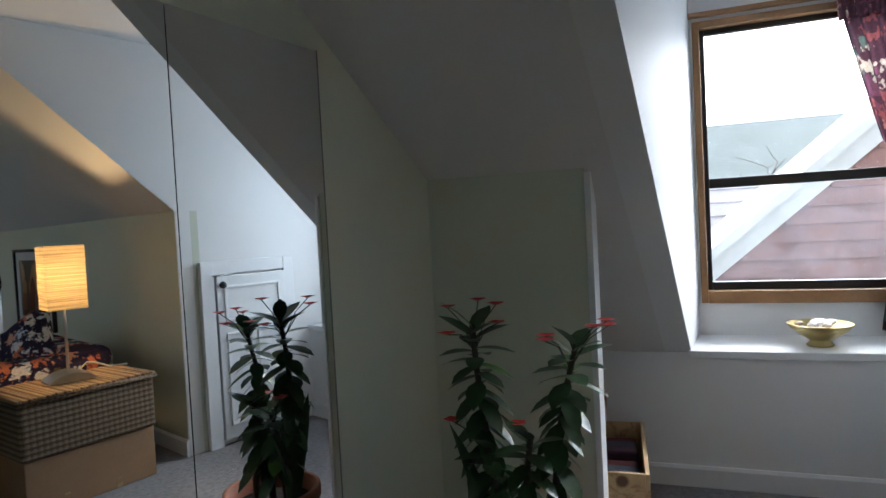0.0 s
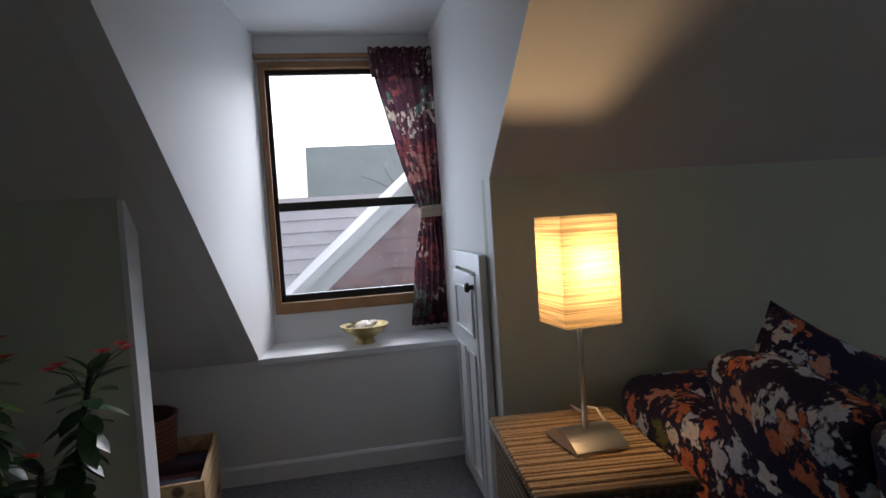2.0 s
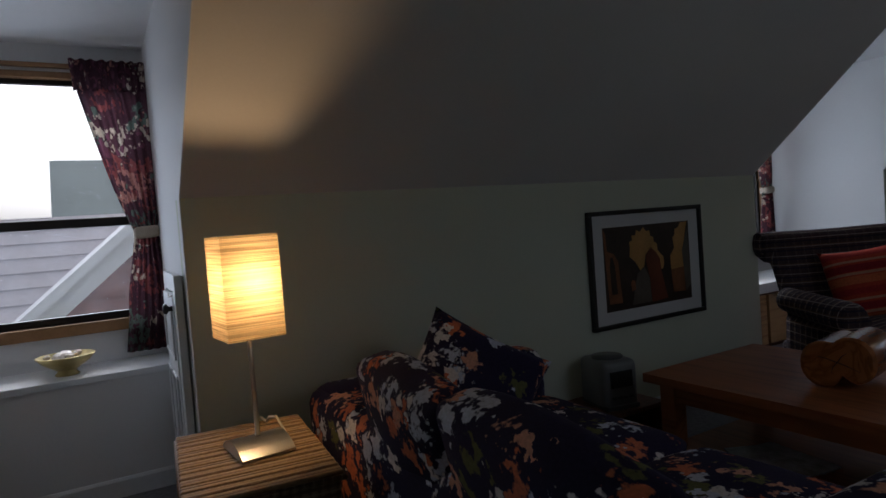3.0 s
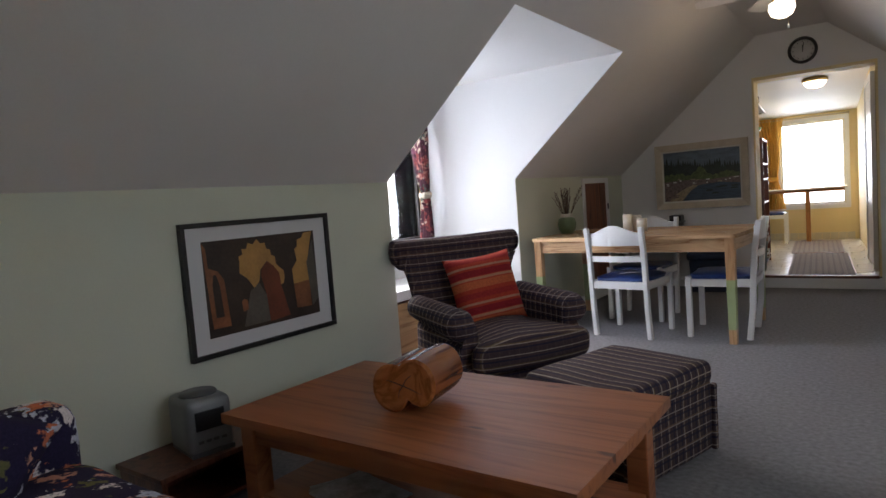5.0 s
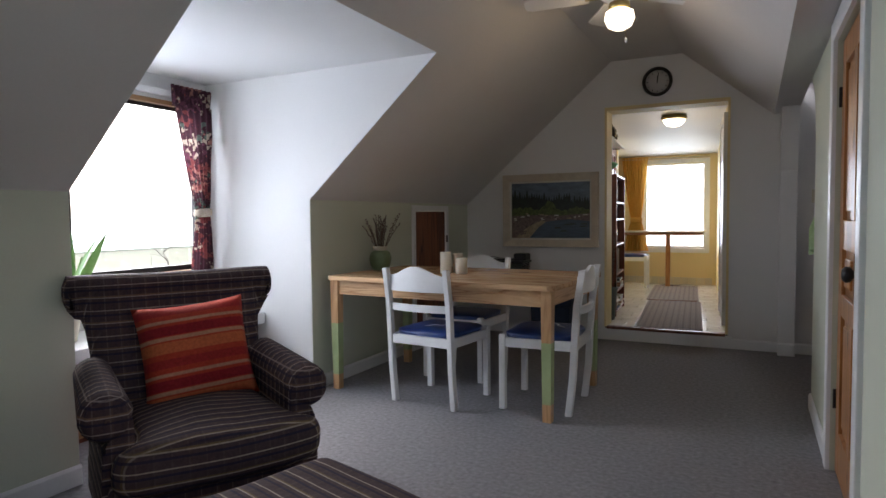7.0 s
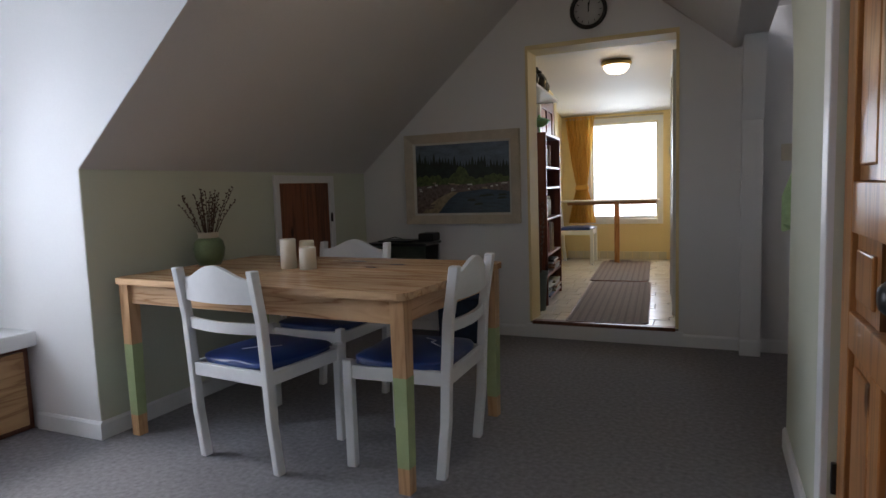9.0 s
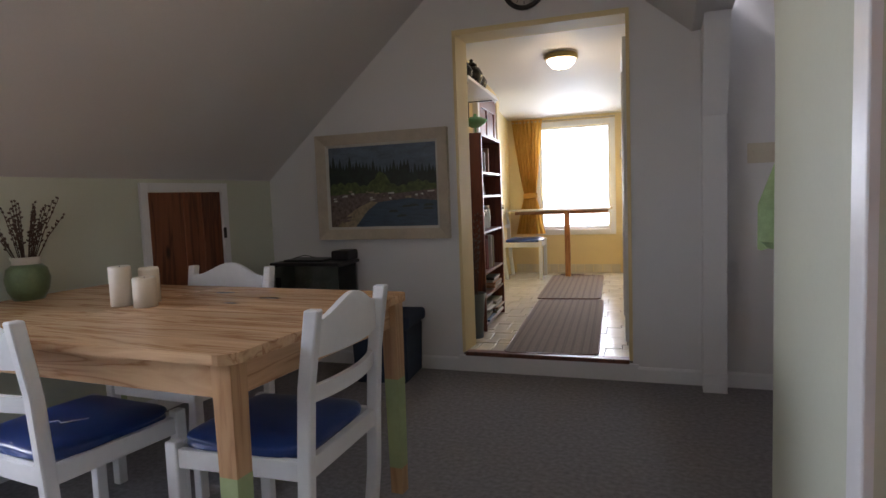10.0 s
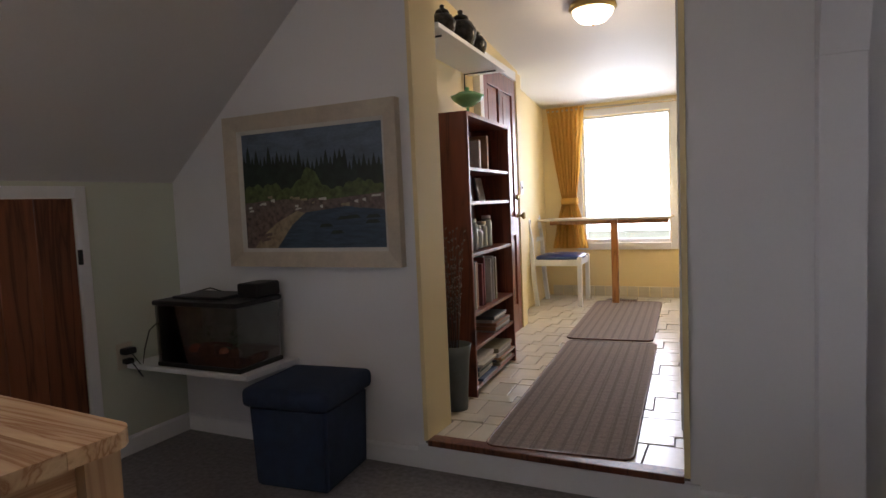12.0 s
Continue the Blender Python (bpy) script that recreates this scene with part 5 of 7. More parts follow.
def seat_cushion_bm():
    """A crowned seat cushion whose front spreads in front of the arms."""
    bm = soft_box((-0.30, -0.485, 0.0), (0.30, 0.24, 0.15), 0.055, 3, 0.010)
    for v in bm.verts:
        x, y, z = v.co
        front = max(0.0, min(1.0, (-0.315 - y) / 0.06))
        v.co.x = x * (0.88 + 0.29 * front)
        v.co.y = y + 0.045 * (x / 0.3) ** 2 * front
        if z > 0.075:
            v.co.z += 0.042 * max(0, 1 - (x / 0.32) ** 2) * max(0, 1 - ((y + 0.15) / 0.42) ** 2)
    return bm


part("base", soft_box((-0.35, -0.38, 0.06), (0.35, 0.36, 0.27), 0.025, 1), M_PLAID, ac)
part("skirt", soft_box((-0.37, -0.40, 0.015), (0.37, 0.38, 0.16), 0.012, 2), M_PLAID, ac)
part("seat_cushion", moved(seat_cushion_bm(), pose(0, 0, 0.25)), M_PLAID_SEAT, ac)
for side in (-1, 1):
    part("arm", swept(arm_profile(side), [-1 + 2 * i / 14 for i in range(15)]), M_PLAID, ac)
    scroll = part("arm_scroll", moved(lathe([(0, 0.012), (0.03, 0.011), (0.062, 0.006), (0.068, -0.004)], n=20), pose(side * 0.345, -0.312, 0.482, 90, 0, 0)), M_PLAID, ac)
    part("button", moved(lathe([(0, 0.020), (0.009, 0.018), (0.012, 0.010)], n=10), pose(side * 0.345, -0.312, 0.482, 90, 0, 0)), M_PLAID, scroll)
part("backrest", swept(back_profile, [math.sin(math.pi / 2 * (-1 + i / 10)) for i in range(21)]), M_PLAID, ac)
for side in (-1, 1):
    part("back_scroll", moved(lathe([(0, 0.016), (0.008, 0.018), (0.03, 0.016), (0.06, 0.006), (0.070, -0.008)], n=20), pose(side * 0.418, 0.435, 0.830, 0, side * 90, 0)), M_PLAID, ac)
for x in (-0.30, 0.30):
    for y in (-0.34, 0.30):
        part("leg", lathe([(0, 0), (0.018, 0), (0.025, 0.06), (0, 0.06)], (x, y, 0), 10), M_BROWN_WOOD, ac)
pil = tagged(obj("scatter_pillow", knife_pillow(0.44, 0.43, 0.17, 21), M_RED_PILLOW), "red and orange striped cotton pillow on the armchair", "pillow")
pil.matrix_basis = ac.matrix_basis @ pose(0.025, 0.125, 0.585, -19, -4, 0)
ot = thing("ottoman", "dark plaid ottoman with pleated skirt", "ottoman", (1.53, 4.995, 0), -17)
part("body", soft_box((-0.245, -0.29, 0.01), (0.245, 0.29, 0.30), 0.012, 1), M_PLAID, ot)
part("top_cushion", soft_box((-0.255, -0.305, 0.285), (0.255, 0.305, 0.385), 0.035, 2), M_PLAID_SEAT, ot)
for x in (-1, 1):
    for y in (-1, 1):
        part("skirt_pleat", soft_box((x * 0.248 - 0.012, y * 0.293 - 0.012, 0.008), (x * 0.248 + 0.012, y * 0.293 + 0.012, 0.285), 0.008, 5), M_PLAID, ot)

# ---- dormer 2: window, curtain, bench, plant ----
framed_window("window_2", "y", XB2, W2[0], W2[1], W2[2], W2[3], 0.09, 1, M_OAK, M_DARK_METAL, mullion=6.0, label="wide oak-framed dormer window with dark sashes", casing=0.03, wide_bottom=0.05)
structure("blind_rail_2", box((XB2 + 0.004, W2[0], 1.945), (XB2 + 0.04, W2[1], 1.985), 0.004), M_TRIM, "white roller blind rail over the dormer window", "blind rail")
c2 = thing("curtain", "wine-red floral curtain tied back at the wide window", "curtain", (XB2 + 0.075, 6.83, 0), 90)
part("panel", curtain_bm(1.90, 1.19, 0.60, 0.32, 0.10, 0.22, 0.06, folds=6), M_CURTAIN, c2)
part("heading", curtain_bm(2.02, 1.95, 1.88, 0.34, 0.33, 0.32, 0.0, folds=9, nz=8, depth=0.028), M_CURTAIN, c2)
part("tieback", moved(soft_box((-0.06, -0.04, 1.15), (0.06, 0.04, 1.21), 0.02, 3), pose(0.06, 0, 0)), M_TIE, c2, "cream patterned tie band")
bench = thing("window_bench", "white-topped window bench with pine drawer front", "bench", (0, 0, 0))
part("bench_top", box((XB2, Y2A + 0.004, 0.42), (-0.40, Y2B - 0.004, 0.495), 0.006), M_TRIM, bench)
part("frame", box((XB2 + 0.02, Y2A + 0.01, 0.0), (-0.47, Y2B - 0.01, 0.42)), M_BROWN_WOOD, bench)
for a, b in ((Y2A + 0.03, 6.20), (6.23, Y2B - 0.045)):
    d = part("drawer_front", box((-0.47, a, 0.03), (-0.445, b, 0.395), 0.003), M_DRAWER, bench)
    part("pull", box((-0.446, (a + b) / 2 - 0.03, 0.365), (-0.438, (a + b) / 2 + 0.03, 0.398), 0.003), M_GREEN_PAINT, d, "green cloth pull tab")
sp = thing("potted_plant", "sword-leaved plant in a white pot on the bench", "plant", (-0.66, 5.78, 0.495))
part("pot", lathe([(0, 0), (0.07, 0), (0.09, 0.13), (0.095, 0.14), (0.085, 0.14), (0.08, 0.11), (0, 0.11)], n=24), M_CREAM_GLAZE, sp)
bm = bmesh.new()
rnd = random.Random(3)
for k in range(9):
    a = k * 0.7 + rnd.uniform(-0.2, 0.2)
    bm_leaf(bm, (0.03 * math.cos(a), 0.03 * math.sin(a), 0.10), (0.35 * math.cos(a), 0.35 * math.sin(a), 1), (math.sin(a), -math.cos(a), 0.2), rnd.uniform(0.35, 0.62), 0.05, 0.3, 6)
part("foliage", bm, M_LEAF_LIGHT, sp)
fp = thing("potted_plant", "small leafy green plant in a dark pot on the bench", "plant", (-0.68, 5.56, 0.495))
part("pot", lathe([(0, 0), (0.06, 0), (0.075, 0.11), (0.065, 0.11), (0, 0.10)], n=20), M_CHROME_DARK, fp)
bm = bmesh.new()
for k in range(34):
    a = k * 2.4
    bm_leaf(bm, (0.02 * math.cos(a), 0.02 * math.sin(a), 0.10 + 0.004 * k), (math.cos(a), math.sin(a), rnd.uniform(0.1, 1.4)), (0, 0, 1), rnd.uniform(0.06, 0.11), 0.04, 0.2)
part("foliage", bm, M_LEAF_LIGHT, fp)

# ---- dining corner ----
dt = thing("dining_table", "light pine dining table with green-banded legs", "table", (0.875, 7.515, 0), -3.2)
DX, DY = 0.785, 0.48
def top_board(y0, y1, x0, x1):
    """One table board; the outer corners of the table top are rounded off."""
    pts = []
    for sx, sy, cx, cy in ((1, -1, x1, y0), (1, 1, x1, y1), (-1, 1, x0, y1), (-1, -1, x0, y0)):
        corner = abs(abs(cx) - DX) < 1e-3 and abs(abs(cy) - DY) < 1e-3
        if corner:
            r = 0.05
            a0 = {(1, -1): -90, (1, 1): 0, (-1, 1): 90, (-1, -1): 180}[(sx, sy)]
            pts += [(cx - sx * r + r * math.cos(radians(a0 + k * 18)), cy - sy * r + r * math.sin(radians(a0 + k * 18)), 0.727) for k in range(6)]
        else:
            pts.append((cx, cy, 0.727))
    return prism(pts, (0, 0, 0.028))
NB = 8
for i in range(NB):
    y0, y1 = -DY + 2 * DY * i / NB, -DY + 2 * DY * (i + 1) / NB
    for x0, x1 in ((-DX, -0.102), (-0.098, DX)):
        part("board", top_board(y0 + (0.0006 if i else 0), y1 - (0.0006 if i < NB - 1 else 0), x0, x1), M_TABLE_PINE, dt)
for s in (-1, 1):
    part("apron", box((-0.71, s * 0.425 - 0.011, 0.632), (0.71, s * 0.425 + 0.011, 0.726), 0.002), M_TABLE_PINE, dt)
    part("apron", box((s * 0.73 - 0.011, -0.395, 0.632), (s * 0.73 + 0.011, 0.395, 0.726), 0.002), M_TABLE_PINE_Y, dt)
    for t in (-1, 1):
        x, y = s * 0.735, t * 0.425
        leg = part("leg", prism([(x - 0.03, y - 0.03, 0), (x + 0.03, y - 0.03, 0), (x + 0.03, y + 0.03, 0), (x - 0.03, y + 0.03, 0)], (0, 0, 0.726)), M_TABLE_PINE_Z, dt)
        for v in leg.data.vertices:
            if v.co.z < 0.01:
                v.co.x += (x - v.co.x) * 0.22
                v.co.y += (y - v.co.y) * 0.22
        z0, z1 = 0.10, 0.44
        k0, k1 = 0.0306 * (0.78 + 0.22 * z0 / 0.726), 0.0306 * (0.78 + 0.22 * z1 / 0.726)
        band = bmesh.new()
        lo = [band.verts.new((x + a * k0, y + b * k0, z0)) for a, b in ((-1, -1), (1, -1), (1, 1), (-1, 1))]
        hi = [band.verts.new((x + a * k1, y + b * k1, z1)) for a, b in ((-1, -1), (1, -1), (1, 1), (-1, 1))]
        for k in range(4):
            band.faces.new((lo[k], lo[(k + 1) % 4], hi[(k + 1) % 4], hi[k]))
        band.faces.new(lo[::-1])
        band.faces.new(hi)
        part("painted_band", band, M_GREEN_PAINT, leg, "lime green painted band")

# chair: back posts at local y=0, front legs at y=0.40, seat faces +y
ch = thing("dining_chair", "white painted dining chair with blue vinyl seat", "chair", (0.818, 6.995, 0), -6.5, "chairs round the table")
for s in (-1, 1):
    x = s * 0.215
    post = bmesh.new()
    prev = None
    for z, yo in ((0, 0.035), (0.22, 0.01), (0.43, 0.0), (0.62, -0.012), (0.83, -0.045)):
        r = [post.verts.new((x + a * 0.017, yo + b * 0.02, z)) for a, b in ((-1, -1), (1, -1), (1, 1), (-1, 1))]
        if prev:
            for k in range(4):
                post.faces.new((prev[k], prev[(k + 1) % 4], r[(k + 1) % 4], r[k]))
        else:
            post.faces.new(r[::-1])
        prev = r
    post.faces.new(prev)
    bmesh.ops.bevel(post, geom=list(post.edges), offset=0.004, segments=1, affect="EDGES")
    part("back_post", post, M_WHITE_CHAIR, ch)
    part("leg", box((x - 0.018, 0.405, 0), (x + 0.018, 0.445, 0.445), 0.005), M_WHITE_CHAIR, ch)
    part("seat_rail", box((x - 0.012, 0.02, 0.37), (x + 0.012, 0.405, 0.425), 0.003), M_WHITE_CHAIR, ch)
def curved_slat(zlo, zhi_fn, thick=0.018, n=16):
    """A back slat, bowed backwards, its top edge following zhi_fn(u), u from -1 to 1."""
    bm = bmesh.new()
    rows = []
    for i in range(n + 1):
        u = -1 + 2 * i / n
        x = u * 0.198
        y = -0.028 - 0.03 * (1 - u * u)
        z1 = zhi_fn(u)
        rows.append([bm.verts.new(p) for p in ((x, y, zlo), (x, y + thick, zlo), (x, y + thick, z1), (x, y, z1))])
    for a, b in zip(rows, rows[1:]):
        for k in range(4):
            bm.faces.new((a[k], b[k], b[(k + 1) % 4], a[(k + 1) % 4]))
    bm.faces.new(rows[0])
    bm.faces.new(rows[-1][::-1])
    bmesh.ops.recalc_face_normals(bm, faces=bm.faces)
    return bm
part("top_slat", curved_slat(0.695, lambda u: 0.79 + 0.055 * (0.5 + 0.5 * math.cos(math.pi * min(1, abs(u) * 1.05)))), M_WHITE_CHAIR, ch)
part("back_slat", moved(curved_slat(0.575, lambda u: 0.618), pose(0, 0.014, 0)), M_WHITE_CHAIR, ch)
part("front_rail", box((-0.197, 0.41, 0.37), (0.197, 0.435, 0.425), 0.003), M_WHITE_CHAIR, ch)
part("rear_rail", box((-0.197, -0.01, 0.37), (0.197, 0.014, 0.425), 0.003), M_WHITE_CHAIR, ch)
seatbm = cushion_bm(0.43, 0.42, 0.07, n=10, p=5.0)
part("seat", moved(seatbm, pose(0, 0.222, 0.435)), M_BLUE_SEAT, ch, "royal blue vinyl seat pad")
part("seat_crease", tube([(-0.03, 0.10, 0.472), (0.02, 0.16, 0.474), (0.05, 0.15, 0.474), (0.09, 0.21, 0.473)], 0.0022, 5), M_WHITE_CHAIR, ch, "pale split in the vinyl")
copy_thing(ch, pose(1.69, 7.405, 0, 0, 0, 92))
copy_thing(ch, pose(0.74, 8.075, 0, 0, 0, 177))

vase = thing("vase", "green glazed vase of dry twigs on the dining table", "vase", (0.165, 7.60, 0.755))
part("vase_body", lathe([(0, 0), (0.055, 0), (0.075, 0.04), (0.082, 0.085), (0.072, 0.125), (0.052, 0.142), (0.05, 0.142), (0.06, 0.12), (0, 0.10)], n=28), M_GREEN_GLAZE, vase)
part("neck", lathe([(0.052, 0.140), (0.049, 0.152), (0.056, 0.172), (0.05, 0.172), (0.044, 0.15)], n=28), M_CREAM_GLAZE, vase, "cream glazed neck")


def twig_bunch(parent, z0, n, height, spread, seed):
    r = random.Random(seed)
    tw, ck = bmesh.new(), bmesh.new()
    for k in range(n):
        a, s = r.uniform(0, 6.28), r.uniform(0.2, 1.0)
        tip = Vector((math.cos(a) * spread * s, math.sin(a) * spread * s, z0 + height * r.uniform(0.6, 1.0)))
        st0 = Vector((math.cos(a) * 0.02, math.sin(a) * 0.02, z0 - 0.04))
        mid = st0.lerp(tip, 0.5) + Vector((0, 0, 0.02))
        bm_tube(tw, [st0, mid, tip], [0.0022, 0.0018, 0.001], 4)
        for j in range(9):
            t = 0.35 + 0.65 * j / 8
            p = st0.lerp(mid, t * 2) if t < 0.5 else mid.lerp(tip, t * 2 - 1)
            o = Vector((r.uniform(-1, 1), r.uniform(-1, 1), r.uniform(0.2, 1))).normalized()
            bm_tube(ck, [p, p + o * 0.006, p + o * 0.014], [0.0025, 0.005, 0.0012], 5)
    tagged(part("twig_spray", tw, M_TWIG, parent), kind="stuff")
    tagged(part("catkin_spray", ck, M_CATKIN if seed % 2 else M_TWIG, parent), kind="stuff")


twig_bunch(vase, 0.16, 22, 0.24, 0.15, 4)
for k, (x, y, h, r) in enumerate(((0.728, 7.534, 0.140, 0.038), (0.845, 7.528, 0.100, 0.040), (0.778, 7.617, 0.120, 0.036))):
    cd = thing("candle", "thick ivory pillar candle on the dining table", "candle", (x, y, 0.755), k * 70, "candles on the dining table")
    part("wax", lathe([(0, 0), (r, 0), (r, h), (r * 0.9, h + 0.003 * (k + 1)), (r * 0.8, h - 0.006), (0, h - 0.012)], n=28), M_WAX, cd)
    part("wick", tube([(0, 0, h - 0.012), (0.002, 0, h + 0.004)], 0.0015, 5), M_WICK, cd)

# hatch door in the far knee wall
M_HATCH = wood("red_brown_hatch_boards", (0.10, 0.030, 0.013), (0.26, 0.088, 0.038), 0.4, 2, 6.0)
ht = thing("hatch_door", "red-brown boarded hatch door in white casing", "door", (0, 0, 0))
part("casing", box((0.002, 8.348, 0.0), (0.022, 8.395, 1.235), 0.003), M_TRIM, ht)
part("casing", box((0.002, 8.975, 0.0), (0.022, 9.025, 1.235), 0.003), M_TRIM, ht)
part("casing", box((0.002, 8.395, 1.185), (0.022, 8.975, 1.235), 0.003), M_TRIM, ht)
part("casing", box((0.002, 8.395, 0.0), (0.022, 8.975, 0.10), 0.003), M_TRIM, ht)
for a, b in ((8.40, 8.66), (8.664, 8.81), (8.814, 8.972)):
    part("board", box((-0.022, a, 0.102), (0.006, b - 0.001, 1.183), 0.002), M_HATCH, ht)
part("latch", box((0.022, 8.965, 0.90), (0.032, 8.985, 0.965), 0.003), M_BLACK, ht, "black latch")
part("knob", moved(lathe([(0, 0), (0.008, 0), (0.012, 0.014), (0.014, 0.022), (0, 0.026)]), pose(0.006, 8.44, 0.62, 0, 90, 0)), M_BROWN_WOOD, ht)

# seascape painting
pt = thing("painting", "seascape oil painting in a wide cream frame", "painting", (0.397, YE, 0.843))
W, H, F = 0.923, 0.686, 0.066


def mitred(x0, x1, z0, z1, f, y0, y1, material, name, label=""):
    """Four frame sides with mitred corners and an inward slope."""
    o = [(x0, z0), (x1, z0), (x1, z1), (x0, z1)]
    i = [(x0 + f, z0 + f), (x1 - f, z0 + f), (x1 - f, z1 - f), (x0 + f, z1 - f)]
    for k in range(4):
        n = (k + 1) % 4
        bm = bmesh.new()
        front = [bm.verts.new((p[0], y, p[1])) for p, y in ((o[k], y0), (o[n], y0), (i[n], y1), (i[k], y1))]
        back = [bm.verts.new((p[0], -0.002, p[1])) for p in (o[k], o[n], i[n], i[k])]
        bm.faces.new(front)
        bm.faces.new(back[::-1])
        for q in range(4):
            bm.faces.new((front[q], back[q], back[(q + 1) % 4], front[(q + 1) % 4]))
        bmesh.ops.recalc_face_normals(bm, faces=bm.faces)
        part(name, bm, material, pt, label)


mitred(0, W, 0, H, F, -0.042, -0.026, M_FRAME_CREAM, "frame_side")
mitred(F, W - F, F, H - F, 0.016, -0.024, -0.014, M_CANVAS_GREY, "slip", "pale inner slip")
A0, A1, B0, B1 = F + 0.016, W - F - 0.016, F + 0.016, H - F - 0.016


def paint(name, pts, y, m, label=""):
    part(name, prism([(A0 + (A1 - A0) * u, y, B0 + (B1 - B0) * v) for u, v in pts], (0, -0.0007, 0)), m, pt, label)


paint("painted_sky", [(0, 0), (1, 0), (1, 1), (0, 1)], -0.008, M_ART_SKY)
rnd = random.Random(8)
pts = [(0, 0.40)]
u = 0.0
while u < 1:
    h = 0.84 - 0.13 * u + rnd.uniform(-0.04, 0.07) + (0.08 if 0.66 < u < 0.72 else 0)
    pts += [(u, h - 0.07), (min(1, u + 0.012), h), (min(1, u + 0.024), h - 0.08)]
    u += 0.032
pts += [(1, 0.62), (1, 0.40)]
paint("painted_treeline", pts, -0.0089, M_ART_TREES)
pts = [(0, 0.36)] + [(k / 48, 0.50 + 0.035 * abs(math.sin(k * 0.9)) + 0.03 * math.sin(k * 0.35) + 0.13 * math.exp(-((k / 48 - 0.5) / 0.07) ** 2) + 0.06 * math.exp(-((k / 48 - 0.24) / 0.06) ** 2)) for k in range(49)] + [(1, 0.36)]
paint("painted_undergrowth", pts, -0.0098, M_ART_BUSH)
paint("painted_shore", [(0, 0), (0.3, 0), (1, 0.30), (1, 0.44), (0.6, 0.40), (0.3, 0.42), (0, 0.40)], -0.0107, M_ART_ROCK)
paint("painted_sand", [(0.06, 0.0), (0.26, 0.0), (0.34, 0.16), (0.46, 0.29), (0.40, 0.32), (0.24, 0.22), (0.12, 0.10)], -0.0116, M_ART_SAND)
paint("painted_sea", [(0.24, 0.0), (1, 0.0), (1, 0.30), (0.75, 0.34), (0.46, 0.30), (0.36, 0.20)], -0.0125, M_ART_SEA)
for k in range(26):
    u, v, l = rnd.uniform(0.02, 0.95), rnd.uniform(0.30, 0.44), rnd.uniform(0.015, 0.06)
    paint("painted_stroke", [(u, v), (min(1, u + l), v + rnd.uniform(-0.012, 0.012)), (min(1, u + l), v + 0.02), (u, v + 0.014)], -0.0134, (M_ART_SAND, M_ART_ROCK, M_CANVAS_GREY)[k % 3] if k % 5 else M_CANVAS_GREY)
for k in range(9):
    u, v = rnd.uniform(0.02, 0.18), rnd.uniform(0.05, 0.28)
    paint("painted_stroke", [(u, v), (u + 0.07, v + 0.015), (u + 0.07, v + 0.04), (u, v + 0.025)], -0.0134, M_ART_ROCK)
for k in range(6):
    u, v = rnd.uniform(0.55, 0.9), rnd.uniform(0.06, 0.24)
    paint("painted_stroke", [(u, v), (u + 0.10, v + 0.005), (u + 0.08, v + 0.03), (u + 0.02, v + 0.03)], -0.0134, M_ART_TREES)

# clock
ck = thing("wall_clock", "round black-rimmed wall clock above the doorway", "clock", (1.82, YE, 2.285))
part("rim", moved(lathe([(0.098, 0), (0.124, 0), (0.126, 0.02), (0.115, 0.032), (0.102, 0.026), (0.098, 0.012)], n=40), pose(0, 0, 0, 90, 0, 0)), M_BLACK, ck, "black rim")
part("face", moved(lathe([(0, 0.002), (0.1, 0.002), (0.1, 0.009), (0, 0.009)], n=40), pose(0, 0, 0, 90, 0, 0)), M_CLOCK_FACE, ck)
part("hour_hand", box((-0.004, -0.013, -0.01), (0.004, -0.011, 0.05)), M_BLACK, ck)
part("minute_hand", moved(box((-0.003, -0.016, -0.015), (0.003, -0.014, 0.075)), pose(0, 0, 0, 0, 8, 0)), M_BLACK, ck)
for k in range(12):
    part("hour_mark", moved(box((-0.002, -0.0105, 0.075), (0.002, -0.0085, 0.09)), pose(0, 0, 0, 0, 30 * k, 0)), M_BLACK, ck)

# aquarium on its wall shelf
aq = thing("aquarium", "small glass aquarium with black lid and plants", "aquarium", (0.195, 9.18, 0.4225))
AW, AD, AH = 0.49, 0.27, 0.275
M_BACKDROP = mat("murky_green_backdrop", (0.17, 0.20, 0.165), 0.5, vary=0.4, scale=9, bump=0)
part("base_frame", box((0, 0, 0), (AW, AD, 0.02), 0.003), M_BLACK, aq)
for lo, hi in (((0.002, 0.002, 0.02), (AW - 0.002, 0.006, AH)), ((0.002, AD - 0.006, 0.02), (AW - 0.002, AD - 0.002, AH)), ((0.002, 0.006, 0.02), (0.006, AD - 0.006, AH)), ((AW - 0.006, 0.006, 0.02), (AW - 0.002, AD - 0.006, AH))):
    part("glass_wall", box(lo, hi), M_GLASS, aq)
part("gravel", soft_box((0.008, 0.008, 0.02), (AW - 0.008, AD - 0.008, 0.06), 0.006, 3, 0.012), M_GRAVEL, aq)
part("backdrop_sheet", box((0.008, AD - 0.010, 0.05), (AW - 0.008, AD - 0.007, AH - 0.01)), M_BACKDROP, aq, "murky green backing sheet")
part("backdrop_sheet", box((0.007, 0.012, 0.05), (0.010, AD - 0.012, AH - 0.01)), M_BACKDROP, aq, "murky green backing sheet")
rnd = random.Random(2)
bm = bmesh.new()
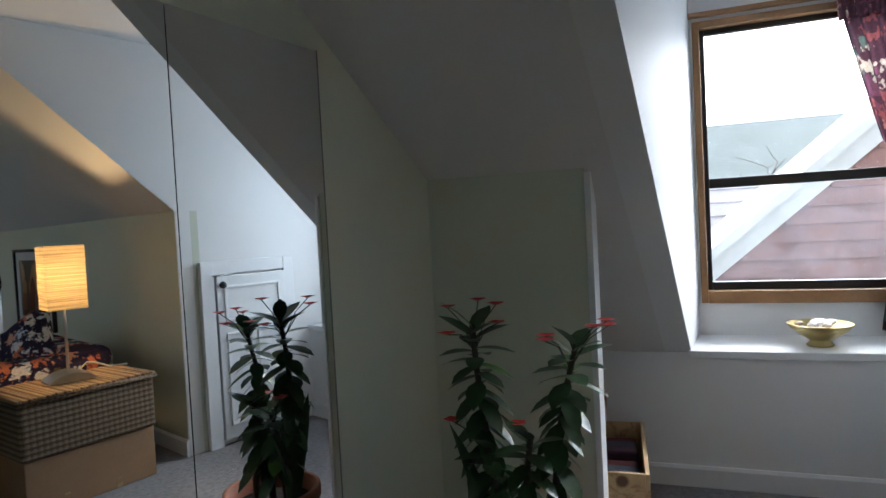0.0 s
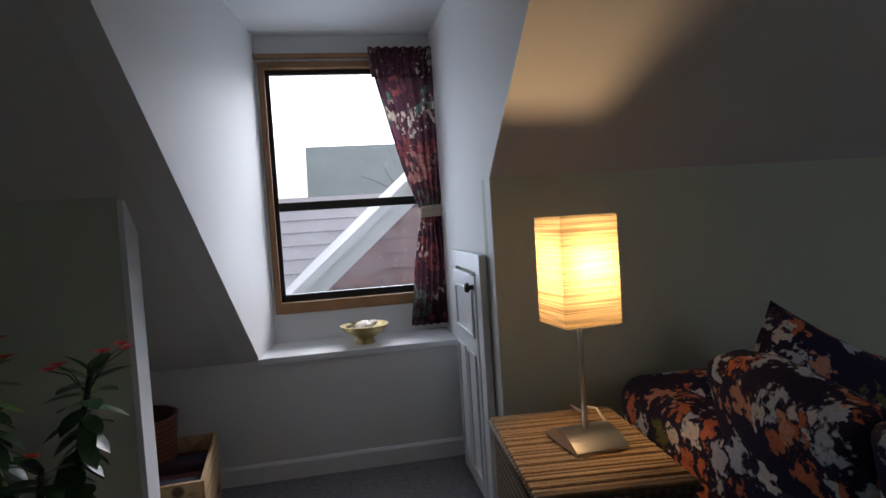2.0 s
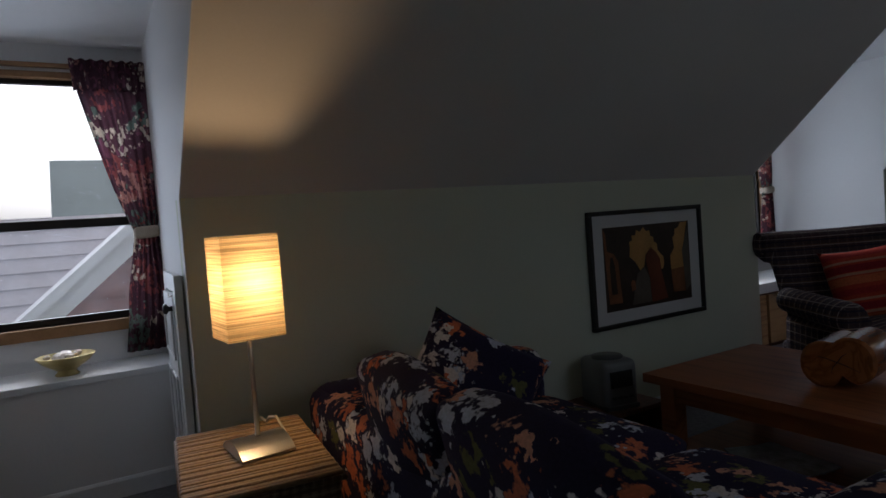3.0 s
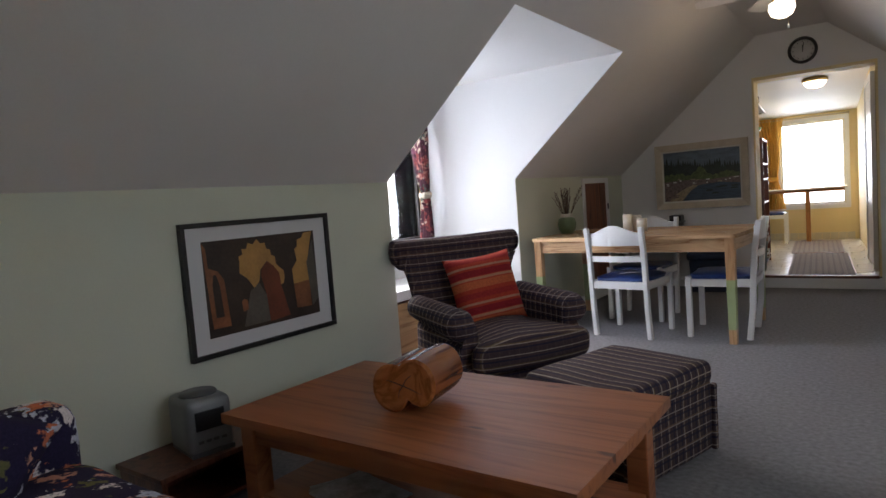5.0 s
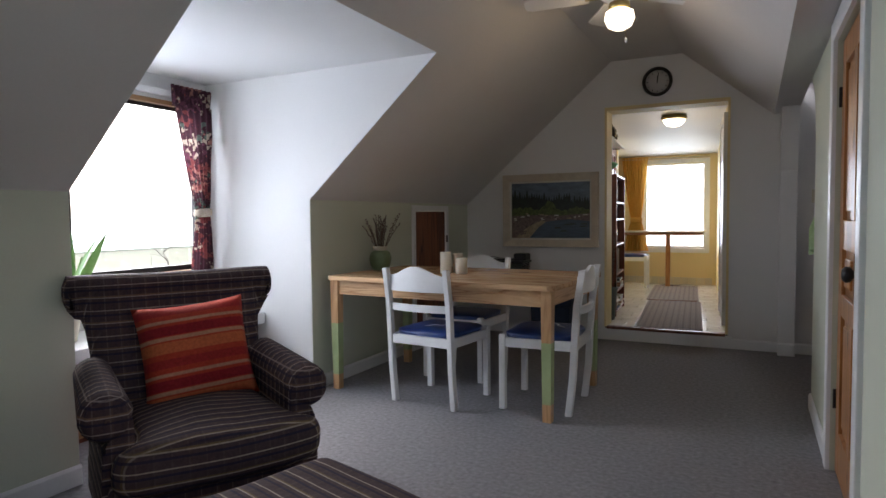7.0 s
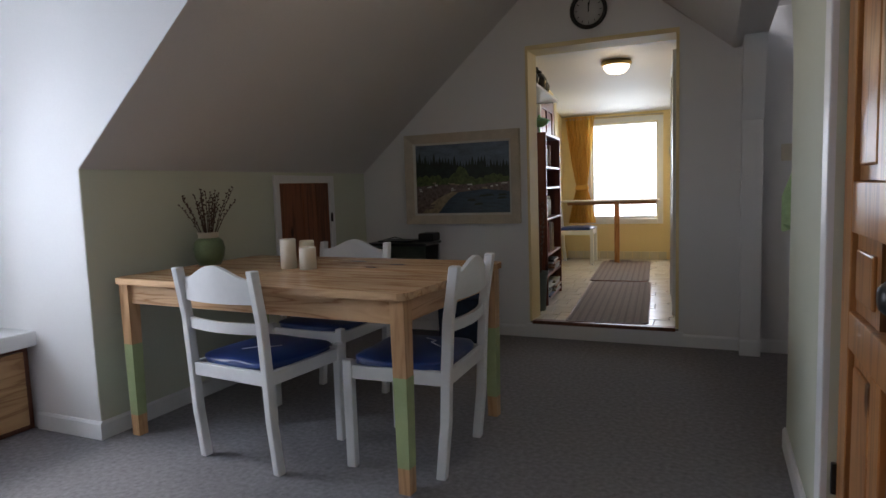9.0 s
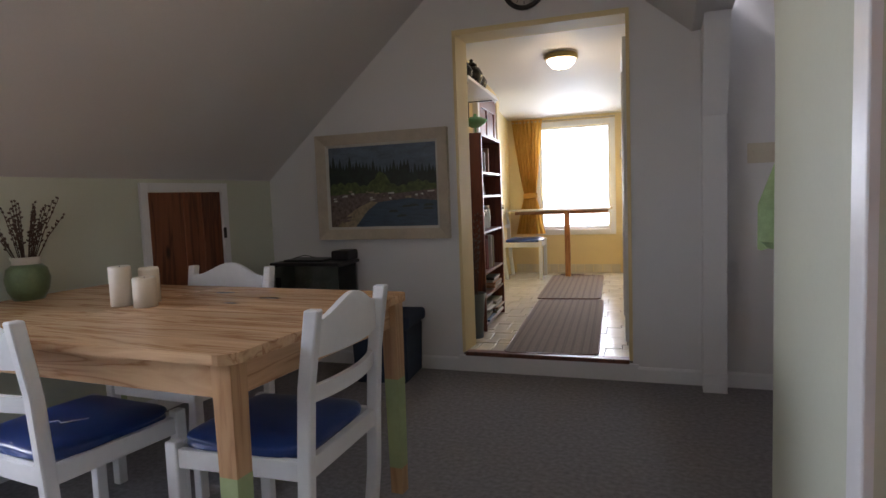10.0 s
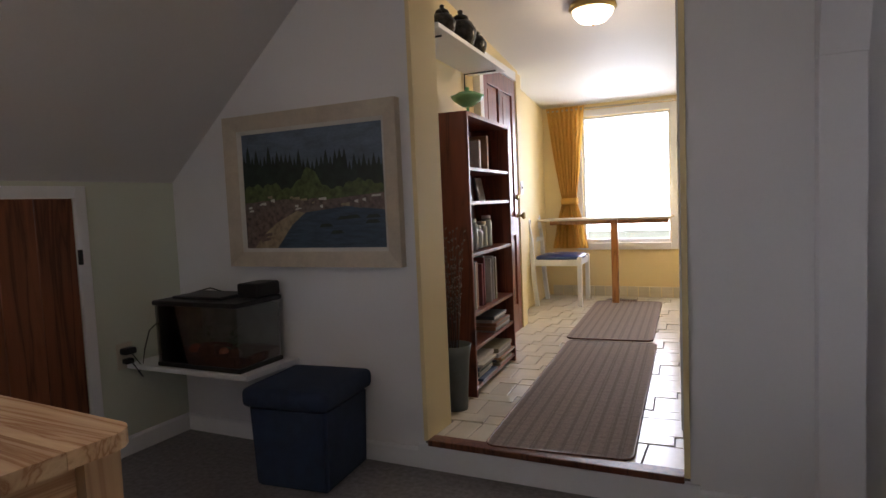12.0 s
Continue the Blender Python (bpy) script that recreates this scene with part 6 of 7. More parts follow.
for px, py, hh in ((0.2, 0.12, 0.14), (0.36, 0.10, 0.11), (0.11, 0.15, 0.09), (0.30, 0.18, 0.12)):
    for k in range(22):
        a = rnd.uniform(0, 6.28)
        bm_leaf(bm, (px, py, 0.055 + hh * k / 26), (math.cos(a), math.sin(a), 0.5), (0, 0, 1), 0.05, 0.012, 0.2, 2)
part("water_plants", bm, M_LEAF, aq)
for k in range(5):
    rk = bmesh.new()
    bmesh.ops.create_icosphere(rk, subdivisions=2, radius=0.022 + 0.008 * (k % 3))
    part("rock", moved(rk, pose(0.07 + 0.085 * k, 0.06 + 0.02 * (k % 2), 0.065)), M_TERRACOTTA if k % 2 else M_GRAVEL, aq)
part("lid", box((-0.006, -0.006, AH), (AW + 0.006, AD + 0.006, AH + 0.022), 0.006), M_BLACK, aq)
part("light_hood", box((0.06, 0.05, AH + 0.022), (AW - 0.14, AD - 0.03, AH + 0.036), 0.006), M_BLACK, aq)
part("filter_box", soft_box((AW - 0.13, 0.14, AH + 0.02), (AW - 0.01, AD + 0.02, AH + 0.085), 0.012, 1, 0), M_BLACK, aq)
part("pump", box((0.02, 0.015, 0.10), (0.045, 0.04, 0.20), 0.004), M_BLACK, aq)
part("cable", tube([(0.04, 0.18, AH + 0.03), (0.12, 0.22, AH + 0.05), (0.22, 0.22, AH + 0.03)], 0.003), M_BLACK, aq)
sf = thing("wall_shelf", "white wall shelf carrying the aquarium", "shelf", (0, 0, 0))
part("board", box((0.004, 9.165, 0.40), (0.735, YE - 0.001, 0.422), 0.003), M_TRIM, sf)
part("cleat", box((0.02, YE - 0.03, 0.34), (0.68, YE - 0.001, 0.40), 0.003), M_TRIM, sf)
pg = thing("power_plug", "black power plugs and cables in a wall socket", "plug", (0.004, 9.16, 0.46))
part("socket_plate", box((-0.002, -0.04, -0.06), (0.004, 0.04, 0.06), 0.002), M_IVORY, pg)
part("plug", soft_box((0.004, -0.03, 0.01), (0.05, 0.03, 0.04), 0.008, 1, 0), M_BLACK, pg)
part("plug", soft_box((0.004, -0.02, -0.035), (0.04, 0.02, -0.01), 0.006, 2, 0), M_BLACK, pg)
part("cable", tube([(0.045, 0.0, 0.02), (0.09, 0.02, -0.05), (0.06, 0.06, 0.02), (0.05, 0.1, 0.1), (0.05, 0.2, 0.16)], 0.003), M_BLACK, pg)
part("cable", tube([(0.04, 0.0, -0.02), (0.10, 0.01, -0.09), (0.03, 0.04, -0.08), (0.03, 0.1, -0.07)], 0.003), M_BLACK, pg)

# navy storage box
nb = thing("storage_ottoman", "navy fabric storage box with a fitted lid", "storage box", (0.95, 9.29, 0), 6)
bm = bmesh.new()
bm_prism(bm, [(-0.165, -0.165, 0), (0.165, -0.165, 0), (0.165, 0.165, 0), (-0.165, 0.165, 0)], (0, 0, 0.33))
for v in bm.verts:
    if v.co.z > 0.1:
        v.co.x *= 1.06
        v.co.y *= 1.06
bmesh.ops.bevel(bm, geom=list(bm.edges), offset=0.012, segments=3, affect="EDGES")
part("box_body", bm, M_RUBBER, nb)
part("lid", soft_box((-0.195, -0.195, 0.325), (0.195, 0.195, 0.405), 0.025, 3, 0.003), M_RUBBER, nb)

# pine door in the right-hand wall
pd = thing("pine_door", "varnished pine panel door, closed, with black knob", "door", (0, 0, 0))
L0, L1, LZ = 6.17, 6.935, 1.855
X0, X1 = XW + 0.02, XW + 0.055
for y0, y1, z0, z1 in ((L0, L0 + 0.10, 0.008, LZ), (L1 - 0.10, L1, 0.008, LZ), (L0 + 0.10, L1 - 0.10, 0.008, 0.20), (L0 + 0.10, L1 - 0.10, LZ - 0.11, LZ), (L0 + 0.10, L1 - 0.10, 0.98, 1.10), (L0 + 0.10, L1 - 0.10, 0.70, 0.79)):
    part("rail_or_stile", box((X0, y0, z0), (X1, y1, z1), 0.003), M_PINE, pd)
ym = (L0 + L1) / 2
part("rail_or_stile", box((X0, ym - 0.045, 1.10), (X1, ym + 0.045, LZ - 0.11), 0.003), M_PINE, pd)
part("rail_or_stile", box((X0, ym - 0.045, 0.20), (X1, ym + 0.045, 0.70), 0.003), M_PINE, pd)
for y0, y1 in ((L0 + 0.10, ym - 0.045), (ym + 0.045, L1 - 0.10)):
    for z0, z1 in ((0.20, 0.70), (0.79, 0.98), (1.10, LZ - 0.11)):
        part("panel", box((X0 + 0.014, y0 + 0.002, z0 + 0.002), (X1 - 0.008, y1 - 0.002, z1 - 0.002)), M_PINE, pd)
        part("raised_field", box((X0 + 0.005, y0 + 0.035, z0 + 0.035), (X0 + 0.016, y1 - 0.035, z1 - 0.035), 0.006), M_PINE, pd)
part("knob", moved(lathe([(0, 0), (0.022, 0), (0.022, 0.006), (0.009, 0.012), (0.009, 0.03), (0.026, 0.042), (0.028, 0.055), (0.018, 0.066), (0, 0.068)]), pose(X0, L0 + 0.055, 0.925, 0, -90, 0)), M_BLACK, pd, "black door knob")
for z in (0.28, 1.58):
    part("hinge", box((X0 - 0.012, L1 - 0.006, z), (X0 + 0.002, L1 + 0.014, z + 0.085), 0.002), M_BLACK, pd, "dark hinge")
for y0, y1, z0, z1 in ((L1 + 0.005, L1 + 0.09, 0, 1.95), (L0 - 0.095, L0 - 0.005, 0, 1.95), (L0 - 0.005, L1 + 0.005, 1.862, 1.95)):
    structure("trim_pine_door", box((XW - 0.018, y0, z0), (XW + 0.004, y1, z1), 0.004), M_TRIM, "white painted door casing", "trim")

# switch plate, towel
sw = thing("light_switch", "ivory three-gang light switch plate on the wall", "switch", (3.062, YE, 1.268))
part("plate", box((-0.072, -0.006, -0.052), (0.072, -0.001, 0.052), 0.003), M_IVORY, sw)
for k in (-1, 0, 1):
    part("toggle", moved(box((-0.005, -0.016, -0.009), (0.005, -0.005, 0.009), 0.002), pose(0.045 * k, 0, 0.005, 12 * k, 0, 0)), M_IVORY, sw)
tw = thing("towel", "lime green towel hanging on a hook by the passage", "towel", (2.99, 8.25, 1.03))
bm = bmesh.new()
grid = []
for j in range(13):
    z = 0.22 - 0.36 * j / 12
    grid.append([bm.verts.new(((0.02 + 0.07 * min(1, j / 7)) * math.sin(k / 24 * 2 * math.pi) * (1 + 0.25 * math.cos(k * 1.57)), (0.02 + 0.06 * min(1, j / 7)) * math.cos(k / 24 * 2 * math.pi) * (1 + 0.2 * math.sin(k * 2.1)), z + 0.02 * math.sin(k * 0.9) * (j / 12))) for k in range(24)])
for a, b in zip(grid, grid[1:]):
    for k in range(24):
        bm.faces.new((a[k], a[(k + 1) % 24], b[(k + 1) % 24], b[k])).smooth = True
bm.faces.new(grid[0])
bm.faces.new(grid[-1][::-1])
part("cloth", bm, M_GREEN_TOWEL, tw)
part("hook", tube([(0.0, -0.325, 0.24), (0.0, -0.1, 0.25), (0, 0, 0.25), (0, 0.01, 0.21)], 0.006), M_STEEL, tw, "metal hook")

# dark cabinet in the side passage
cb = thing("side_cabinet", "dark brown wooden cabinet in the side passage", "cabinet", (3.245, 9.12, 0))
part("side_panel", box((0, 0, 0), (0.02, 0.36, 0.70), 0.002), M_BROWN_WOOD, cb)
part("side_panel", box((0.48, 0, 0), (0.50, 0.36, 0.70), 0.002), M_BROWN_WOOD, cb)
part("cabinet_top", box((-0.01, -0.012, 0.70), (0.51, 0.362, 0.725), 0.004), M_BROWN_WOOD, cb)
part("plinth", box((0.02, 0.03, 0), (0.48, 0.05, 0.07)), M_BROWN_WOOD, cb)
part("back", box((0.02, 0.345, 0.0), (0.48, 0.358, 0.70)), M_BROWN_WOOD, cb)
for x in (0.022, 0.252):
    leaf_c = part("cabinet_door", box((x, 0.0, 0.075), (x + 0.226, 0.018, 0.695), 0.003), M_BROWN_WOOD, cb)
    part("cabinet_knob", moved(lathe([(0, 0), (0.006, 0), (0.011, 0.012), (0.012, 0.018), (0, 0.022)], n=12), pose(x + (0.2 if x < 0.1 else 0.026), 0.0, 0.42, 90, 0, 0)), M_BRASS, leaf_c)

# ceiling fan
fan = thing("ceiling_fan", "white ceiling fan with a lit frosted globe", "ceiling fan", (1.90, 7.38, 0))
part("canopy", lathe([(0, ZF - 0.002), (0.06, ZF - 0.002), (0.055, ZF - 0.03), (0.018, ZF - 0.05), (0, ZF - 0.05)]), M_TRIM, fan)
part("rod", lathe([(0.012, ZF - 0.05), (0.012, 2.42), (0, 2.42)], n=12), M_BRASS, fan)
part("motor", lathe([(0, 2.425), (0.07, 2.42), (0.105, 2.395), (0.105, 2.345), (0.07, 2.325), (0.05, 2.31), (0, 2.31)]), M_TRIM, fan)
part("light_fitter", lathe([(0, 2.312), (0.055, 2.312), (0.06, 2.285), (0.045, 2.27), (0, 2.27)]), M_BRASS, fan, "brass light fitter")
glob = part("globe", lathe([(0.05, 2.275), (0.075, 2.262), (0.082, 2.225), (0.065, 2.185), (0.03, 2.165), (0, 2.162)]), M_GLOBE, fan, "lit frosted glass globe")
glob.visible_shadow = False
for k in range(5):
    a = 44 + 72 * k
    part("blade_iron", moved(box((0.09, -0.016, 2.345), (0.19, 0.016, 2.353), 0.002), pose(0, 0, 0, 0, 0, a)), M_BRASS, fan)
    bl = prism([(0.17, -0.045, 0), (0.50, -0.062, 0), (0.53, -0.045, 0), (0.535, 0, 0), (0.53, 0.045, 0), (0.50, 0.062, 0), (0.17, 0.045, 0)], (0, 0, 0.007))
    part("blade", moved(bl, pose(0, 0, 0, 0, 0, a) @ pose(0, 0, 2.35, 11, 0, 0)), M_TRIM, fan, "pale fan blade")
part("pull_chain", tube([(0.03, 0, 2.27), (0.035, 0, 2.12)], 0.0018, 5), M_BRASS, fan)
part("pull_knob", lathe([(0, 2.085), (0.006, 2.09), (0.007, 2.11), (0, 2.12)], (0.035, 0, 0), 10), M_TRIM, fan)

# ---- passage beyond the doorway ----


def K(u, v):
    """Place in the skewed passage."""
    return u - SH * (v - YE - 0.2) if v > YE + 0.2 else u


KT = math.degrees(math.atan(SH))
bc = thing("bookcase", "red-brown wooden bookcase, half full, on the tiles", "bookcase", (K(1.157, 10.06), 10.06, ZT), KT)
BD, BW, BH = 0.235, 0.76, 1.42
M_BC = wood("mahogany_stained_wood", (0.11, 0.028, 0.014), (0.25, 0.068, 0.034), 0.35, 2)
part("side", box((0, 0, 0), (BD, 0.022, BH), 0.002), M_BC, bc)
part("side", box((0, BW - 0.022, 0), (BD, BW, BH), 0.002), M_BC, bc)
part("top", box((-0.0, 0.022, BH - 0.022), (BD, BW - 0.022, BH), 0.002), M_BC, bc)
part("back", box((0.0, 0.022, 0.03), (0.008, BW - 0.022, BH - 0.022)), M_BC, bc)
SHELF = (0.05, 0.25, 0.42, 0.72, 0.98, 1.15)
for z in SHELF:
    part("shelf", box((0.008, 0.022, z - 0.018), (BD - 0.004, BW - 0.022, z), 0.002), M_BC, bc)
rnd = random.Random(21)
BOOK_COL = [(0.5, 0.47, 0.42), (0.22, 0.05, 0.05), (0.06, 0.09, 0.16), (0.30, 0.26, 0.16), (0.10, 0.14, 0.10), (0.55, 0.52, 0.5), (0.03, 0.03, 0.035), (0.35, 0.18, 0.1)]
M_BOOKS = [mat("book_cloth_%d" % k, c, 0.6, vary=0.15, scale=20, bump=0.05) for k, c in enumerate(BOOK_COL)]
bcm = bc.matrix_basis


def book(z, y, t, h, d, m, flat_lying=False, tilt=0):
    bk = thing("book", "hardback book with cloth spine on the bookcase", "book", (0, 0, 0), 0, "books on the bookcase")
    bk.matrix_basis = bcm @ pose(0.02, y, z, tilt, 0, 0)
    if flat_lying:
        part("cover", box((0, 0, 0.0005), (d, h, t), 0.002), m, bk)
        part("pages", box((0.004, 0.004, 0.004), (d + 0.0015, h - 0.004, t - 0.004)), M_PAPER, bk)
    else:
        part("cover", box((0, 0, 0.0005), (d, t, h), 0.002), m, bk)
        part("pages", box((0.004, 0.004, 0.004), (d - 0.004, t - 0.004, h + 0.001)), M_PAPER, bk)


for z, y0, y1, hmax in ((0.42, 0.05, 0.50, 0.26), (1.15, 0.30, 0.52, 0.19), (1.15, 0.05, 0.12, 0.15)):
    y = y0
    while y < y1:
        t = rnd.uniform(0.012, 0.032)
        book(z, y, t, hmax * rnd.uniform(0.75, 1.0), rnd.uniform(0.13, 0.19), rnd.choice(M_BOOKS), False, rnd.choice((0, 0, -3)))
        y += t + 0.003
for z, y0, n in ((0.05, 0.08, 6), (0.05, 0.40, 5), (0.25, 0.34, 5)):
    zz = z
    for k in range(n):
        t = rnd.uniform(0.012, 0.026)
        book(zz, y0 + rnd.uniform(0, 0.03), t, rnd.uniform(0.22, 0.30), rnd.uniform(0.19, 0.225), rnd.choice(M_BOOKS), True)
        zz += t + 0.0006
M_JAR = mat("grey_glass_and_metal", (0.32, 0.34, 0.34), 0.15, 0.3, vary=0.2, bump=0.02)
for k in range(6):
    jar = thing("jar", "glass storage jar with metal lid on the bookcase", "jar", (0, 0, 0), 0, "jars on the bookcase")
    jar.matrix_basis = bcm @ pose(0.15, 0.09 + 0.085 * k, 0.72)
    hj = (0.15, 0.13, 0.16, 0.12, 0.14, 0.17)[k]
    part("jar_body", lathe([(0, 0), (0.03, 0), (0.033, 0.01), (0.033, hj - 0.03), (0.022, hj - 0.01), (0, hj - 0.01)], n=16), M_JAR, jar)
    part("lid", lathe([(0, hj - 0.012), (0.025, hj - 0.012), (0.025, hj + 0.008), (0, hj + 0.008)], n=16), M_STEEL, jar)
for y, w, h, m in ((0.40, 0.12, 0.13, M_ART_ROCK), (0.24, 0.05, 0.06, M_TRIM)):
    pf = thing("photo_frame", "small framed picture propped on the bookcase", "picture frame", (0, 0, 0))
    pf.matrix_basis = bcm @ pose(0.14, y, 0.98, 0, -10, 0)
    part("frame", box((0, 0, 0), (0.012, w, h), 0.002), M_CHROME_DARK, pf)
    part("print", box((0.0121, 0.012, 0.012), (0.0135, w - 0.012, h - 0.012)), m, pf)
fv = thing("floor_vase", "slim grey vase of catkin twigs beside the bookcase", "vase", (1.33, 9.90, ZT))
part("vase_body", lathe([(0, 0), (0.055, 0), (0.06, 0.1), (0.07, 0.24), (0.082, 0.31), (0.078, 0.31), (0.06, 0.22), (0, 0.2)], n=24), mat("slate_pottery", (0.10, 0.12, 0.12), 0.5), fv)
twig_bunch(fv, 0.30, 20, 0.62, 0.10, 7)

# shelf with urns, hanging green lamp
ZSH = 1.86
us = thing("wall_shelf", "white wall shelf over the bookcase", "shelf", (K(1.152, 9.75), 9.75, ZSH), KT)
part("board", box((0, 0, 0), (0.235, 1.08, 0.022), 0.003), M_TRIM, us)
for y in (0.12, 0.98):
    part("bracket", tube([(0.006, y, -0.20), (0.006, y, -0.006), (0.20, y, -0.006)], 0.005, 6), M_BLACK, us)
for y, s in ((0.62, 1.0), (0.84, 0.85), (0.35, 0.8)):
    ur = thing("urn", "black lacquered lidded urn on the high shelf", "urn", (0, 0, 0), 0, "urns on the high shelf")
    ur.matrix_basis = us.matrix_basis @ pose(0.12, y, 0.022)
    part("urn_body", lathe([(0, 0), (0.045 * s, 0), (0.05 * s, 0.015), (0.078 * s, 0.08 * s), (0.085 * s, 0.12 * s), (0.06 * s, 0.165 * s), (0.035 * s, 0.18 * s), (0, 0.18 * s)], n=28), M_URN, ur)
    part("lid", lathe([(0, 0.178 * s), (0.045 * s, 0.178 * s), (0.04 * s, 0.195 * s), (0.012 * s, 0.21 * s), (0.016 * s, 0.225 * s), (0, 0.235 * s)], n=24), M_URN, ur)
jl = thing("glass_dish", "green milk-glass footed dish on the bookcase", "dish", (0, 0, 0))
jl.matrix_basis = bcm @ pose(0.12, 0.36, BH)
part("foot", lathe([(0, 0), (0.04, 0), (0.03, 0.01), (0.008, 0.02), (0.008, 0.075), (0, 0.075)], n=24), M_JADE, jl)
part("dish_body", lathe([(0, 0.072), (0.03, 0.075), (0.075, 0.105), (0.092, 0.13), (0.088, 0.132), (0.02, 0.09), (0, 0.088)], n=28), M_JADE, jl)
part("lid", lathe([(0.088, 0.131), (0.05, 0.15), (0.012, 0.158), (0.012, 0.175), (0, 0.18)], n=24), M_JADE, jl)

# brown door in the passage's left wall
bd = thing("panel_door", "dark red-brown panelled door with brass knob", "door", (K(1.152, 10.98), 10.98, ZT), KT)
DWD, DH = 0.80, 1.86
for y0, y1, z0, z1 in ((0, 0.10, 0, DH), (DWD - 0.10, DWD, 0, DH), (0.10, DWD - 0.10, 0, 0.2), (0.10, DWD - 0.10, DH - 0.12, DH), (0.10, DWD - 0.10, 0.72, 0.86), (DWD / 2 - 0.05, DWD / 2 + 0.05, 0.86, DH - 0.12), (DWD / 2 - 0.05, DWD / 2 + 0.05, 0.2, 0.72)):
    part("rail_or_stile", box((0.0, y0, z0), (0.036, y1, z1), 0.003), M_BC, bd)
for y0, y1 in ((0.10, DWD / 2 - 0.05), (DWD / 2 + 0.05, DWD - 0.10)):
    for z0, z1 in ((0.2, 0.72), (0.86, DH - 0.12)):
        part("panel", box((0.002, y0 + 0.002, z0 + 0.002), (0.022, y1 - 0.002, z1 - 0.002)), M_BC, bd)
        part("raised_field", box((0.02, y0 + 0.03, z0 + 0.03), (0.03, y1 - 0.03, z1 - 0.03), 0.005), M_BC, bd)
part("knob", moved(lathe([(0, 0), (0.02, 0), (0.008, 0.01), (0.008, 0.03), (0.026, 0.045), (0.022, 0.062), (0, 0.066)]), pose(0.036, DWD - 0.05, 0.86, 0, 90, 0)), M_BRASS, bd, "dull brass knob")
part("deadbolt", moved(lathe([(0, 0), (0.02, 0), (0.018, 0.014), (0, 0.016)]), pose(0.036, DWD - 0.05, 1.0, 0, 90, 0)), M_BRASS, bd)
for y0, y1, z0, z1 in ((-0.075, -0.004, 0, DH + 0.07), (DWD + 0.004, DWD + 0.14, 0, DH + 0.07), (-0.004, DWD + 0.004, DH + 0.004, DH + 0.07)):
    part("casing", box((-0.002, y0, z0), (0.045, y1, z1), 0.003), M_YELLOW if y0 > 0.5 else M_TRIM, bd)
swk = thing("light_switch", "white light switch on the door casing", "switch", (0, 0, 0))
swk.matrix_basis = bd.matrix_basis @ pose(0.045, DWD + 0.07, 1.07)
part("plate", box((0, -0.03, -0.05), (0.005, 0.03, 0.05), 0.002), M_TRIM, swk)
part("toggle", box((0.005, -0.005, -0.01), (0.014, 0.005, 0.01), 0.002), M_TRIM, swk)

# right-hand wall of the passage: a white door in its casing
rd = thing("panel_door", "white flush door in the right passage wall", "door", (K(2.39, 9.95), 9.95, ZT), KT)
part("door_leaf", box((-0.03, 0.07, 0.01), (-0.002, 0.86, 1.86), 0.003), M_TRIM, rd)
for y0, y1 in ((0.0, 0.068), (0.862, 0.93)):
    part("casing", box((-0.04, y0, 0), (-0.001, y1, 1.93), 0.003), M_TRIM, rd)
part("casing", box((-0.04, 0.068, 1.865), (-0.001, 0.862, 1.93), 0.003), M_TRIM, rd)
part("latch", tube([(-0.03, 0.80, 1.28), (-0.05, 0.80, 1.28), (-0.05, 0.80, 1.22)], 0.004, 6), M_STEEL, rd)

# window end
framed_window("window_3", "x", YK, KW[0] - 0.07, KW[1] + 0.07, KW[2] - 0.06, KW[3] + 0.07, 0.10, -1, M_TRIM, M_TRIM, rail=0.88, label="white-framed window flooding the passage with daylight", casing=0.065)
rod = thing("curtain_rod", "pale wooden curtain rod above the window", "curtain rod", (0, 0, 0))
part("rod", tube([(0.80, YK - 0.06, 1.955), (2.02, YK - 0.06, 1.955)], 0.009), M_FRAME_CREAM, rod)
for x in (0.84, 1.98):
    part("bracket", box((x - 0.008, YK - 0.065, 1.945), (x + 0.008, YK, 1.965), 0.002), M_FRAME_CREAM, rod)
kc = thing("curtain", "golden yellow curtain tied back at the bright window", "curtain", (0.99, YK - 0.07, 0), 0)
part("panel", curtain_bm(1.985, 1.06, 0.60, 0.38, 0.13, 0.36, 0.02, folds=8, depth=0.026), M_GOLD_CURTAIN, kc)
part("tieback", soft_box((-0.06, -0.04, 1.03), (0.10, 0.045, 1.10), 0.02, 4), M_GOLD_CURTAIN, kc)
ktb = thing("drop_leaf_table", "thin-topped narrow table with one brown leg", "table", (0, 0, 0))
part("tabletop", box((0.80, 12.95, 0.885), (1.99, YK - 0.12, 0.905), 0.004), M_FRAME_CREAM, ktb)
part("leg", box((1.475, 12.99, ZT), (1.535, 13.03, 0.885), 0.004), M_PINE, ktb)
part("rail", box((0.85, 13.2, 0.84), (1.95, 13.22, 0.885), 0.002), M_PINE, ktb)
k_ch = copy_thing(ch, pose(0.80, 12.95, ZT, 0, 0, -86))
tagged(k_ch, "white painted chair with blue seat by the passage window", "chair", "chairs in the passage")
pl = thing("flush_light", "lit frosted dome ceiling light with brass rim", "ceiling light", (1.80, 10.93, 0))
ZC = 2.28 - 0.28 * (10.93 - YE - 0.2) / (YK - YE - 0.2)
part("rim", lathe([(0, ZC + 0.01), (0.125, ZC + 0.01), (0.135, ZC - 0.025), (0.115, ZC - 0.035), (0, ZC - 0.03)], n=32), M_BRASS, pl, "brass rim")
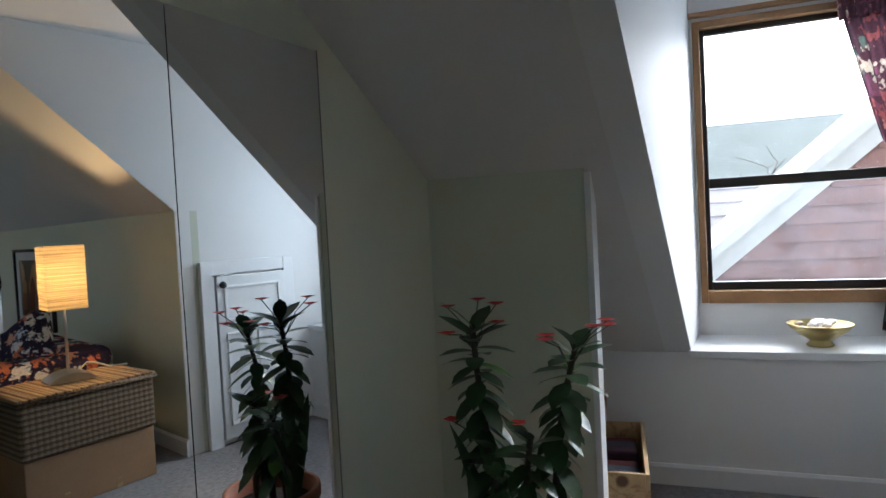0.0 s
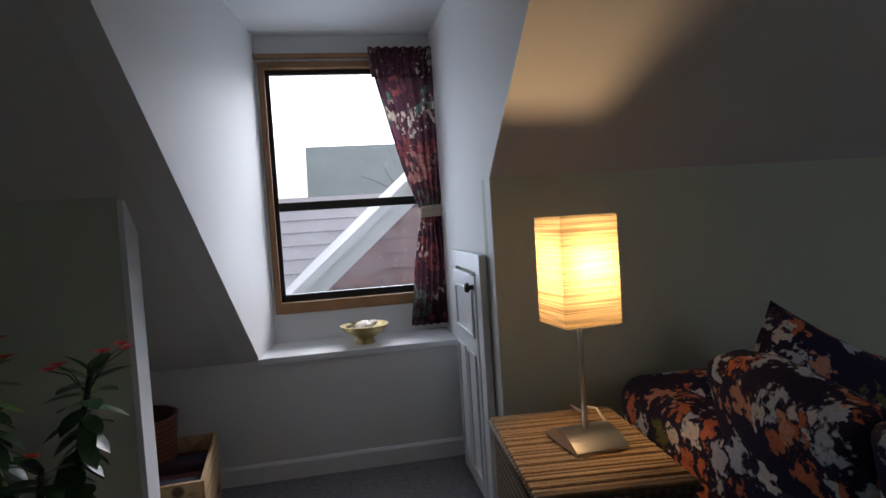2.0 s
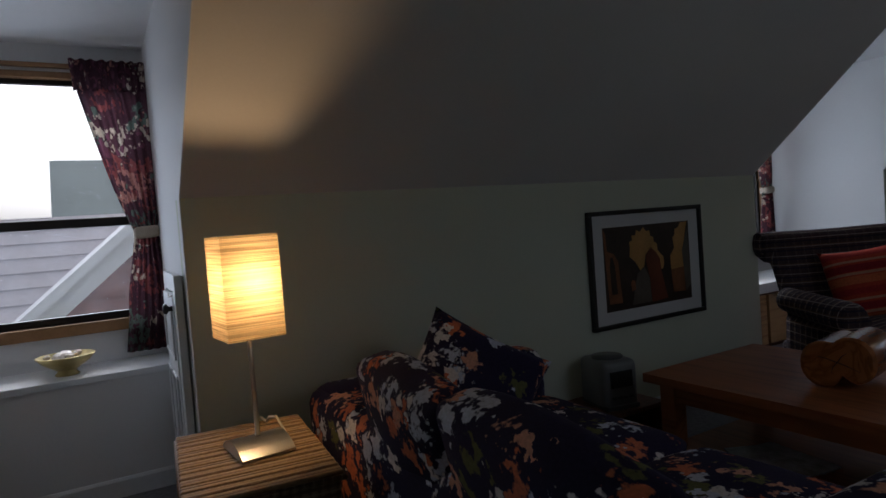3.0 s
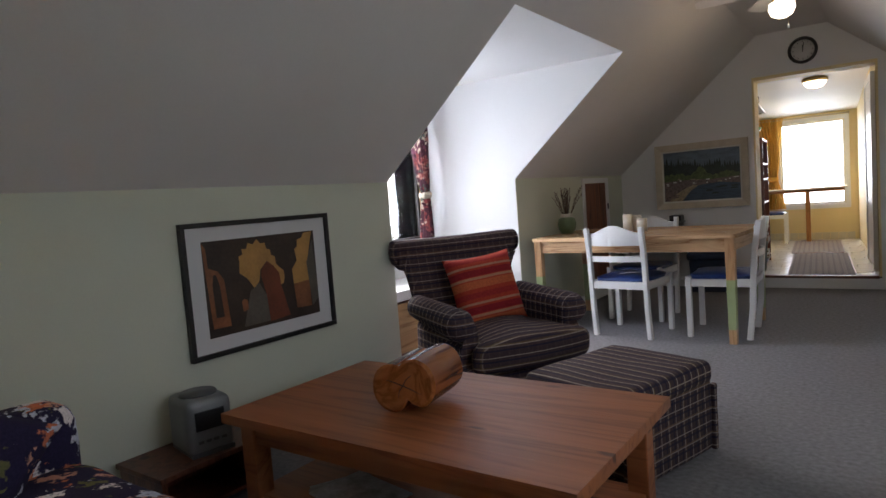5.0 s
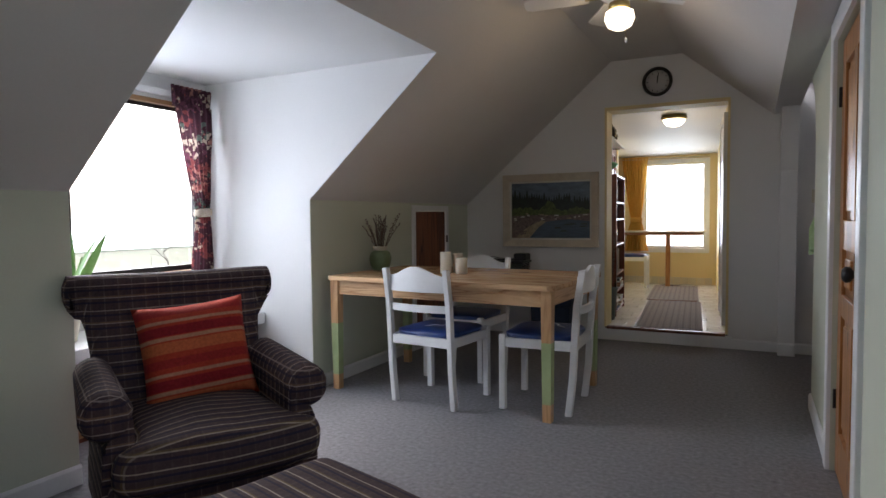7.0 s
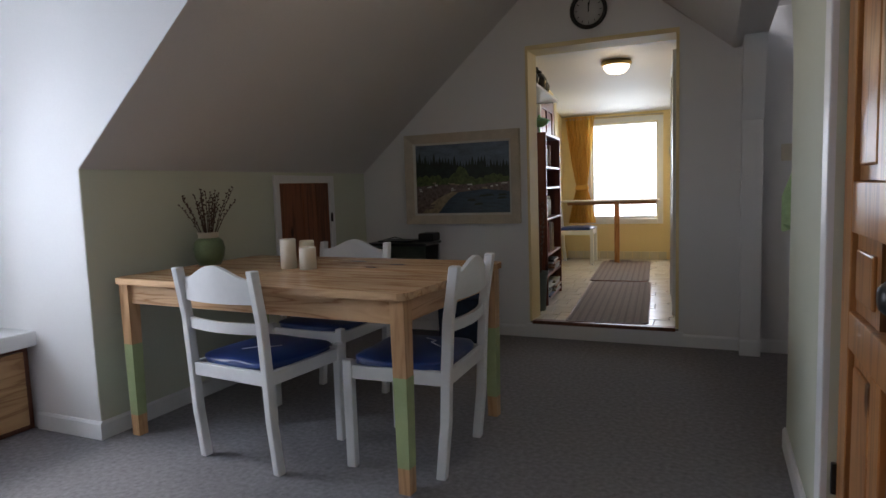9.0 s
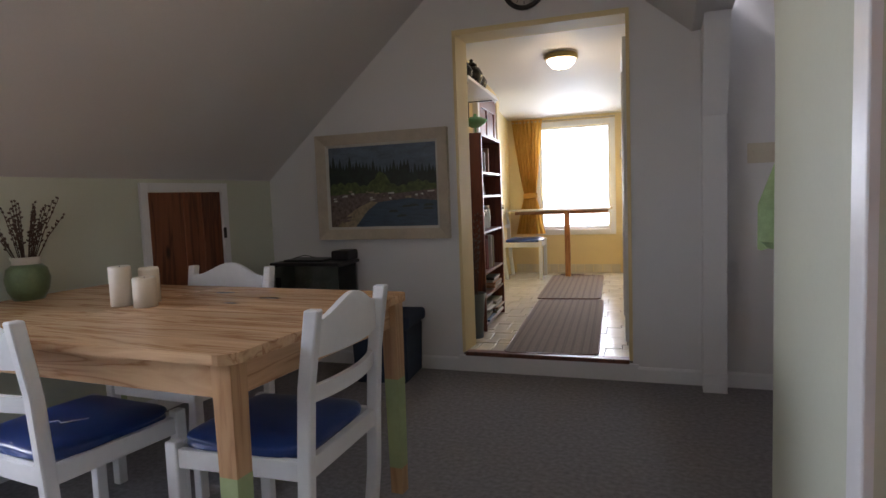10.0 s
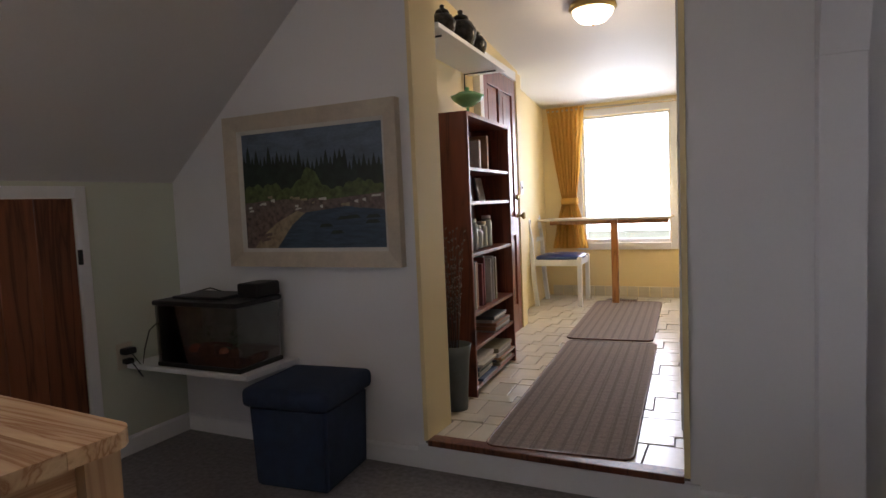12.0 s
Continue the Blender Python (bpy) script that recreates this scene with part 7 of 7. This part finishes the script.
dome = part("dome", lathe([(0.115, ZC - 0.034), (0.108, ZC - 0.06), (0.075, ZC - 0.095), (0.03, ZC - 0.108), (0, ZC - 0.11)], n=32), M_GLOBE, pl, "lit frosted glass dome")
dome.visible_shadow = False
part("finial", lathe([(0, ZC - 0.125), (0.007, ZC - 0.118), (0.005, ZC - 0.108), (0, ZC - 0.106)], n=10), M_BRASS, pl)
vent = thing("floor_vent", "brown metal floor vent below the window", "floor vent", (1.52, 13.22, ZT))
part("frame", box((-0.14, -0.05, 0), (0.14, 0.05, 0.004), 0.001), M_BROWN_WOOD, vent)
for k in range(10):
    part("slat", box((-0.125 + 0.026 * k, -0.038, 0.004), (-0.111 + 0.026 * k, 0.038, 0.007)), M_BLACK, vent)
for k, (v0, v1) in enumerate(((9.53, 11.44), (11.50, 13.10))):
    vm = (v0 + v1) / 2
    rg = thing("woven_mat", "taupe striped woven floor mat on the tiles", "mat", (K(1.90 - 0.03 * k, vm), vm, ZT + 0.001), KT, "mats in the passage")
    bm = bmesh.new()
    hw, hl, r = 0.285, (v1 - v0) / 2, 0.05
    pts = []
    for cx, cy, a0 in ((hw - r, -hl + r, -90), (hw - r, hl - r, 0), (-hw + r, hl - r, 90), (-hw + r, -hl + r, 180)):
        pts += [(cx + r * math.cos(radians(a0 + q * 18)), cy + r * math.sin(radians(a0 + q * 18)), 0) for q in range(6)]
    part("weave", prism(pts, (0, 0, 0.008)), M_RUG, rg)
    part("binding", tube([(*p[:2], 0.005) for p in pts + pts[:1]], 0.0055, 6), M_BROWN_WOOD, rg, "dark bound edge")

# tiled skirting of the window wall
for k in range(12):
    x = 0.80 + 0.105 * k
    t = part("tile", box((x + 0.003, YK - 0.01, ZT), (x + 0.102, YK + 0.002, ZT + 0.10), 0.002), M_TILE, bpy.data.objects["wall_passage_window"])

# ---- outside ----
gr = structure("ground", box((-900, -900, -5.3), (900, 900, -5.0)), M_GROUND, "wet grass and gardens far below the attic", "ground")
# two added glowing sheets whiten the horizon outside and add some light
structure("backdrop_west", box((-120, -150, -30), (-119, 150, 2)), M_GLOW_BACKDROP, "added glowing white sheet standing in for glare over the far gardens", "backdrop")
structure("backdrop_north", box((-80, 120, -30), (80, 121, 14)), M_GLOW_BACKDROP, "added glowing white sheet standing in for glare over the water", "backdrop")
hs = thing("neighbour_house", "neighbouring house with pale shingles and red gable", "house", (0, 0, 0))
part("wall", box((-12.0, -7.0, -5.0), (-6.2, 9.0, -1.2)), M_FASCIA, hs)
rf = part("roof", prism([(-5.4, -8, -1.35), (-8.6, -8, 1.62), (-11.8, -8, -1.35)], (0, 18, 0)), M_PALE_SHINGLE, hs, "pale wet shingle roof")
for k in range(15):
    s = k / 15
    part("shingle_course", prism([(-5.4 - 3.2 * s, -8, -1.33 + 2.97 * s), (-5.4 - 3.2 * (s + 0.066), -8, -1.33 + 2.97 * (s + 0.066)), (-5.4 - 3.2 * s, -8, -1.31 + 2.97 * s)], (0, 18, 0)), M_PALE_SHINGLE, rf)
gable = part("gable_wall", prism([(-5.0, 1.45, 0.25), (-5.0, 3.65, 2.15), (-5.0, 5.85, 0.25), (-5.0, 5.85, -5), (-5.0, 1.45, -5)], (-2.5, 0, 0)), M_RED_SHINGLE, hs, "weathered red shingled gable")
for k in range(22):
    z = -1.6 + 0.17 * k
    y0 = 1.5 if z < 0.25 else 1.5 + (z - 0.25) * 1.158
    y1 = 7.3 - y0
    if y1 - y0 > 0.2:
        part("shingle_course", prism([(-5.0, y0, z), (-4.975, y0, z), (-5.0, y0, z + 0.165)], (0, y1 - y0, 0)), M_RED_SHINGLE, gable)
for s in (1, -1):
    yc = 3.65
    a, b = Vector((-4.95, yc - s * 2.75, -0.22)), Vector((-4.95, yc, 2.15))
    n = Vector((0, -s * 0.65, 0.75)).normalized()
    part("bargeboard", prism([a, b, b + n * 0.17, a + n * 0.17], (-0.08, 0, 0)), M_FASCIA, hs, "white bargeboard")
    part("roof_edge", prism([a + n * 0.17 + Vector((0.12, 0, 0)), b + n * 0.17 + Vector((0.12, 0, 0)), b + n * 0.26 + Vector((0.12, 0, 0)), a + n * 0.26 + Vector((0.12, 0, 0))], (-2.6, 0, 0)), M_FASCIA, hs)
fh = thing("far_house", "far house with a grey-green roof and chimney", "house", (0, 0, 0))
part("wall", box((-20, 1.6, -5), (-15, 12, 1.7)), M_FASCIA, fh)
part("roof", prism([(-14.5, 1.4, 1.75), (-17.5, 1.4, 3.6), (-20.5, 1.4, 1.75)], (0, 11, 0)), M_GREEN_ROOF, fh)


def bare_tree(at, height, seed):
    r = random.Random(seed)
    tree = thing("bare_tree", "leafless garden tree with fine branching twigs", "tree", at, 0, "bare garden trees")
    trunk, crown = bmesh.new(), bmesh.new()

    def grow(bm, p, d, length, rad, level):
        pts = [p]
        for i in range(3):
            d = (d + Vector((r.uniform(-0.25, 0.25), r.uniform(-0.25, 0.25), r.uniform(-0.05, 0.2)))).normalized()
            pts.append(pts[-1] + d * length / 3)
        bm_tube(bm, pts, [rad, rad * 0.85, rad * 0.7, rad * 0.5], 5 if level < 2 else 3)
        if level < 4:
            for i in range(3 if level else 5):
                q = pts[r.choice((1, 2, 3))]
                a, e = r.uniform(0, 6.28), r.uniform(0.1, 0.9)
                grow(crown, q, Vector((math.cos(a) * math.cos(e), math.sin(a) * math.cos(e), math.sin(e))), length * r.uniform(0.5, 0.72), rad * 0.5, level + 1)

    grow(trunk, Vector((0, 0, 0)), Vector((0, 0, 1)), height * 0.5, height * 0.02, 0)
    part("trunk", trunk, M_BARK, tree)
    part("crown", crown, M_BARK, tree)


bare_tree((-12.8, -0.6, -5.0), 9.5, 3)
bare_tree((-13.5, 1.0, -5.0), 8.6, 5)
bare_tree((-9.0, 14.5, -5.0), 6.4, 8)
bare_tree((-12.0, 17.5, -5.0), 6.8, 9)

# ---- passage floor tiles ----
tile_mesh = {}


def tile(w, l):
    key = (round(w, 3), round(l, 3))
    if key not in tile_mesh:
        me = bpy.data.meshes.new("tile")
        b = box((0, 0, -0.007), (w, l, 0), 0.0018)
        b.to_mesh(me)
        b.free()
        me.materials.append(M_TILE)
        tile_mesh[key] = me
    return tile_mesh[key]


G = 0.006
v, row = YE + 0.055, 0
while v < YK - 0.02:
    hgt = 0.20 if row % 2 == 0 else 0.10
    hgt = min(hgt, YK - v - 0.001)
    u = 1.03 - (0.0, 0.10, 0.067, 0.05)[row % 4]
    lim = 2.50 if v > YE + 0.2 else DW[1] - 0.018
    low = 1.04 if v > YE + 0.2 else DW[0] + 0.018
    k = 0
    while u < lim:
        wid = (0.20, 0.20, 0.10)[k % 3] if row % 2 == 0 else 0.20
        a, b = max(u, low), min(u + wid, lim)
        if b - a > 0.02:
            o = new("tile", tile(b - a - G, hgt - G))
            o.parent = floor_passage
            o.location = (K(a, v), v, ZT)
            o.rotation_euler = (0, 0, radians(KT) if v > YE + 0.2 else 0)
        u += wid
        k += 1
    v += hgt
    row += 1
